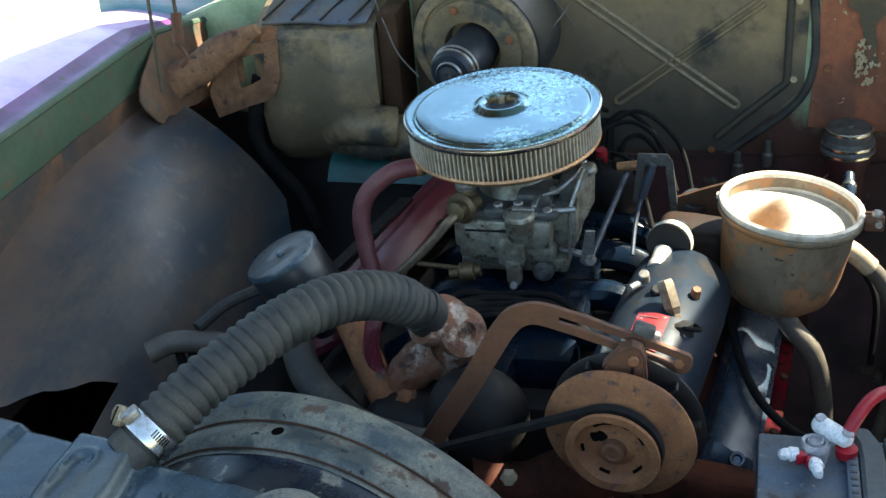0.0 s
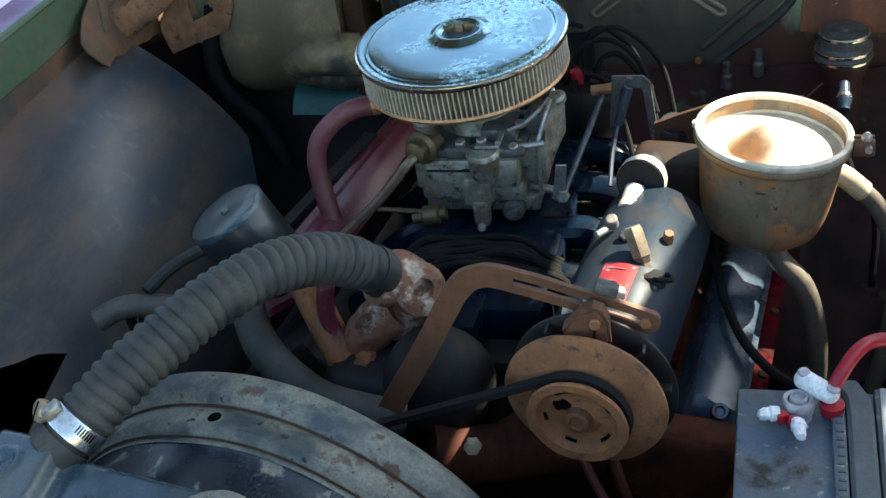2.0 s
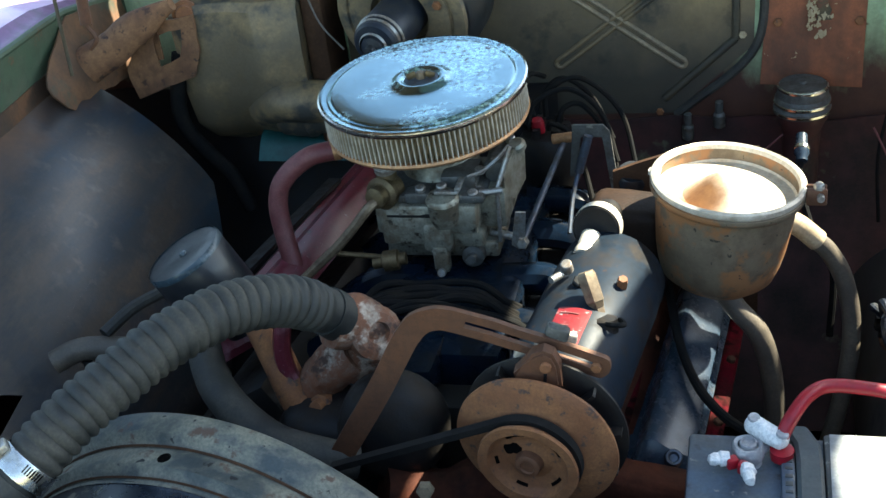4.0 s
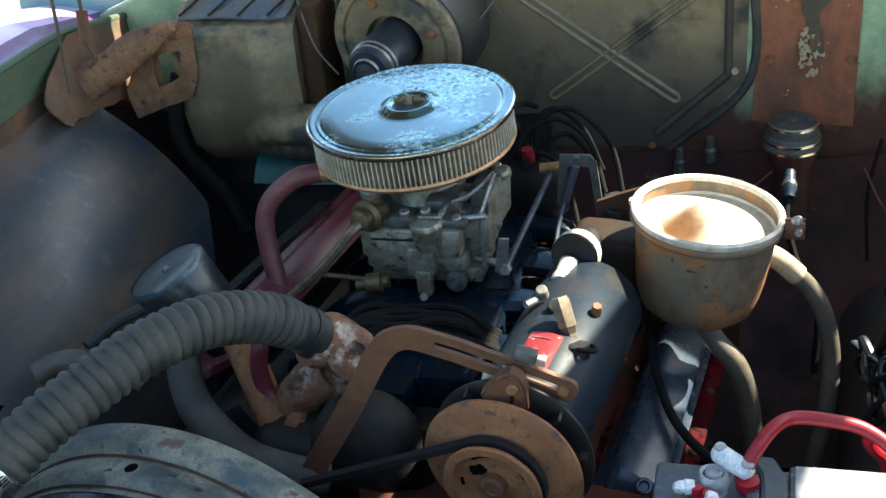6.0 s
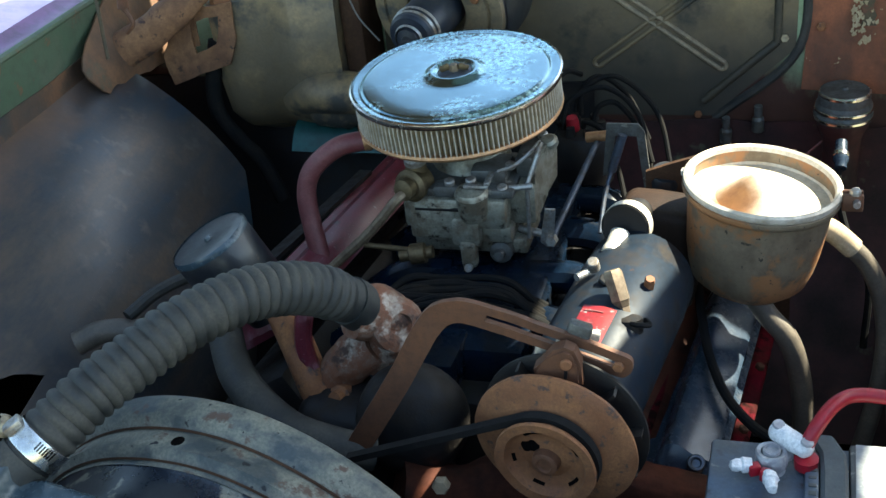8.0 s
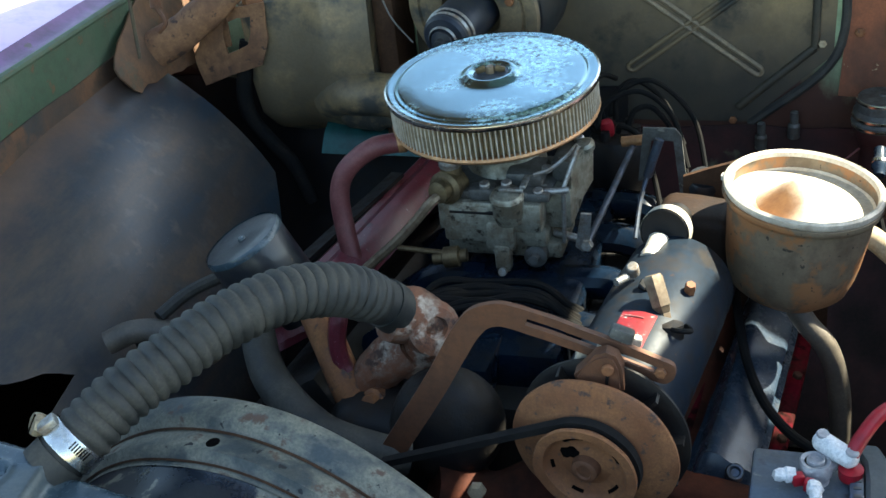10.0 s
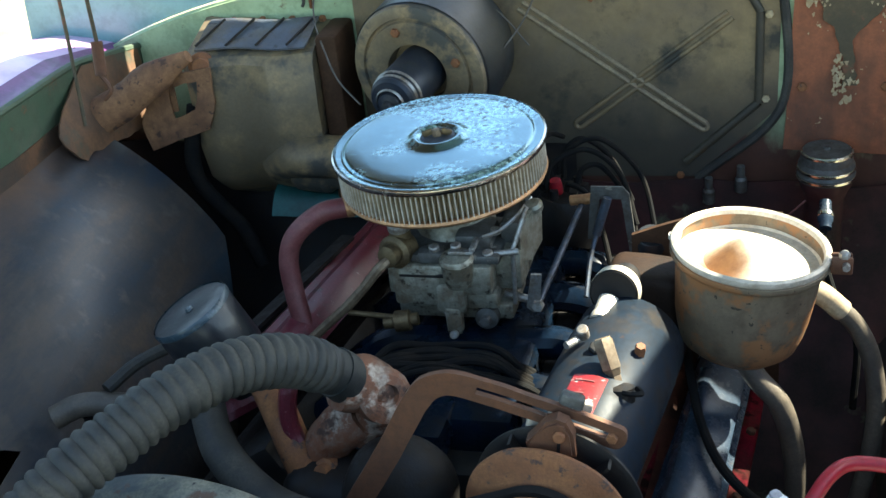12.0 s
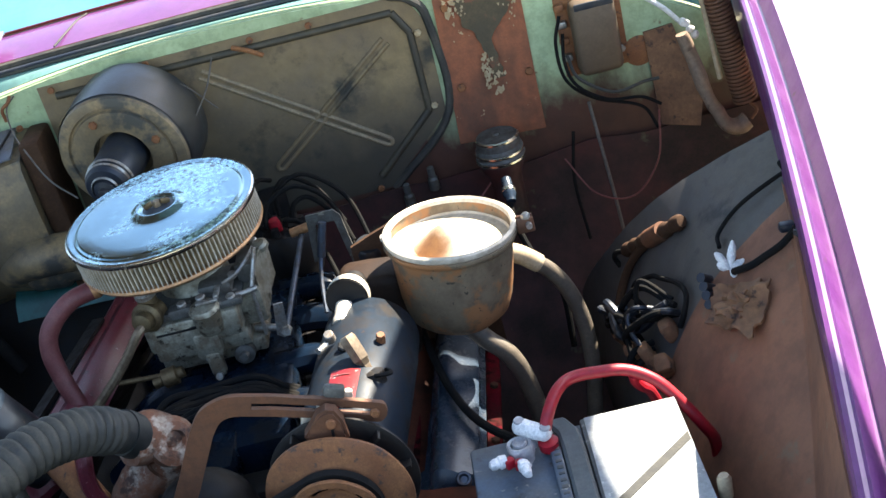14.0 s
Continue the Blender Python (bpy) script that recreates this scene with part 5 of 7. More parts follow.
vl, rl = valve_cover("valve_cover", (-0.168, 0.01, 0.792), -0.60, 0.48, RED_PAINT, "faded red steel valve cover under a dusty film", -0.16,
                     [(-0.058, 0.0), (-0.058, 0.006), (-0.046, 0.008), (-0.044, 0.030), (-0.032, 0.035), (-0.026, 0.046), (0.002, 0.050), (0.008, 0.043), (0.028, 0.043), (0.034, 0.038),
                      (0.042, 0.028), (0.046, 0.008), (0.058, 0.006), (0.058, 0.0)])
VC_AT = Vector((0.312, -0.150, 0.722))
vr, rr_ = valve_cover("valve_cover", VC_AT, 0.30, 0.40, GLOSS_BLACK, "glossy black valve cover with sky reflections", -0.10,
                       [(-0.042, 0.0), (-0.042, 0.006), (-0.030, 0.008), (-0.027, 0.038), (-0.024, 0.046), (-0.019, 0.050), (-0.012, 0.051), (0.002, 0.047), (0.024, 0.045), (0.029, 0.042),
                        (0.032, 0.012), (0.036, 0.008), (0.042, 0.006), (0.042, 0.0)])
bm = B()
lathe(bm, (0.316, -0.331, 0.757), (0.1, -0.55, 0.83), [(0.0, 0.002), (0.0042, 0.002), (0.0060, 0.0055), (0.0082, 0.0055), (0.0098, 0.003), (0.0098, -0.004)], 20)
part("end_bolt", bm, BLUE_STEEL, vr, "blued socket bolt at the cover's end")
for sx, wd, zz in ((-0.052, 0.022, 0.004), (0.054, 0.020, -0.014)):
    bm = B()
    box(bm, VC_AT + rr_ @ Vector((sx, 0.0, zz - 0.008)), (wd, 0.40, 0.03), rot=rr_, bevel=0.004)
    bmesh.ops.subdivide_edges(bm, edges=bm.edges[:], cuts=3, use_grid_fill=True)
    dent(bm, 0.003, 30)
    part("head_edge", bm, HEAD_RED, eng, "oily red painted head edge")
bm = B()
plate(bm, [Vector((-0.262, -0.12, 0.822)), Vector((-0.238, -0.135, 0.832)), Vector((-0.170, 0.12, 0.845)), Vector((-0.195, 0.14, 0.835))], (0, 0, 1), 0.006)
part("heat_shield", bm, OILY, vl, "dark flat rail along the cover")
# water neck and pump
neck = thing("thermostat_neck", (-0.03, -0.32, 0.81), "rust-stained whitish thermostat housing and outlet", "thermostat housing")
bm = B()
tube(bm, [(-0.040, -0.330, 0.918), (-0.018, -0.308, 0.905), (-0.004, -0.300, 0.885), (-0.014, -0.298, 0.862), (-0.040, -0.30, 0.845)], 0.028, 20, 6, radius=lambda s: 0.0268 + 0.003 * math.sin(s * 60))
dent(bm, 0.003, 45)
part("outlet", bm, CORRODED, neck)
bm = B()
tube(bm, [(-0.025, -0.305, 0.862), (-0.055, -0.31, 0.842), (-0.074, -0.312, 0.815), (-0.076, -0.31, 0.775)], 0.026, 16, 6)
dent(bm, 0.004, 45)
part("base", bm, CORRODED, neck)
bm = B()
lathe(bm, (0.004, -0.318, 0.898), (0.65, -0.6, 0.45), [(0.026, -0.014), (0.030, -0.006), (0.030, 0.006), (0.022, 0.012), (0.012, 0.012), (0.010, 0.005), (0, 0.004)], 18)
dent(bm, 0.002, 45)
part("flange", bm, CORRODED, neck)
bm = B()
lathe(bm, (-0.060, -0.338, 0.812), (-0.2, -0.8, 0.4), [(0, 0.02), (0.008, 0.02), (0.010, 0.012), (0.014, 0.010), (0.014, -0.01), (0, -0.01)], 10)
part("bolt", bm, RUST, neck)
pump = thing("water_pump", (0.0, -0.40, 0.70), "black iron water pump with a round pulley", "water pump")
bm = B()
lathe(bm, (0.030, -0.39, 0.822), (0.1, -1, 0.25), [(0.0, 0.022), (0.02, 0.021), (0.040, 0.015), (0.054, 0.004), (0.060, -0.012), (0.060, -0.03), (0.05, -0.05), (0, -0.06)], 36)
dent(bm, 0.002, 26)
part("pulley", bm, OILY, pump)
bm = B()
box(bm, (-0.03, -0.34, 0.74), (0.16, 0.10, 0.16), bevel=0.03, seg=3)
dent(bm, 0.006, 18)
part("housing", bm, OILY, pump)
bm = B()
tube(bm, [(-0.22, -0.28, 0.86), (-0.17, -0.36, 0.845), (-0.10, -0.41, 0.825), (-0.03, -0.43, 0.82), (0.0, -0.42, 0.81)], 0.020, 12, 8)
tagged(part("bypass_hose", bm, RUBBER), "dusty black bypass hose in front of the engine", "hose")
bm = B()
tube(bm, [(-0.155, -0.27, 0.90), (-0.125, -0.30, 0.86), (-0.095, -0.33, 0.815), (-0.075, -0.34, 0.77), (-0.07, -0.33, 0.70)], 0.019, 12, 8)
tagged(part("oil_filler_tube", bm, RUST), "rust-brown oil filler tube at the engine front", "tube")
bm = B()
tube(bm, [(-0.10, -0.31, 0.91), (-0.105, -0.32, 0.86), (-0.085, -0.33, 0.80), (-0.085, -0.33, 0.74)], 0.010, 10, 8)
tagged(part("bypass_pipe", bm, RED_PAINT), "narrow red painted pipe beside the thermostat housing", "pipe")
bm = B()
tube(bm, [(0.02, -0.42, 0.765), (0.08, -0.40, 0.745), (0.14, -0.38, 0.75), (0.19, -0.36, 0.73)], 0.035, 14, 8)
dent(bm, 0.006, 20)
tagged(part("timing_cover", bm, OILY_RED), "oily dark red front engine casting below the pulley", "engine casting")
bm = B()
tube(bm, [(0.20, -0.40, 0.79), (0.22, -0.42, 0.74), (0.235, -0.43, 0.68), (0.24, -0.43, 0.6)], 0.006, 8, 8)
tagged(part("ground_wire", bm, OILY_RED), "dull red wire hanging below the generator", "wire")

bm = B()
box(bm, (0.275, -0.372, 0.725), (0.13, 0.05, 0.11), rot=Matrix.Rotation(0.25, 3, "Y"), bevel=0.02, seg=3)
bmesh.ops.subdivide_edges(bm, edges=bm.edges[:], cuts=2, use_grid_fill=True)
dent(bm, 0.005, 24)
part("front_casting", bm, OILY_RED, eng, "oily red-brown casting below the generator")
# oil filler / breather cap
fc = thing("oil_breather", (-0.23, -0.24, 0.85), "black cylindrical oil breather on the valve cover", "breather")
cn = Vector((-0.40, -0.10, 0.91)).normalized()
cc = Vector((-0.233, -0.25, 0.950))
bm = B()
lathe(bm, cc, cn, [(0, -0.002), (0.010, -0.001), (0.040, 0.0), (0.046, -0.001), (0.0475, -0.004), (0.0475, -0.072), (0.044, -0.078), (0.03, -0.085), (0.022, -0.12), (0, -0.12)], 44)
part("cap", bm, BLACK_PAINT, fc)
bm = B()
lathe(bm, cc, cn, [(0.0465, 0.0005), (0.0482, -0.003), (0.0482, -0.007)], 44)
part("rim", bm, RAD, fc, "worn edge of the cap")
bm = B()
lathe(bm, cc, cn, [(0, 0.003), (0.004, 0.002), (0.005, -0.001)], 12)
part("button", bm, RAD, fc)

# heater pipe at the side
hp = thing("heater_hose", (-0.35, -0.25, 0.78), "grey rubber heater hose with a capped end", "hose")
bm = B()
tube(bm, [(-0.412, -0.293, 0.82), (-0.385, -0.277, 0.828), (-0.35, -0.268, 0.826), (-0.31, -0.262, 0.818), (-0.28, -0.27, 0.80)], 0.0145, 14, 8)
part("hose", bm, GREY_HOSE, hp)
bm = B()
tube(bm, [(-0.355, -0.262, 0.842), (-0.335, -0.225, 0.852), (-0.31, -0.20, 0.858), (-0.28, -0.18, 0.862), (-0.24, -0.17, 0.86)], 0.008, 10, 8)
part("vacuum_hose", bm, RUBBER, hp)
bm = B()
for d in (-0.006, 0.012):
    rod(bm, (-0.372 + d, -0.278, 0.815), (-0.372 + d, -0.272, 0.775), 0.006)
part("bracket", bm, OILY, hp)

# ---- generator ----
gen = thing("generator", (0.205, -0.30, 0.80), "worn black generator with a rusty pulley", "generator")
GF = Vector((-0.14, -0.99, 0.0)).normalized()
GS = Vector((-GF.y, GF.x, 0))
PC = Vector((0.2015, -0.465, 0.884))


def on_gen(ahead, side=0.0, up=0.0):
    return PC + GF * ahead + GS * side + Vector((0, 0, up))


PF = Vector((-0.14, -0.99, -0.06)).normalized()
PU = PF.cross(GS).normalized()


def on_pul(ahead, side=0.0, up=0.0):
    return PC + Vector((-0.002, 0, -0.001)) + PF * ahead + GS * side + PU * up


bm = B()
lathe(bm, on_gen(-0.300), GF, [(0, -0.005), (0.040, -0.005), (0.052, 0.0), (0.059, 0.010), (0.060, 0.05), (0.0605, 0.052), (0.0605, 0.215), (0.059, 0.218), (0.060, 0.245), (0.052, 0.262), (0.03, 0.27), (0, 0.27)], 48)
part("body", bm, GEN_PAINT, gen)
bm = B()
lathe(bm, on_gen(-0.026), GF, [(0, -0.004), (0.076, -0.004), (0.0805, 0.0), (0.0805, 0.003), (0.076, 0.005), (0.03, 0.002), (0, 0.002)], 56)
for k in range(10):
    a = 2 * math.pi * k / 10 + 0.2
    d = GS * math.cos(a) + Vector((0, 0, math.sin(a)))
    box(bm, on_gen(-0.015) + d * 0.068, (0.003, 0.016, 0.020), rot=Matrix.Rotation(-a + math.pi / 2, 3, "Y"))
part("cooling_fan", bm, OILY, gen, "black finned cooling fan")
bm = B()
lathe(bm, on_pul(-0.004), PF, [(0, 0.0), (0.0755, -0.001), (0.0785, 0.002), (0.0785, 0.005), (0.0755, 0.007), (0.066, 0.010), (0.050, 0.014), (0.042, 0.017), (0.041, 0.020), (0.0425, 0.025),
                               (0.047, 0.030), (0.0490, 0.033), (0.0480, 0.036), (0.043, 0.0355), (0.039, 0.0350), (0.0365, 0.029), (0.033, 0.0265), (0.022, 0.025), (0.018, 0.027), (0, 0.028)], 60)
dent(bm, 0.0010, 40)
pul = part("pulley", bm, RUST, gen, "rusty brown belt pulley")
bm = B()
lathe(bm, on_pul(0.023), PF, [(0.0135, 0), (0.0125, 0.008), (0.010, 0.0095), (0.0075, 0.0095), (0.0065, 0.0075), (0.0, 0.0075)], 18)
dent(bm, 0.001, 60)
part("hub_nut", bm, RUST_SMOOTH, pul)
for k, (mid, arc) in enumerate(((110, 34), (188, 16), (252, 20), (318, 24), (30, 16), (66, 12))):
    bm = B()
    ring = []
    for rr in (0.0338, 0.0322, 0.0308):
        ring.append([on_pul(0.0230 + 0.0016 * (rr - 0.0308) / 0.003, rr * math.cos(radians(mid + arc * (q / 8 - 0.5))), rr * math.sin(radians(mid + arc * (q / 8 - 0.5)))) for q in range(9)])
    sheet(bm, ring, 0.0006)
    part("rust_slot", bm, SHADE_BLACK, pul, "black crescent drawn for a shaded slot in the hub")
bm = B()
lathe(bm, on_pul(0.0222, -0.015, 0.012), PF, [(0.0, 0.0012), (0.007, 0.0012), (0.0085, -0.002)], 16, wave=lambda q: 1 + 0.3 * math.sin(2 * q + 1) + 0.12 * math.sin(5 * q))
part("rust_pit", bm, SHADE_BLACK, pul)
# red maker's plate wrapped on the body
bm = B()
sheet(bm, [[on_gen(y, -0.0612 * math.cos(radians(a)), 0.0612 * math.sin(radians(a))) for a in np.linspace(76, 108, 9)] for y in np.linspace(-0.138, -0.068, 5)], 0.0008)
tag = part("name_plate", bm, SCUFFED_TAG, gen, "red name plate with rows of unreadable print")
for k in range(3):
    bm = B()
    y = -0.128 + 0.021 * k
    sheet(bm, [[on_gen(y + dy, -0.0622 * math.cos(radians(a)), 0.0622 * math.sin(radians(a))) for a in np.linspace(80 + 5 * (k % 2), 98 - 5 * (k % 3), 7)] for dy in (0, 0.0016)], 0.0004)
    part("print_bar", bm, RED_HOSE, tag)
bm = B()
rod(bm, (0.206, -0.262, 0.946), (0.206, -0.268, 0.958), 0.007, 0.006, 12, 0.001)
rod(bm, (0.201, -0.272, 0.947), (0.192, -0.285, 0.948), 0.004)
part("oiler", bm, STEEL, gen, "small bright oil cup")
bm = B()
lathe(bm, (0.2455, -0.322, 0.934), (-0.24, 0.30, 0.62), [(0, -0.006), (0.007, -0.006), (0.007, 0.006), (0.008, 0.007), (0.009, 0.012), (0.010, 0.013), (0.0105, 0.040), (0.0085, 0.044), (0, 0.044)], 6)
part("terminal_fitting", bm, FITTING, gen, "tarnished hexagonal terminal fitting")
bm = B()
screw(bm, (0.262, -0.27, 0.930), (0.2, -0.3, 1), 0.006, 0.016)
part("post", bm, RUST, gen, "small rusty post")
bm = B()
screw(bm, (0.222, -0.285, 0.945), (0.1, -0.3, 1), 0.008, 0.006)
part("screw", bm, OILY, gen)
bm = B()
lathe(bm, (0.252, -0.335, 0.932), (-0.1, 0.3, 1), [(0.013, -0.01), (0.013, 0.004), (0.009, 0.006), (0, 0.006)], 14)
part("terminal_stud", bm, OILY, gen)
bm = B()
tube(bm, [(0.252, -0.342, 0.936), (0.263, -0.350, 0.940), (0.272, -0.340, 0.934), (0.266, -0.326, 0.930)], 0.0028, 6, 6)
part("terminal_loop", bm, WIRE, gen)
bm = B()
plate(bm, [(0.192, -0.458, 0.969), (0.201, -0.458, 0.980), (0.211, -0.458, 0.984), (0.220, -0.458, 0.980), (0.2245, -0.458, 0.967), (0.226, -0.458, 0.944), (0.185, -0.458, 0.944), (0.182, -0.458, 0.957)], (0, -1, 0), 0.016)
es = [e for e in bm.edges if abs(e.verts[0].co.y + 0.458) < 1e-5 and abs(e.verts[1].co.y + 0.458) < 1e-5]
bmesh.ops.bevel(bm, geom=es, offset=0.003, segments=2, affect="EDGES")
dent(bm, 0.0010, 50)
lug = part("mounting_lug", bm, RUST_SMOOTH, gen, "rusty cast mounting lug")
bm = B()
screw(bm, (0.213, -0.459, 0.969), (0.05, -1, 0.1), 0.0055, 0.004, hexed=False)
part("lug_bolt", bm, RUST, lug)
bm = B()
box(bm, (0.220, -0.428, 0.984), (0.022, 0.012, 0.018), rot=Matrix.Rotation(0.35, 3, "Y"), bevel=0.004)
dent(bm, 0.001, 50)
part("lug_nut", bm, CARB_TOP, lug, "grey steel nut behind the arm")
# Added pale blocks stand in for small sunlit patches round the arm.
for c, w in (((0.186, -0.428, 0.957), 0.022), ((0.203, -0.424, 0.969), 0.016), ((0.226, -0.408, 0.962), 0.018)):
    bm = B()
    box(bm, c, (w * 0.8, 0.009, 0.020), rot=Matrix.Rotation(0.3, 3, "Z") @ Matrix.Rotation(0.25, 3, "Y"), bevel=0.003)
    bmesh.ops.subdivide_edges(bm, edges=bm.edges[:], cuts=1, use_grid_fill=True)
    dent(bm, 0.003, 70)
    part("sun_patch_block", bm, LIT_PALE, gen, "added pale block standing in for a sunlit patch")
# adjusting arm
arm = thing("adjusting_arm", (0.02, -0.42, 0.80), "rusty slotted adjusting arm bent over to the generator", "bracket")
pa = spline([(-0.026, -0.437, 0.800), (0.009, -0.437, 0.859), (0.040, -0.437, 0.910), (0.068, -0.437, 0.961), (0.080, -0.437, 0.981), (0.093, -0.437, 0.996), (0.109, -0.437, 1.002), (0.126, -0.437, 1.000),
             (0.149, -0.437, 0.993), (0.175, -0.437, 0.984), (0.202, -0.437, 0.975), (0.232, -0.437, 0.964), (0.258, -0.437, 0.954), (0.268, -0.437, 0.950)], 6)
bm = B()
front, back = [], []
for i, c in enumerate(pa):
    t = (pa[min(i + 1, len(pa) - 1)] - pa[max(i - 1, 0)]).normalized()
    n = Vector((-t.z, 0, t.x))
    left = (len(pa) - 1 - i) / 6
    w = 0.0122 * (math.sqrt(max(0.05, 1 - (1 - left) ** 2)) if left < 1 else 1.0)
    sl = 0.0036 if c.x > 0.134 and left > 0.9 else 0.0
    row = [c + n * w, c + n * max(sl, 0.0004), c - n * max(sl, 0.0004), c - n * w]
    front.append([bm.verts.new(p) for p in row])
    back.append([bm.verts.new(p + Vector((0, 0.006, 0))) for p in row])
for i in range(len(pa) - 1):
    slot = 0.134 < pa[i].x and (len(pa) - 2 - i) / 6 > 0.9
    for a, b in ((0, 1), (1, 2), (2, 3)):
        if a == 1 and slot:
            continue
        bm.faces.new((front[i][a], front[i][b], front[i + 1][b], front[i + 1][a]))
        bm.faces.new((back[i][b], back[i][a], back[i + 1][a], back[i + 1][b]))
    for a in (0, 3) + ((1, 2) if slot else ()):
        bm.faces.new((front[i][a], front[i + 1][a], back[i + 1][a], back[i][a]))
for i in (0, -1):
    for a in (0, 1, 2):
        bm.faces.new((front[i][a], front[i][a + 1], back[i][a + 1], back[i][a]))
dent(bm, 0.0008, 30)
part("slotted_arm", bm, RUST_SMOOTH, arm)
bm = B()
screw(bm, (0.256, -0.4375, 0.955), (0, -1, 0), 0.0055, 0.004)
part("bolt", bm, RUST, arm)
# belt
bm = B()
for s, e in ((Vector((-0.010, -0.466, 0.838)), on_pul(0.0185, -0.020, 0.0412)),):
    rows = []
    for k in range(13):
        c = s.lerp(e, k / 12)
        rows.append([c + Vector((0, -0.0045, 0.0042)), c + Vector((0, 0.0045, 0.0042)), c + Vector((0, 0.003, -0.0042)), c + Vector((0, -0.003, -0.0042)), c + Vector((0, -0.0045, 0.0042))])
    a0 = math.degrees(math.atan2(-0.020, 0.0412))
    for a in np.linspace(a0, 110, 24)[1:]:
        rd = (on_pul(0, math.sin(radians(a)), math.cos(radians(a))) - on_pul(0)).normalized()
        c = on_pul(0.0185) + rd * 0.0452
        rows.append([c + PF * 0.0045 + rd * 0.0042, c - PF * 0.0045 + rd * 0.0042, c - PF * 0.003 - rd * 0.0042, c + PF * 0.003 - rd * 0.0042, c + PF * 0.0045 + rd * 0.0042])
    sheet(bm, rows)
lathe(bm, on_pul(0.018), PF, [(0.0410, -0.003), (0.0450, -0.0045), (0.0458, -0.003), (0.0458, 0.003), (0.0450, 0.0045), (0.0410, 0.003)], 48)
tagged(part("fan_belt", bm, BELT), "black rubber fan belt around the generator pulley", "fan belt")
# capped filler behind the generator
cap2 = thing("filler_cap", (0.225, -0.17, 0.90), "dark ring-edged filler cap behind the generator", "filler cap")
ca = Vector((-0.12, -0.95, 0.20)).normalized()
c2 = Vector((0.2265, -0.178, 0.946))
bm = B()
lathe(bm, c2, ca, [(0, -0.002), (0.020, -0.002), (0.0245, 0.0), (0.0255, -0.001), (0.0258, -0.018), (0.02, -0.022), (0.016, -0.06), (0, -0.06)], 36)
part("cap", bm, OILY, cap2)
bm = B()
lathe(bm, c2, ca, [(0.0266, -0.001), (0.0270, -0.002), (0.0270, -0.016), (0.0262, -0.019)], 36)
part("ring", bm, LIT_PALE, cap2, "metal outer ring, its sunlit edge put into a pale colour")
bm = B()
lathe(bm, (0.2215, -0.182, 0.938), (-0.12, -0.80, -0.25), [(0, -0.002), (0.0115, -0.002), (0.0120, 0.018), (0.0135, 0.022), (0.0135, 0.030), (0, 0.034)], 20)
part("stem", bm, LIT_PALE, cap2, "metal stem, its sunlight put into a pale colour")
bm = B()
box(bm, (0.250, -0.070, 0.858), (0.088, 0.075, 0.13), rot=Matrix.Rotation(-0.12, 3, "Z"), bevel=0.016, seg=3)
bmesh.ops.subdivide_edges(bm, edges=bm.edges[:], cuts=1, use_grid_fill=True)
dent(bm, 0.007, 16)
tagged(part("canister_bracket", bm, SHADE_BROWN), "lumpy rust-brown bracket casting beside the canister", "bracket")
bm = B()
lathe(bm, (0.247, 0.03, 0.890), (0.1, -0.3, 0.9), [(0.0, 0.02), (0.018, 0.02), (0.022, 0.014), (0.024, -0.03), (0, -0.03)], 24)
tagged(part("fuel_pump_top", bm, BLACK_PAINT), "dull grey round housing behind the filler cap", "housing")


# ---- open canister ----
can = thing("canister", (0.365, -0.105, 0.82), "open zinc canister with rust patches and a conical floor", "canister")
CA = Vector((0.10, 0.0, 1)).normalized()
CC = Vector((0.366, -0.103, 0.968))
bm = B()
lathe(bm, CC, CA, [(0, -0.136), (0.028, -0.135), (0.050, -0.129), (0.064, -0.116), (0.070, -0.098), (0.0735, -0.08), (0.0765, -0.045), (0.079, -0.008), (0.081, 0.0), (0.079, 0.0), (0.0775, -0.008), (0.0770, -0.022)], 56)
dent(bm, 0.0015, 22)
part("shell", bm, CAN, can)
bm = B()
lathe(bm, CC, CA, [(0.0778, -0.0155), (0.0755, -0.0190), (0.066, -0.0195), (0.045, -0.0180), (0.02, -0.0180), (0, -0.0180)], 56)
part("inner_pan", bm, PAN_SHADOW_STAIN, can, "pale oily inner pan")
bm = B()
lathe(bm, CC + Vector((-0.004, -0.006, 0)), CA, [(0.046, -0.0192), (0.034, -0.011), (0.020, 0.001), (0.009, 0.009), (0.004, 0.010), (0.0, 0.010)], 36)
part("cone", bm, PAN_SHADOW_STAIN, can, "pale cone, its shadow side and rust put into one brown patch")
bm = B()
lathe(bm, CC, CA, [(0.077, -0.003), (0.0782, 0.002), (0.0815, 0.0042), (0.0850, 0.002), (0.0855, -0.002), (0.0840, -0.005), (0.0800, -0.006)], 60)
part("clamp_ring", bm, LIT_PALE, can, "rolled clamp ring, its sunlit white put into a pale colour")
bm = B()
lathe(bm, CC, CA, [(0.0800, -0.004), (0.0855, -0.006), (0.0858, -0.010), (0.0835, -0.014), (0.0780, -0.017)], 60)
part("lower_band", bm, CAN, can, "dull lower band of the clamp")
# Plate and studs added behind the can to keep sun off the runners.
bm = B()
plate(bm, [(0.225, 0.012, 0.70), (0.225, 0.012, 0.915), (0.262, 0.012, 0.928), (0.305, 0.012, 0.945), (0.40, 0.012, 0.948), (0.40, 0.012, 0.70)], (0, -1, 0), 0.006)
bmesh.ops.triangulate(bm, faces=bm.faces[:])
bmesh.ops.subdivide_edges(bm, edges=bm.edges[:], cuts=2, use_grid_fill=True)
dent(bm, 0.003, 20)
part("sun_block_plate", bm, RUST_DARK, can, "dark plate added behind the can to block the sun")
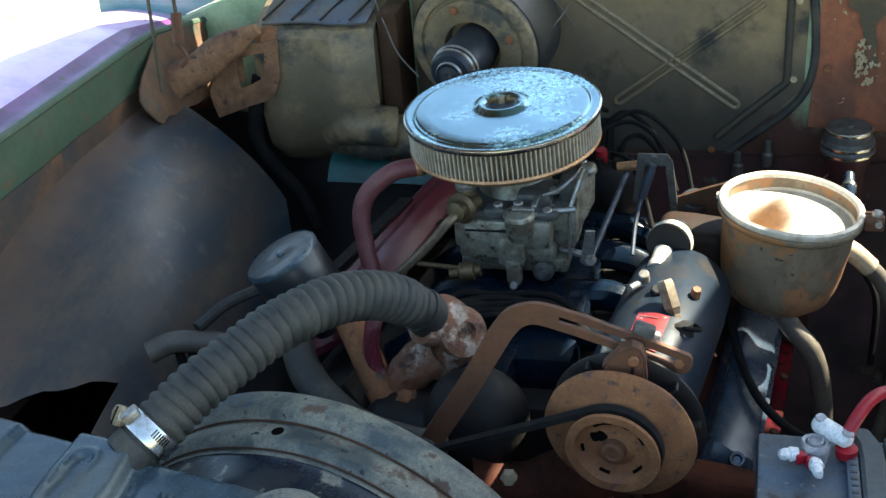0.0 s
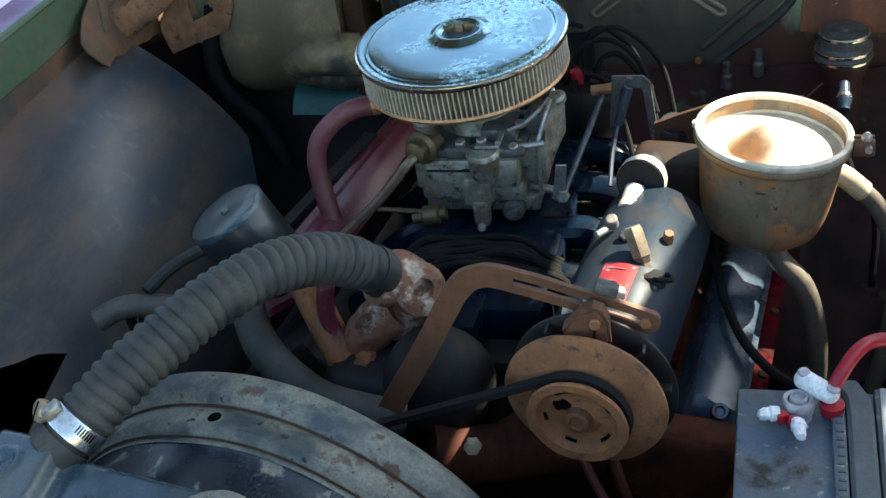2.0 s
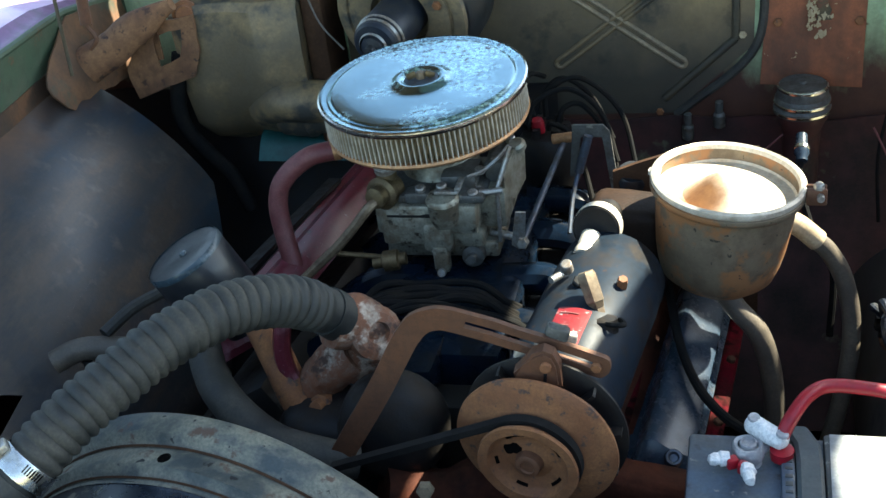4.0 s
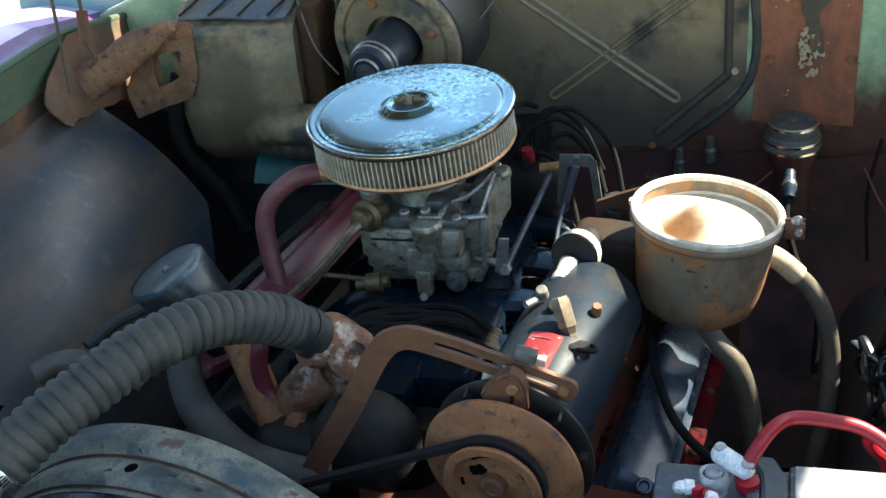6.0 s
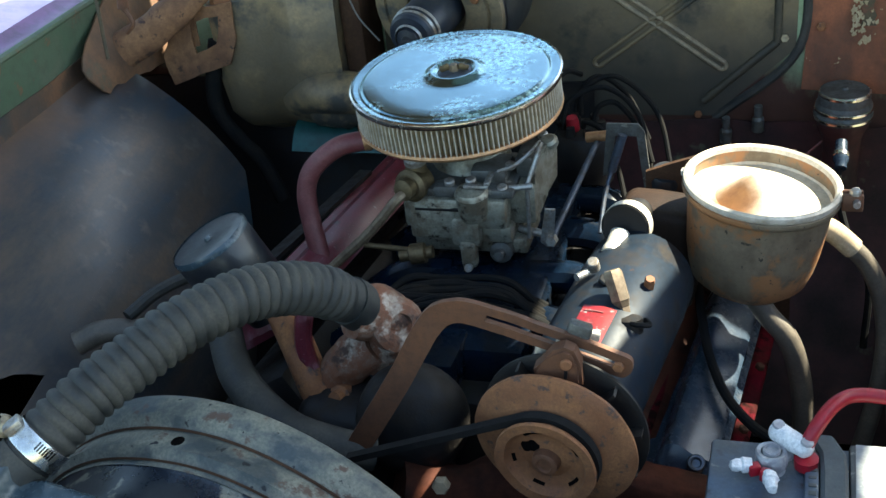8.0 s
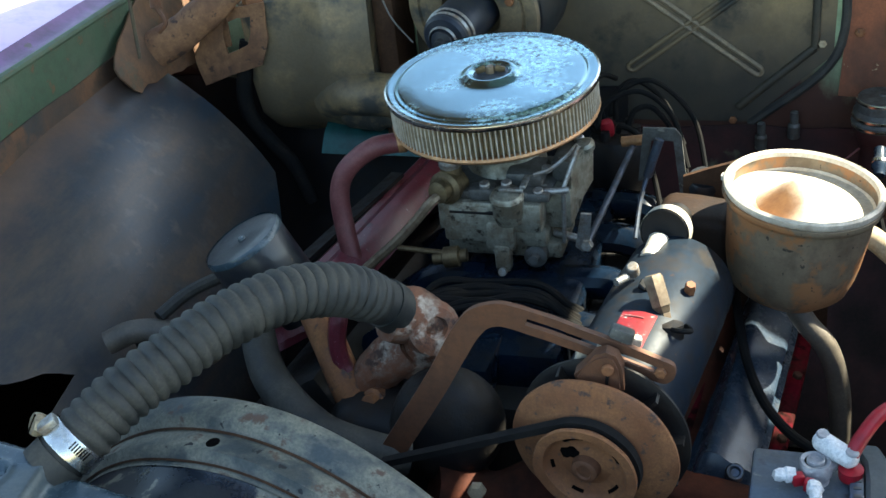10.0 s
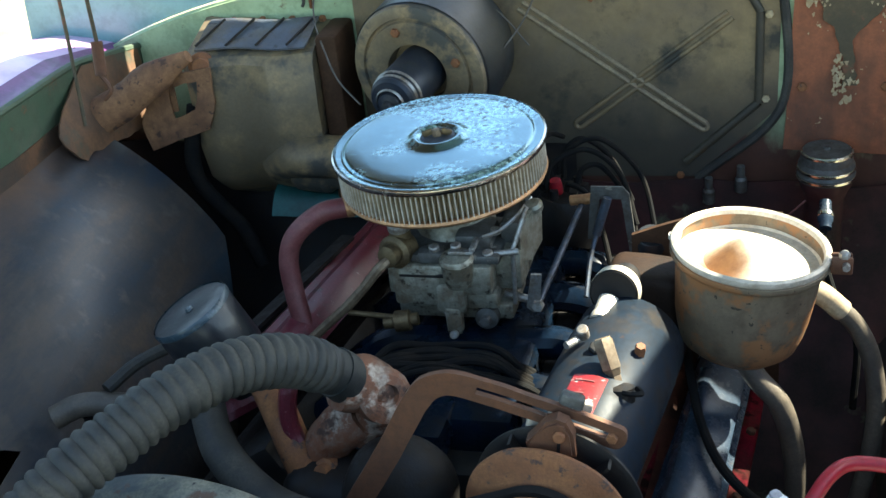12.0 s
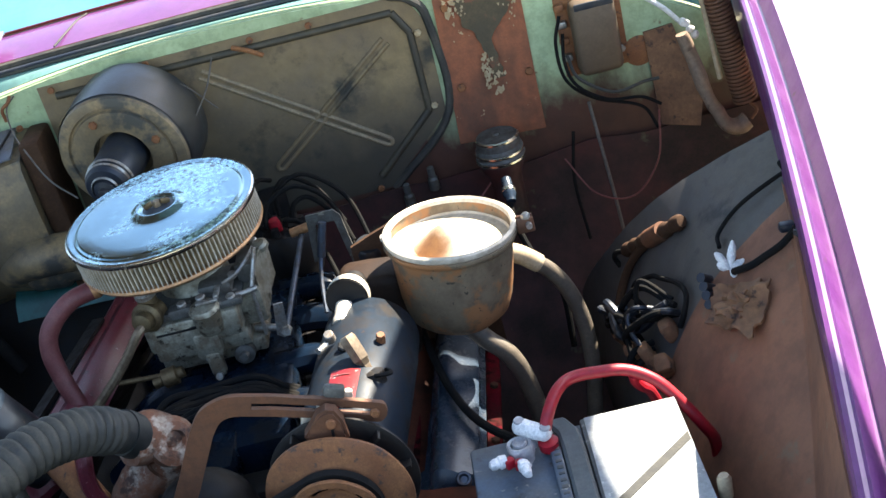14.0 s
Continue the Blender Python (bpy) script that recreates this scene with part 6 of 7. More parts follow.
for x in (0.335, 0.395):
    bm = B()
    rod(bm, (x, 0.012, 0.90), (x, -0.03, 0.90), 0.007)
    part("plate_stud", bm, RUST_DARK, can)
bm = B()
q = frame_of(CA)
sp = CC + Vector((-0.082, 0.01, 0.008))
plate(bm, [sp + Vector((0.006, -0.016, -0.003)), sp + Vector((-0.006, -0.004, -0.001)), sp + Vector((-0.005, 0.003, -0.001)), sp + Vector((0.008, 0.018, -0.003))], (0, 0, 1), 0.005)
part("spout", bm, LIT_PALE, can)
bm = B()
e = CC + Vector((0.094, -0.018, -0.012))
box(bm, e, (0.022, 0.006, 0.020), bevel=0.002)
box(bm, e + Vector((0.0, 0.012, 0.0)), (0.022, 0.005, 0.018), bevel=0.002)
part("clamp_ear", bm, RUST_SMOOTH, can)
bm = B()
rod(bm, e + Vector((0.004, -0.010, 0.002)), e + Vector((0.004, 0.024, 0.002)), 0.004, seg=10)
screw(bm, e + Vector((0.002, 0.0, 0.010)), (0, 0, 1), 0.006, 0.006)
part("clamp_bolt", bm, STEEL, can)

bm = B()
tube(bm, [(0.345, -0.085, 0.838), (0.375, -0.10, 0.795), (0.402, -0.105, 0.762), (0.418, -0.105, 0.705), (0.424, -0.11, 0.63), (0.42, -0.12, 0.52)], 0.0130, 14, 8)
tagged(part("canister_hose", bm, GREY_HOSE), "grey rubber hose hanging below the canister", "hose", "canister hoses")
h2 = thing("canister_hose", (0.48, -0.04, 0.5), "grey rubber hose with a tan collar beside the canister", "hose", "canister hoses")
bm = B()
tube(bm, [(0.455, -0.05, 0.868), (0.482, -0.045, 0.838), (0.502, -0.045, 0.795), (0.512, -0.05, 0.735), (0.508, -0.06, 0.66), (0.49, -0.07, 0.56)], 0.0112, 14, 8)
part("hose", bm, GREY_HOSE, h2)
bm = B()
tube(bm, [(0.425, -0.055, 0.890), (0.445, -0.052, 0.879), (0.468, -0.048, 0.856)], 0.0130, 14, 6)
part("collar", bm, TAN_HOSE, h2, "tan hose collar")
bm = B()
rod(bm, (0.395, -0.058, 0.905), (0.430, -0.055, 0.889), 0.010)
part("nipple", bm, STEEL, h2)

# ---- battery ----
bat = thing("battery", (0.455, -0.48, 0.63), "dusty black battery with a grey strap and white label", "battery")
BX0, BX1, BY0, BY1, BZ = 0.336, 0.570, -0.575, -0.392, 0.845
bm = B()
box(bm, ((BX0 + BX1) / 2, (BY0 + BY1) / 2, BZ - 0.105), (BX1 - BX0, BY1 - BY0, 0.21), bevel=0.004)
part("case", bm, BATTERY, bat)
bm = B()
rows = []
for k in range(9):
    y = lerp(BY0 - 0.002, BY1 + 0.002, k / 8)
    x = 0.448 - 0.012 * max(0.0, (y - (BY1 - 0.035)) / 0.037) ** 2
    rows.append([(x + u, y, BZ + v) for u, v in ((-0.0135, -0.002), (-0.0125, 0.009), (-0.009, 0.0125), (0.008, 0.0125), (0.011, 0.010), (0.0125, -0.002))])
sheet(bm, rows)
for r in (rows[0], rows[-1]):
    bm.faces.new([bm.verts.new(Vector(p)) for p in r])
bmesh.ops.remove_doubles(bm, verts=bm.verts[:], dist=0.0002)
part("cell_strip", bm, BATTERY_GREY, bat, "grey plastic cell strip")
bm = B()
box(bm, (0.428, (BY0 + BY1) / 2, BZ + 0.003), (0.013, BY1 - BY0 - 0.012, 0.010), bevel=0.003)
part("cell_cover", bm, BATTERY, bat)
for i in range(15):
    bm = B()
    box(bm, (0.4285, BY0 + 0.014 + 0.0105 * i, BZ + 0.0084), (0.007, 0.0055 - 0.001 * (i % 3), 0.0014), bevel=0.0005)
    part("embossed_bar", bm, BATTERY_WORN, bat)
bm = B()
box(bm, (0.5145, (BY0 + BY1) / 2, BZ + 0.003), (0.108, BY1 - BY0 - 0.004, 0.010), bevel=0.003)
part("lid_panel", bm, BATTERY_WORN, bat, "speckled grey lid panel")
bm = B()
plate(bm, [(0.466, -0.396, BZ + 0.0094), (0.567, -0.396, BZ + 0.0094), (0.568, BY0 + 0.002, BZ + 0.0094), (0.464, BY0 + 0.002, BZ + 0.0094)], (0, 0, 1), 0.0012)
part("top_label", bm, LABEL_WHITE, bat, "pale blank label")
# Dark strip stands in for a shadow falling across the label.
bm = B()
plate(bm, [(0.5665, -0.459, BZ + 0.0105), (0.5665, -0.472, BZ + 0.0105), (0.482, -0.545, BZ + 0.0105), (0.476, -0.537, BZ + 0.0105)], (0, 0, 1), 0.0010)
part("label_shadow", bm, RUBBER, bat, "dark strip put on the label for a shadow")
post = Vector((0.392, -0.430, BZ))
bm = B()
lathe(bm, post, (0, 0, 1), [(0.013, 0), (0.012, 0.004), (0.009, 0.006), (0.008, 0.024), (0.0065, 0.025), (0.006, 0.022), (0, 0.022)], 24)
part("terminal_post", bm, LEAD, bat, "grey lead post")
cl = thing("battery_clamp", (0.40, -0.44, BZ), "corroded battery clamp with white crust on a red cable", "battery clamp")
bm = B()
lathe(bm, post, (0, 0, 1), [(0.0095, 0.006), (0.0135, 0.006), (0.0145, 0.009), (0.0145, 0.019), (0.013, 0.022), (0.0095, 0.021)], 24)
box(bm, post + Vector((0.006, 0.006, 0.012)), (0.022, 0.018, 0.010), rot=Matrix.Rotation(0.7, 3, "Z"), bevel=0.003)
dent(bm, 0.0012, 90)
part("ring", bm, LEAD, cl)
for c, way, ln in ((Vector((0.3655, -0.446, 0.860)), Vector((-0.9, -0.25, 0.05)), 0.019), (Vector((0.3925, -0.465, 0.860)), Vector((0.15, -1, -0.05)), 0.021)):
    bm = B()
    lathe(bm, c, way, [(0, -ln * 0.55), (0.0066, -ln * 0.5), (0.0074, -ln * 0.1), (0.0056, 0.0), (0.0062, ln * 0.2), (0.0046, ln * 0.45), (0, ln * 0.55)], 12)
    dent(bm, 0.0014, 130)
    part("crusted_end", bm, CRUST, cl, "white corroded clamp end")
bm = B()
box(bm, (0.3775, -0.447, 0.858), (0.011, 0.010, 0.011), rot=Matrix.Rotation(0.4, 3, "Z"), bevel=0.002)
box(bm, (0.3875, -0.4535, 0.858), (0.009, 0.010, 0.011), rot=Matrix.Rotation(-0.2, 3, "Z"), bevel=0.002)
part("jaw", bm, RED_CABLE, cl, "red jaw")
bm = B()
a, b = Vector((0.396, -0.408, 0.872)), Vector((0.4215, -0.426, 0.869))
tube(bm, [a - (b - a) * 0.22, a - (b - a) * 0.14, a, a.lerp(b, 0.5), b, b + (b - a) * 0.14, b + (b - a) * 0.2], 0.0095, 16, 5, radius=lambda s: max(0.002, 0.0098 * math.sqrt(max(0.02, 1 - (abs(s - 0.0222) / 0.0225) ** 6))))
dent(bm, 0.0012, 90)
lug2 = part("cable_lug", bm, CRUST, cl, "white corroded cable lug")
for p in (a, b):
    bm = B()
    lathe(bm, p + Vector((0.001, -0.001, 0.0092)), (0.1, -0.2, 1), [(0, 0.0012), (0.0052, 0.0010), (0.0062, -0.001)], 12)
    part("flat", bm, LEAD, lug2, "grey lead flat")
bm = B()
lathe(bm, b + Vector((0.001, -0.002, -0.019)), (0, 0, 1), [(0.0, 0), (0.0105, 0), (0.0112, 0.010), (0, 0.012)], 14)
part("lug_base", bm, RED_CABLE, cl, "red lug base")
bm = B()
tube(bm, [(0.422, -0.424, 0.872), (0.430, -0.413, 0.885), (0.4445, -0.392, 0.895), (0.463, -0.375, 0.895), (0.495, -0.370, 0.891), (0.526, -0.370, 0.884), (0.553, -0.378, 0.868), (0.572, -0.390, 0.846), (0.592, -0.404, 0.815), (0.604, -0.395, 0.78), (0.606, -0.38, 0.72)], 0.0068, 12, 8)
tagged(part("battery_cable", bm, RED_CABLE), "thick glossy red battery cable arching off the clamp", "cable", "battery cables")
bm = B()
tube(bm, [(0.531, -0.372, 0.878), (0.532, -0.366, 0.866), (0.538, -0.360, 0.852), (0.549, -0.355, 0.836), (0.560, -0.350, 0.79), (0.565, -0.35, 0.72)], 0.0060, 10, 8)
tagged(part("battery_cable", bm, RED_CABLE), "second red cable behind the battery", "cable", "battery cables")
bm = B()
lathe(bm, (0.580, -0.552, 0.60), (0, 0, 1), [(0, 0), (0.006, 0), (0.006, 0.238), (0.0075, 0.242), (0.0075, 0.262), (0.005, 0.267), (0, 0.267)], 12)
tagged(part("hold_down_rod", bm, TAN_HOSE), "tan capped battery hold-down rod", "rod", "hold-down rods")
bm = B()
lathe(bm, (0.300, -0.575, 0.58), (0, 0, 1), [(0, 0), (0.006, 0), (0.006, 0.238), (0.0075, 0.242), (0.0075, 0.262), (0.005, 0.267), (0, 0.267)], 12)
tagged(part("hold_down_rod", bm, TAN_HOSE), "tan capped battery hold-down rod", "rod", "hold-down rods")
bm = B()
box(bm, (0.456, -0.48, 0.63), (0.28, 0.22, 0.012), bevel=0.004)
tagged(part("battery_tray", bm, RUST), "flat rusty battery tray under the battery", "tray")
bm = B()
tube(bm, [(0.285, 0.03, 0.815), (0.290, -0.03, 0.812), (0.302, -0.11, 0.802), (0.318, -0.18, 0.785), (0.345, -0.24, 0.77), (0.39, -0.29, 0.765), (0.46, -0.32, 0.765)], 0.0055, 10, 8)
tagged(part("plug_lead", bm, WIRE), "black lead lying over the valve cover", "wire", "spark plug leads")

# ---- radiator, shroud and upper hose ----
rad = thing("radiator", (-0.1, -0.70, 0.5), "black dusty radiator top tank with a raised end", "radiator")
RU = Vector((math.cos(radians(12)), -math.sin(radians(12)), 0))
RV = Vector((math.sin(radians(12)), math.cos(radians(12)), 0))
RO = Vector((-0.222, -0.640, 0.0))


def on_rad(u, v, z):
    return RO + RU * u + RV * v + Vector((0, 0, z))


def capsule(u, v, a, b):
    """Distance from (u, v) to the segment from a to b on the tank top."""
    ab = Vector(b) - Vector(a)
    s = min(1.0, max(0.0, (Vector((u, v)) - Vector(a)).dot(ab) / ab.length_squared))
    return (Vector((u, v)) - Vector(a) - ab * s).length


def tank_top(u, v):
    """Height of the tank's top: a raised saddle with a pressed slot, a shallow trough beside it and a small boss."""
    right = -0.014 + 0.016 * smoothstep(-v / 0.075)
    left = -0.086 - 0.20 * v
    saddle = smoothstep((right - u) / 0.0075 + 0.5) * smoothstep((u - left) / 0.013 + 0.5)
    z = 0.941 + 0.0175 * saddle - 0.0025 * math.exp(-((u - right - 0.011) / 0.008) ** 2)
    z += 0.008 * smoothstep((-0.150 - 0.1 * v - u) / 0.012)
    d = capsule(u, v, (-0.050, -0.036), (-0.042, -0.112))
    z += 0.0022 * math.exp(-((d - 0.0125) / 0.0025) ** 2) - 0.0052 * smoothstep((0.0115 - d) / 0.006)
    d = capsule(u, v, (0.050, -0.092), (0.053, -0.112))
    z += 0.0075 * smoothstep((0.0105 - d) / 0.005) - 0.0030 * smoothstep((0.0048 - d) / 0.003)
    return z - 0.010 * smoothstep((u - 0.16) / 0.14)


bm = B()
us = np.concatenate((np.arange(-0.22, 0.085, 0.0028), np.arange(0.085, 0.41, 0.012)))
vs = [(0.0045, -0.30), (0.0045, -0.024), (0.0035, -0.011), (0.0005, -0.004), (-0.003, -0.0012)] + [(v, 0.0) for v in np.arange(-0.006, -0.0925, -0.0028)]
vs += [(-0.0955, -0.0006), (-0.0995, -0.0028), (-0.1030, -0.0066), (-0.1055, -0.0120), (-0.1066, -0.0180), (-0.1068, -0.036)]
sheet(bm, [[on_rad(u, v, tank_top(u, v) + dz) for u in us] for v, dz in vs])
for v in bm.verts:
    v.co.z += 0.0016 * noise.noise(v.co * 16) + 0.0006 * noise.noise(v.co * 60)
part("top_tank", bm, RAD, rad, sharp=70)
bm = B()
sheet(bm, [[on_rad(u, v, 0.941 + 0.35 * (tank_top(u, -0.106) - 0.941) - dz) for u in us] for v, dz in ((-0.1050, 0.019), (-0.1085, 0.0182), (-0.1125, 0.0195), (-0.1135, 0.024), (-0.1125, 0.10), (-0.113, 0.30))])
dent(bm, 0.0014, 30)
part("header_seam", bm, TANK_SEAM, rad, "soldered front seam, its bright reflection put into a pale colour")
bm = B()
sheet(bm, [[on_rad(u, v, 0.905 + 0.5 * (tank_top(u, -0.106) - 0.941) + dz) for u in np.linspace(-0.22, 0.42, 60)] for v, dz in ((-0.113, 0.001), (-0.128, 0.002), (-0.146, -0.004), (-0.152, -0.012), (-0.154, -0.03))], 0.003)
dent(bm, 0.0016, 26)
part("front_flange", bm, CAP, rad, "dusty pale front flange")
for u, v, r in ((0.005, -0.097, 0.0055), (-0.070, -0.100, 0.006)):
    bm = B()
    sheet(bm, [[on_rad(u + r * a, v + r * b * 1.3, tank_top(u + r * a, v + r * b * 1.3) + 0.0006 - (0.0028 * max(0.0, (-0.0955 - v - r * b * 1.3) / 0.004)) ** 1.0) for a in np.linspace(-0.35, 0.35, 5)] for b in np.linspace(-0.2, 2.4, 9)])
    dent(bm, 0.0008, 90)
    part("rust_scab", bm, RUST_BRIGHT, rad, "orange rust scab at the saddle's foot")
for r in range(3):
    for k in range(13):
        if (k * 5 + r * 3) % 7 == 0:
            continue
        bm = B()
        w = 0.0048 - 0.0010 * ((k * 2 + r) % 3)
        c = on_rad(0.030 + 0.0068 * k + 0.006 * r, -0.040 - 0.0150 * r, 0.9415 + 0.0016)
        box(bm, c, (w, 0.0065, 0.0016), rot=Matrix.Rotation(radians(-12), 3, "Z"), bevel=0.0008)
        part("embossed_bar", bm, RAD, rad)
bm = B()
lathe(bm, (-0.056, -0.733, 0.935), (0, 0, 1), [(0.03, -0.02), (0.026, 0.0), (0.026, 0.02), (0.036, 0.024), (0.036, 0.03), (0, 0.03)], 32)
part("filler_neck", bm, RUST_SMOOTH, rad, "rusty filler neck")
RC = Vector((-0.056, -0.733, 0.960))
def ear_wave(a):
    return 1.0 + 0.36 * max(0, math.cos(a - 0.05)) ** 22 + 0.36 * max(0, math.cos(a - math.pi - 0.05)) ** 22


bm = B()
lathe(bm, RC, (0, 0, 1), [(0.036, 0.011), (0.035, 0.0145), (0.0325, 0.0158), (0.021, 0.0172), (0.0185, 0.0195), (0.0165, 0.0205), (0.0145, 0.0195), (0.012, 0.0175), (0.0, 0.0165)], 56)
dent(bm, 0.0006, 60)
rc = part("cap", bm, CAP, rad, "dull alloy radiator cap with two ears")
bm = B()
lathe(bm, RC, (0, 0, 1), [(0.034, -0.002), (0.0375, 0.0), (0.0395, 0.004), (0.0395, 0.009), (0.0375, 0.0118), (0.034, 0.0124), (0.022, 0.0124)], 96, wave=ear_wave)
part("skirt", bm, TANK_SEAM, rc, "eared skirt of the cap, its sunlit cream put into colour")
bm = B()
for k in range(20):
    a = 2 * math.pi * k / 20
    if k % 10 in (4, 5):
        continue
    box(bm, RC + Vector((0.0275 * math.cos(a), 0.0275 * math.sin(a), 0.0165)), (0.0045, 0.0028 + 0.001 * (k % 2), 0.0016), rot=Matrix.Rotation(a, 3, "Z"))
part("embossing", bm, CAP, rc, "raised unreadable lettering ring")
bm = B()
tube(bm, [(-0.032, -0.727, 0.950), (0.016, -0.731, 0.948), (0.063, -0.734, 0.947), (0.101, -0.736, 0.946), (0.160, -0.738, 0.944), (0.22, -0.742, 0.935), (0.26, -0.75, 0.90)], 0.0056, 10, 8)
tagged(part("overflow_tube", bm, LIT_PALE), "bright metal overflow tube from the radiator neck", "tube")

shroud = thing("fan_shroud", (-0.12, -0.57, 0.45), "weathered grey-black fan shroud with worn paint", "fan shroud")
SC = Vector((-0.0925, -0.527, 0.665))
SF = Vector((-0.19, -0.98, 0)).normalized()
bm = B()
RX = Vector((-SF.y, SF.x, 0))


def ring_rows(prof, a0, a1, n):
    """Rows of an arc about the shroud's axis from (radius, distance ahead)."""
    return [[SC + SF * h + RX * (r * math.cos(radians(lerp(a0, a1, i / n)))) + Vector((0, 0, r * math.sin(radians(lerp(a0, a1, i / n))))) for i in range(n + 1)] for r, h in prof]


sheet(bm, ring_rows([(0.262, -0.004), (0.279, -0.002), (0.2815, 0.001), (0.281, 0.008), (0.277, 0.024), (0.268, 0.029), (0.2665, 0.033), (0.2685, 0.038), (0.2685, 0.058), (0.260, 0.063), (0.2575, 0.068), (0.2572, 0.071)], -15, 195, 110))
dent(bm, 0.0022, 9)
part("ring", bm, SHROUD, shroud, sharp=60)
bm = B()
sheet(bm, ring_rows([(0.2570, 0.070), (0.2545, 0.074), (0.2535, 0.088), (0.2500, 0.100), (0.2505, 0.108), (0.2440, 0.128)], 0, 180, 90))
dent(bm, 0.002, 14)
part("front_skirt", bm, FLAKED, shroud, "glossy black skirt with pale flaked patches")
# Dark strips put the shade and rust of each step into colour.
for r0, h0, h1 in ((0.2692, 0.0295, 0.0330), (0.2612, 0.0640, 0.0670)):
    bm = B()
    sheet(bm, ring_rows([(r0 - 0.0015, h0), (r0, (h0 + h1) / 2), (r0 - 0.0015, h1)], 0, 180, 90))
    dent(bm, 0.0022, 9)
    part("crease", bm, RUST_DARK, shroud, "dark strip drawn for the shade and rust of a step")
for a in (94.5,):
    bm = B()
    rd = RX * math.cos(radians(a)) + Vector((0, 0, math.sin(radians(a))))
    lathe(bm, SC + SF * 0.048 + rd * 0.2690, rd, [(0, 0.0006), (0.0060, 0.0007), (0.0072, 0.0002)], 16)
    part("rivet_hole", bm, SHADE_BLACK, shroud, "black disc drawn for the dark inside of a rivet hole")

hose = thing("radiator_hose", (-0.15, -0.42, 0.90), "dusty black corrugated radiator hose arched to the engine", "hose")
bm = B()
pitch = 0.0120
path = [(-0.252, -0.637, 0.938), (-0.231, -0.612, 0.955), (-0.202, -0.571, 0.977), (-0.173, -0.530, 0.990), (-0.142, -0.485, 1.001), (-0.102, -0.427, 0.999), (-0.066, -0.376, 0.976), (-0.040, -0.338, 0.940), (-0.030, -0.322, 0.918)]
C = spline(path, 40)
tot = sum((b - a).length for a, b in zip(C, C[1:]))
tube(bm, path, 0.028, 26, 40, radius=lambda s: 0.0243 + (0.0033 * abs(math.cos(math.pi * s / pitch)) ** 0.8 * smoothstep((s - 0.02) / 0.02) * smoothstep((tot - 0.03 - s) / 0.02)))
part("corrugated_hose", bm, RUBBER, hose, sharp=60)
for i0, i1, r in ((0, 22, 0.0262), (len(C) - 36, len(C) - 4, 0.0262)):
    bm = B()
    tube(bm, C[i0:i1], r, 26, 1, smooth_path=False)
    part("hose_cuff", bm, RUBBER, hose, "smooth end of the hose")
hc = thing("hose_clamp", (-0.222, -0.60, 0.93), "bright steel worm-drive hose clamp", "hose clamp")
d = (Vector(path[1]) - Vector(path[0])).normalized()
c = Vector((-0.2335, -0.615, 0.953))
bm = B()
lathe(bm, c, d, [(0.0265, -0.0095), (0.0283, -0.010), (0.0288, -0.0085), (0.0284, 0.0), (0.0288, 0.0085), (0.0283, 0.010), (0.0265, 0.0095)], 44)
part("band", bm, BRIGHT, hc)
cx_ = d.cross(Vector((0, 0, 1))).normalized()
cy_ = cx_.cross(d)


def on_band(deg, r, ahead=0.0):
    return c + (cx_ * math.cos(radians(deg)) + cy_ * math.sin(radians(deg))) * r + d * ahead


bm = B()
box(bm, on_band(98, 0.0315), (0.013, 0.018, 0.008), rot=frame_of(on_band(98, 1.0) - c), bevel=0.002)
part("housing", bm, STEEL, hc)
wd = Vector((-0.62, -0.55, 0.52)).normalized()
head = c + Vector((-0.026, -0.003, 0.021))
bm = B()
lathe(bm, head, wd, [(0, -0.020), (0.0060, -0.020), (0.0060, -0.005), (0.0098, -0.004), (0.0106, 0.000), (0.0104, 0.004), (0.0088, 0.0062), (0, 0.0066)], 24, wave=lambda a: 1 + 0.05 * math.cos(8 * a))
ws = part("worm_screw", bm, BRASS_PALE, hc, "pale tarnished slotted clamp screw")
bm = B()
box(bm, head + wd * 0.0064, (0.0026, 0.019, 0.0012), rot=frame_of(wd), bevel=0.0003)
part("screw_slot", bm, SHADE_BLACK, ws)
for k in range(7):
    bm = B()
    a = 2 + 5.5 * k
    out = (on_band(a, 1.0) - c).normalized()
    rot = Matrix((d.cross(out), d, out)).transposed()
    box(bm, on_band(a, 0.0286, 0.0035), (0.0012, 0.0085, 0.0012), rot=rot)
    part("band_slot", bm, SHADE_BLACK, hc, "black bar drawn for a shaded slot in the band")

# ---- distributor, leads and linkage ----
dist = thing("distributor", (0.11, 0.2, 0.82), "black distributor cap with leads behind the air cleaner", "distributor")
bm = B()
lathe(bm, (0.115, 0.205, 0.80), (0, 0, 1), [(0, 0), (0.04, 0), (0.045, 0.02), (0.045, 0.06), (0.036, 0.075), (0, 0.08)], 28)
part("cap", bm, OILY, dist)
bm = B()
lathe(bm, (0.104, 0.197, 0.875), (-0.1, -0.1, 1), [(0, 0.024), (0.008, 0.023), (0.0095, 0.015), (0.0085, 0.0), (0, 0)], 16)
part("boot", bm, RED_CABLE, dist, "red rubber plug boot")
for k in range(6):
    a = 2 * math.pi * k / 6
    bm = B()
    lathe(bm, (0.115 + 0.026 * math.cos(a), 0.205 + 0.026 * math.sin(a), 0.868), (0, 0, 1), [(0.0, 0.02), (0.006, 0.02), (0.008, 0)], 12)
    part("tower", bm, OILY, dist)
random.seed(4)
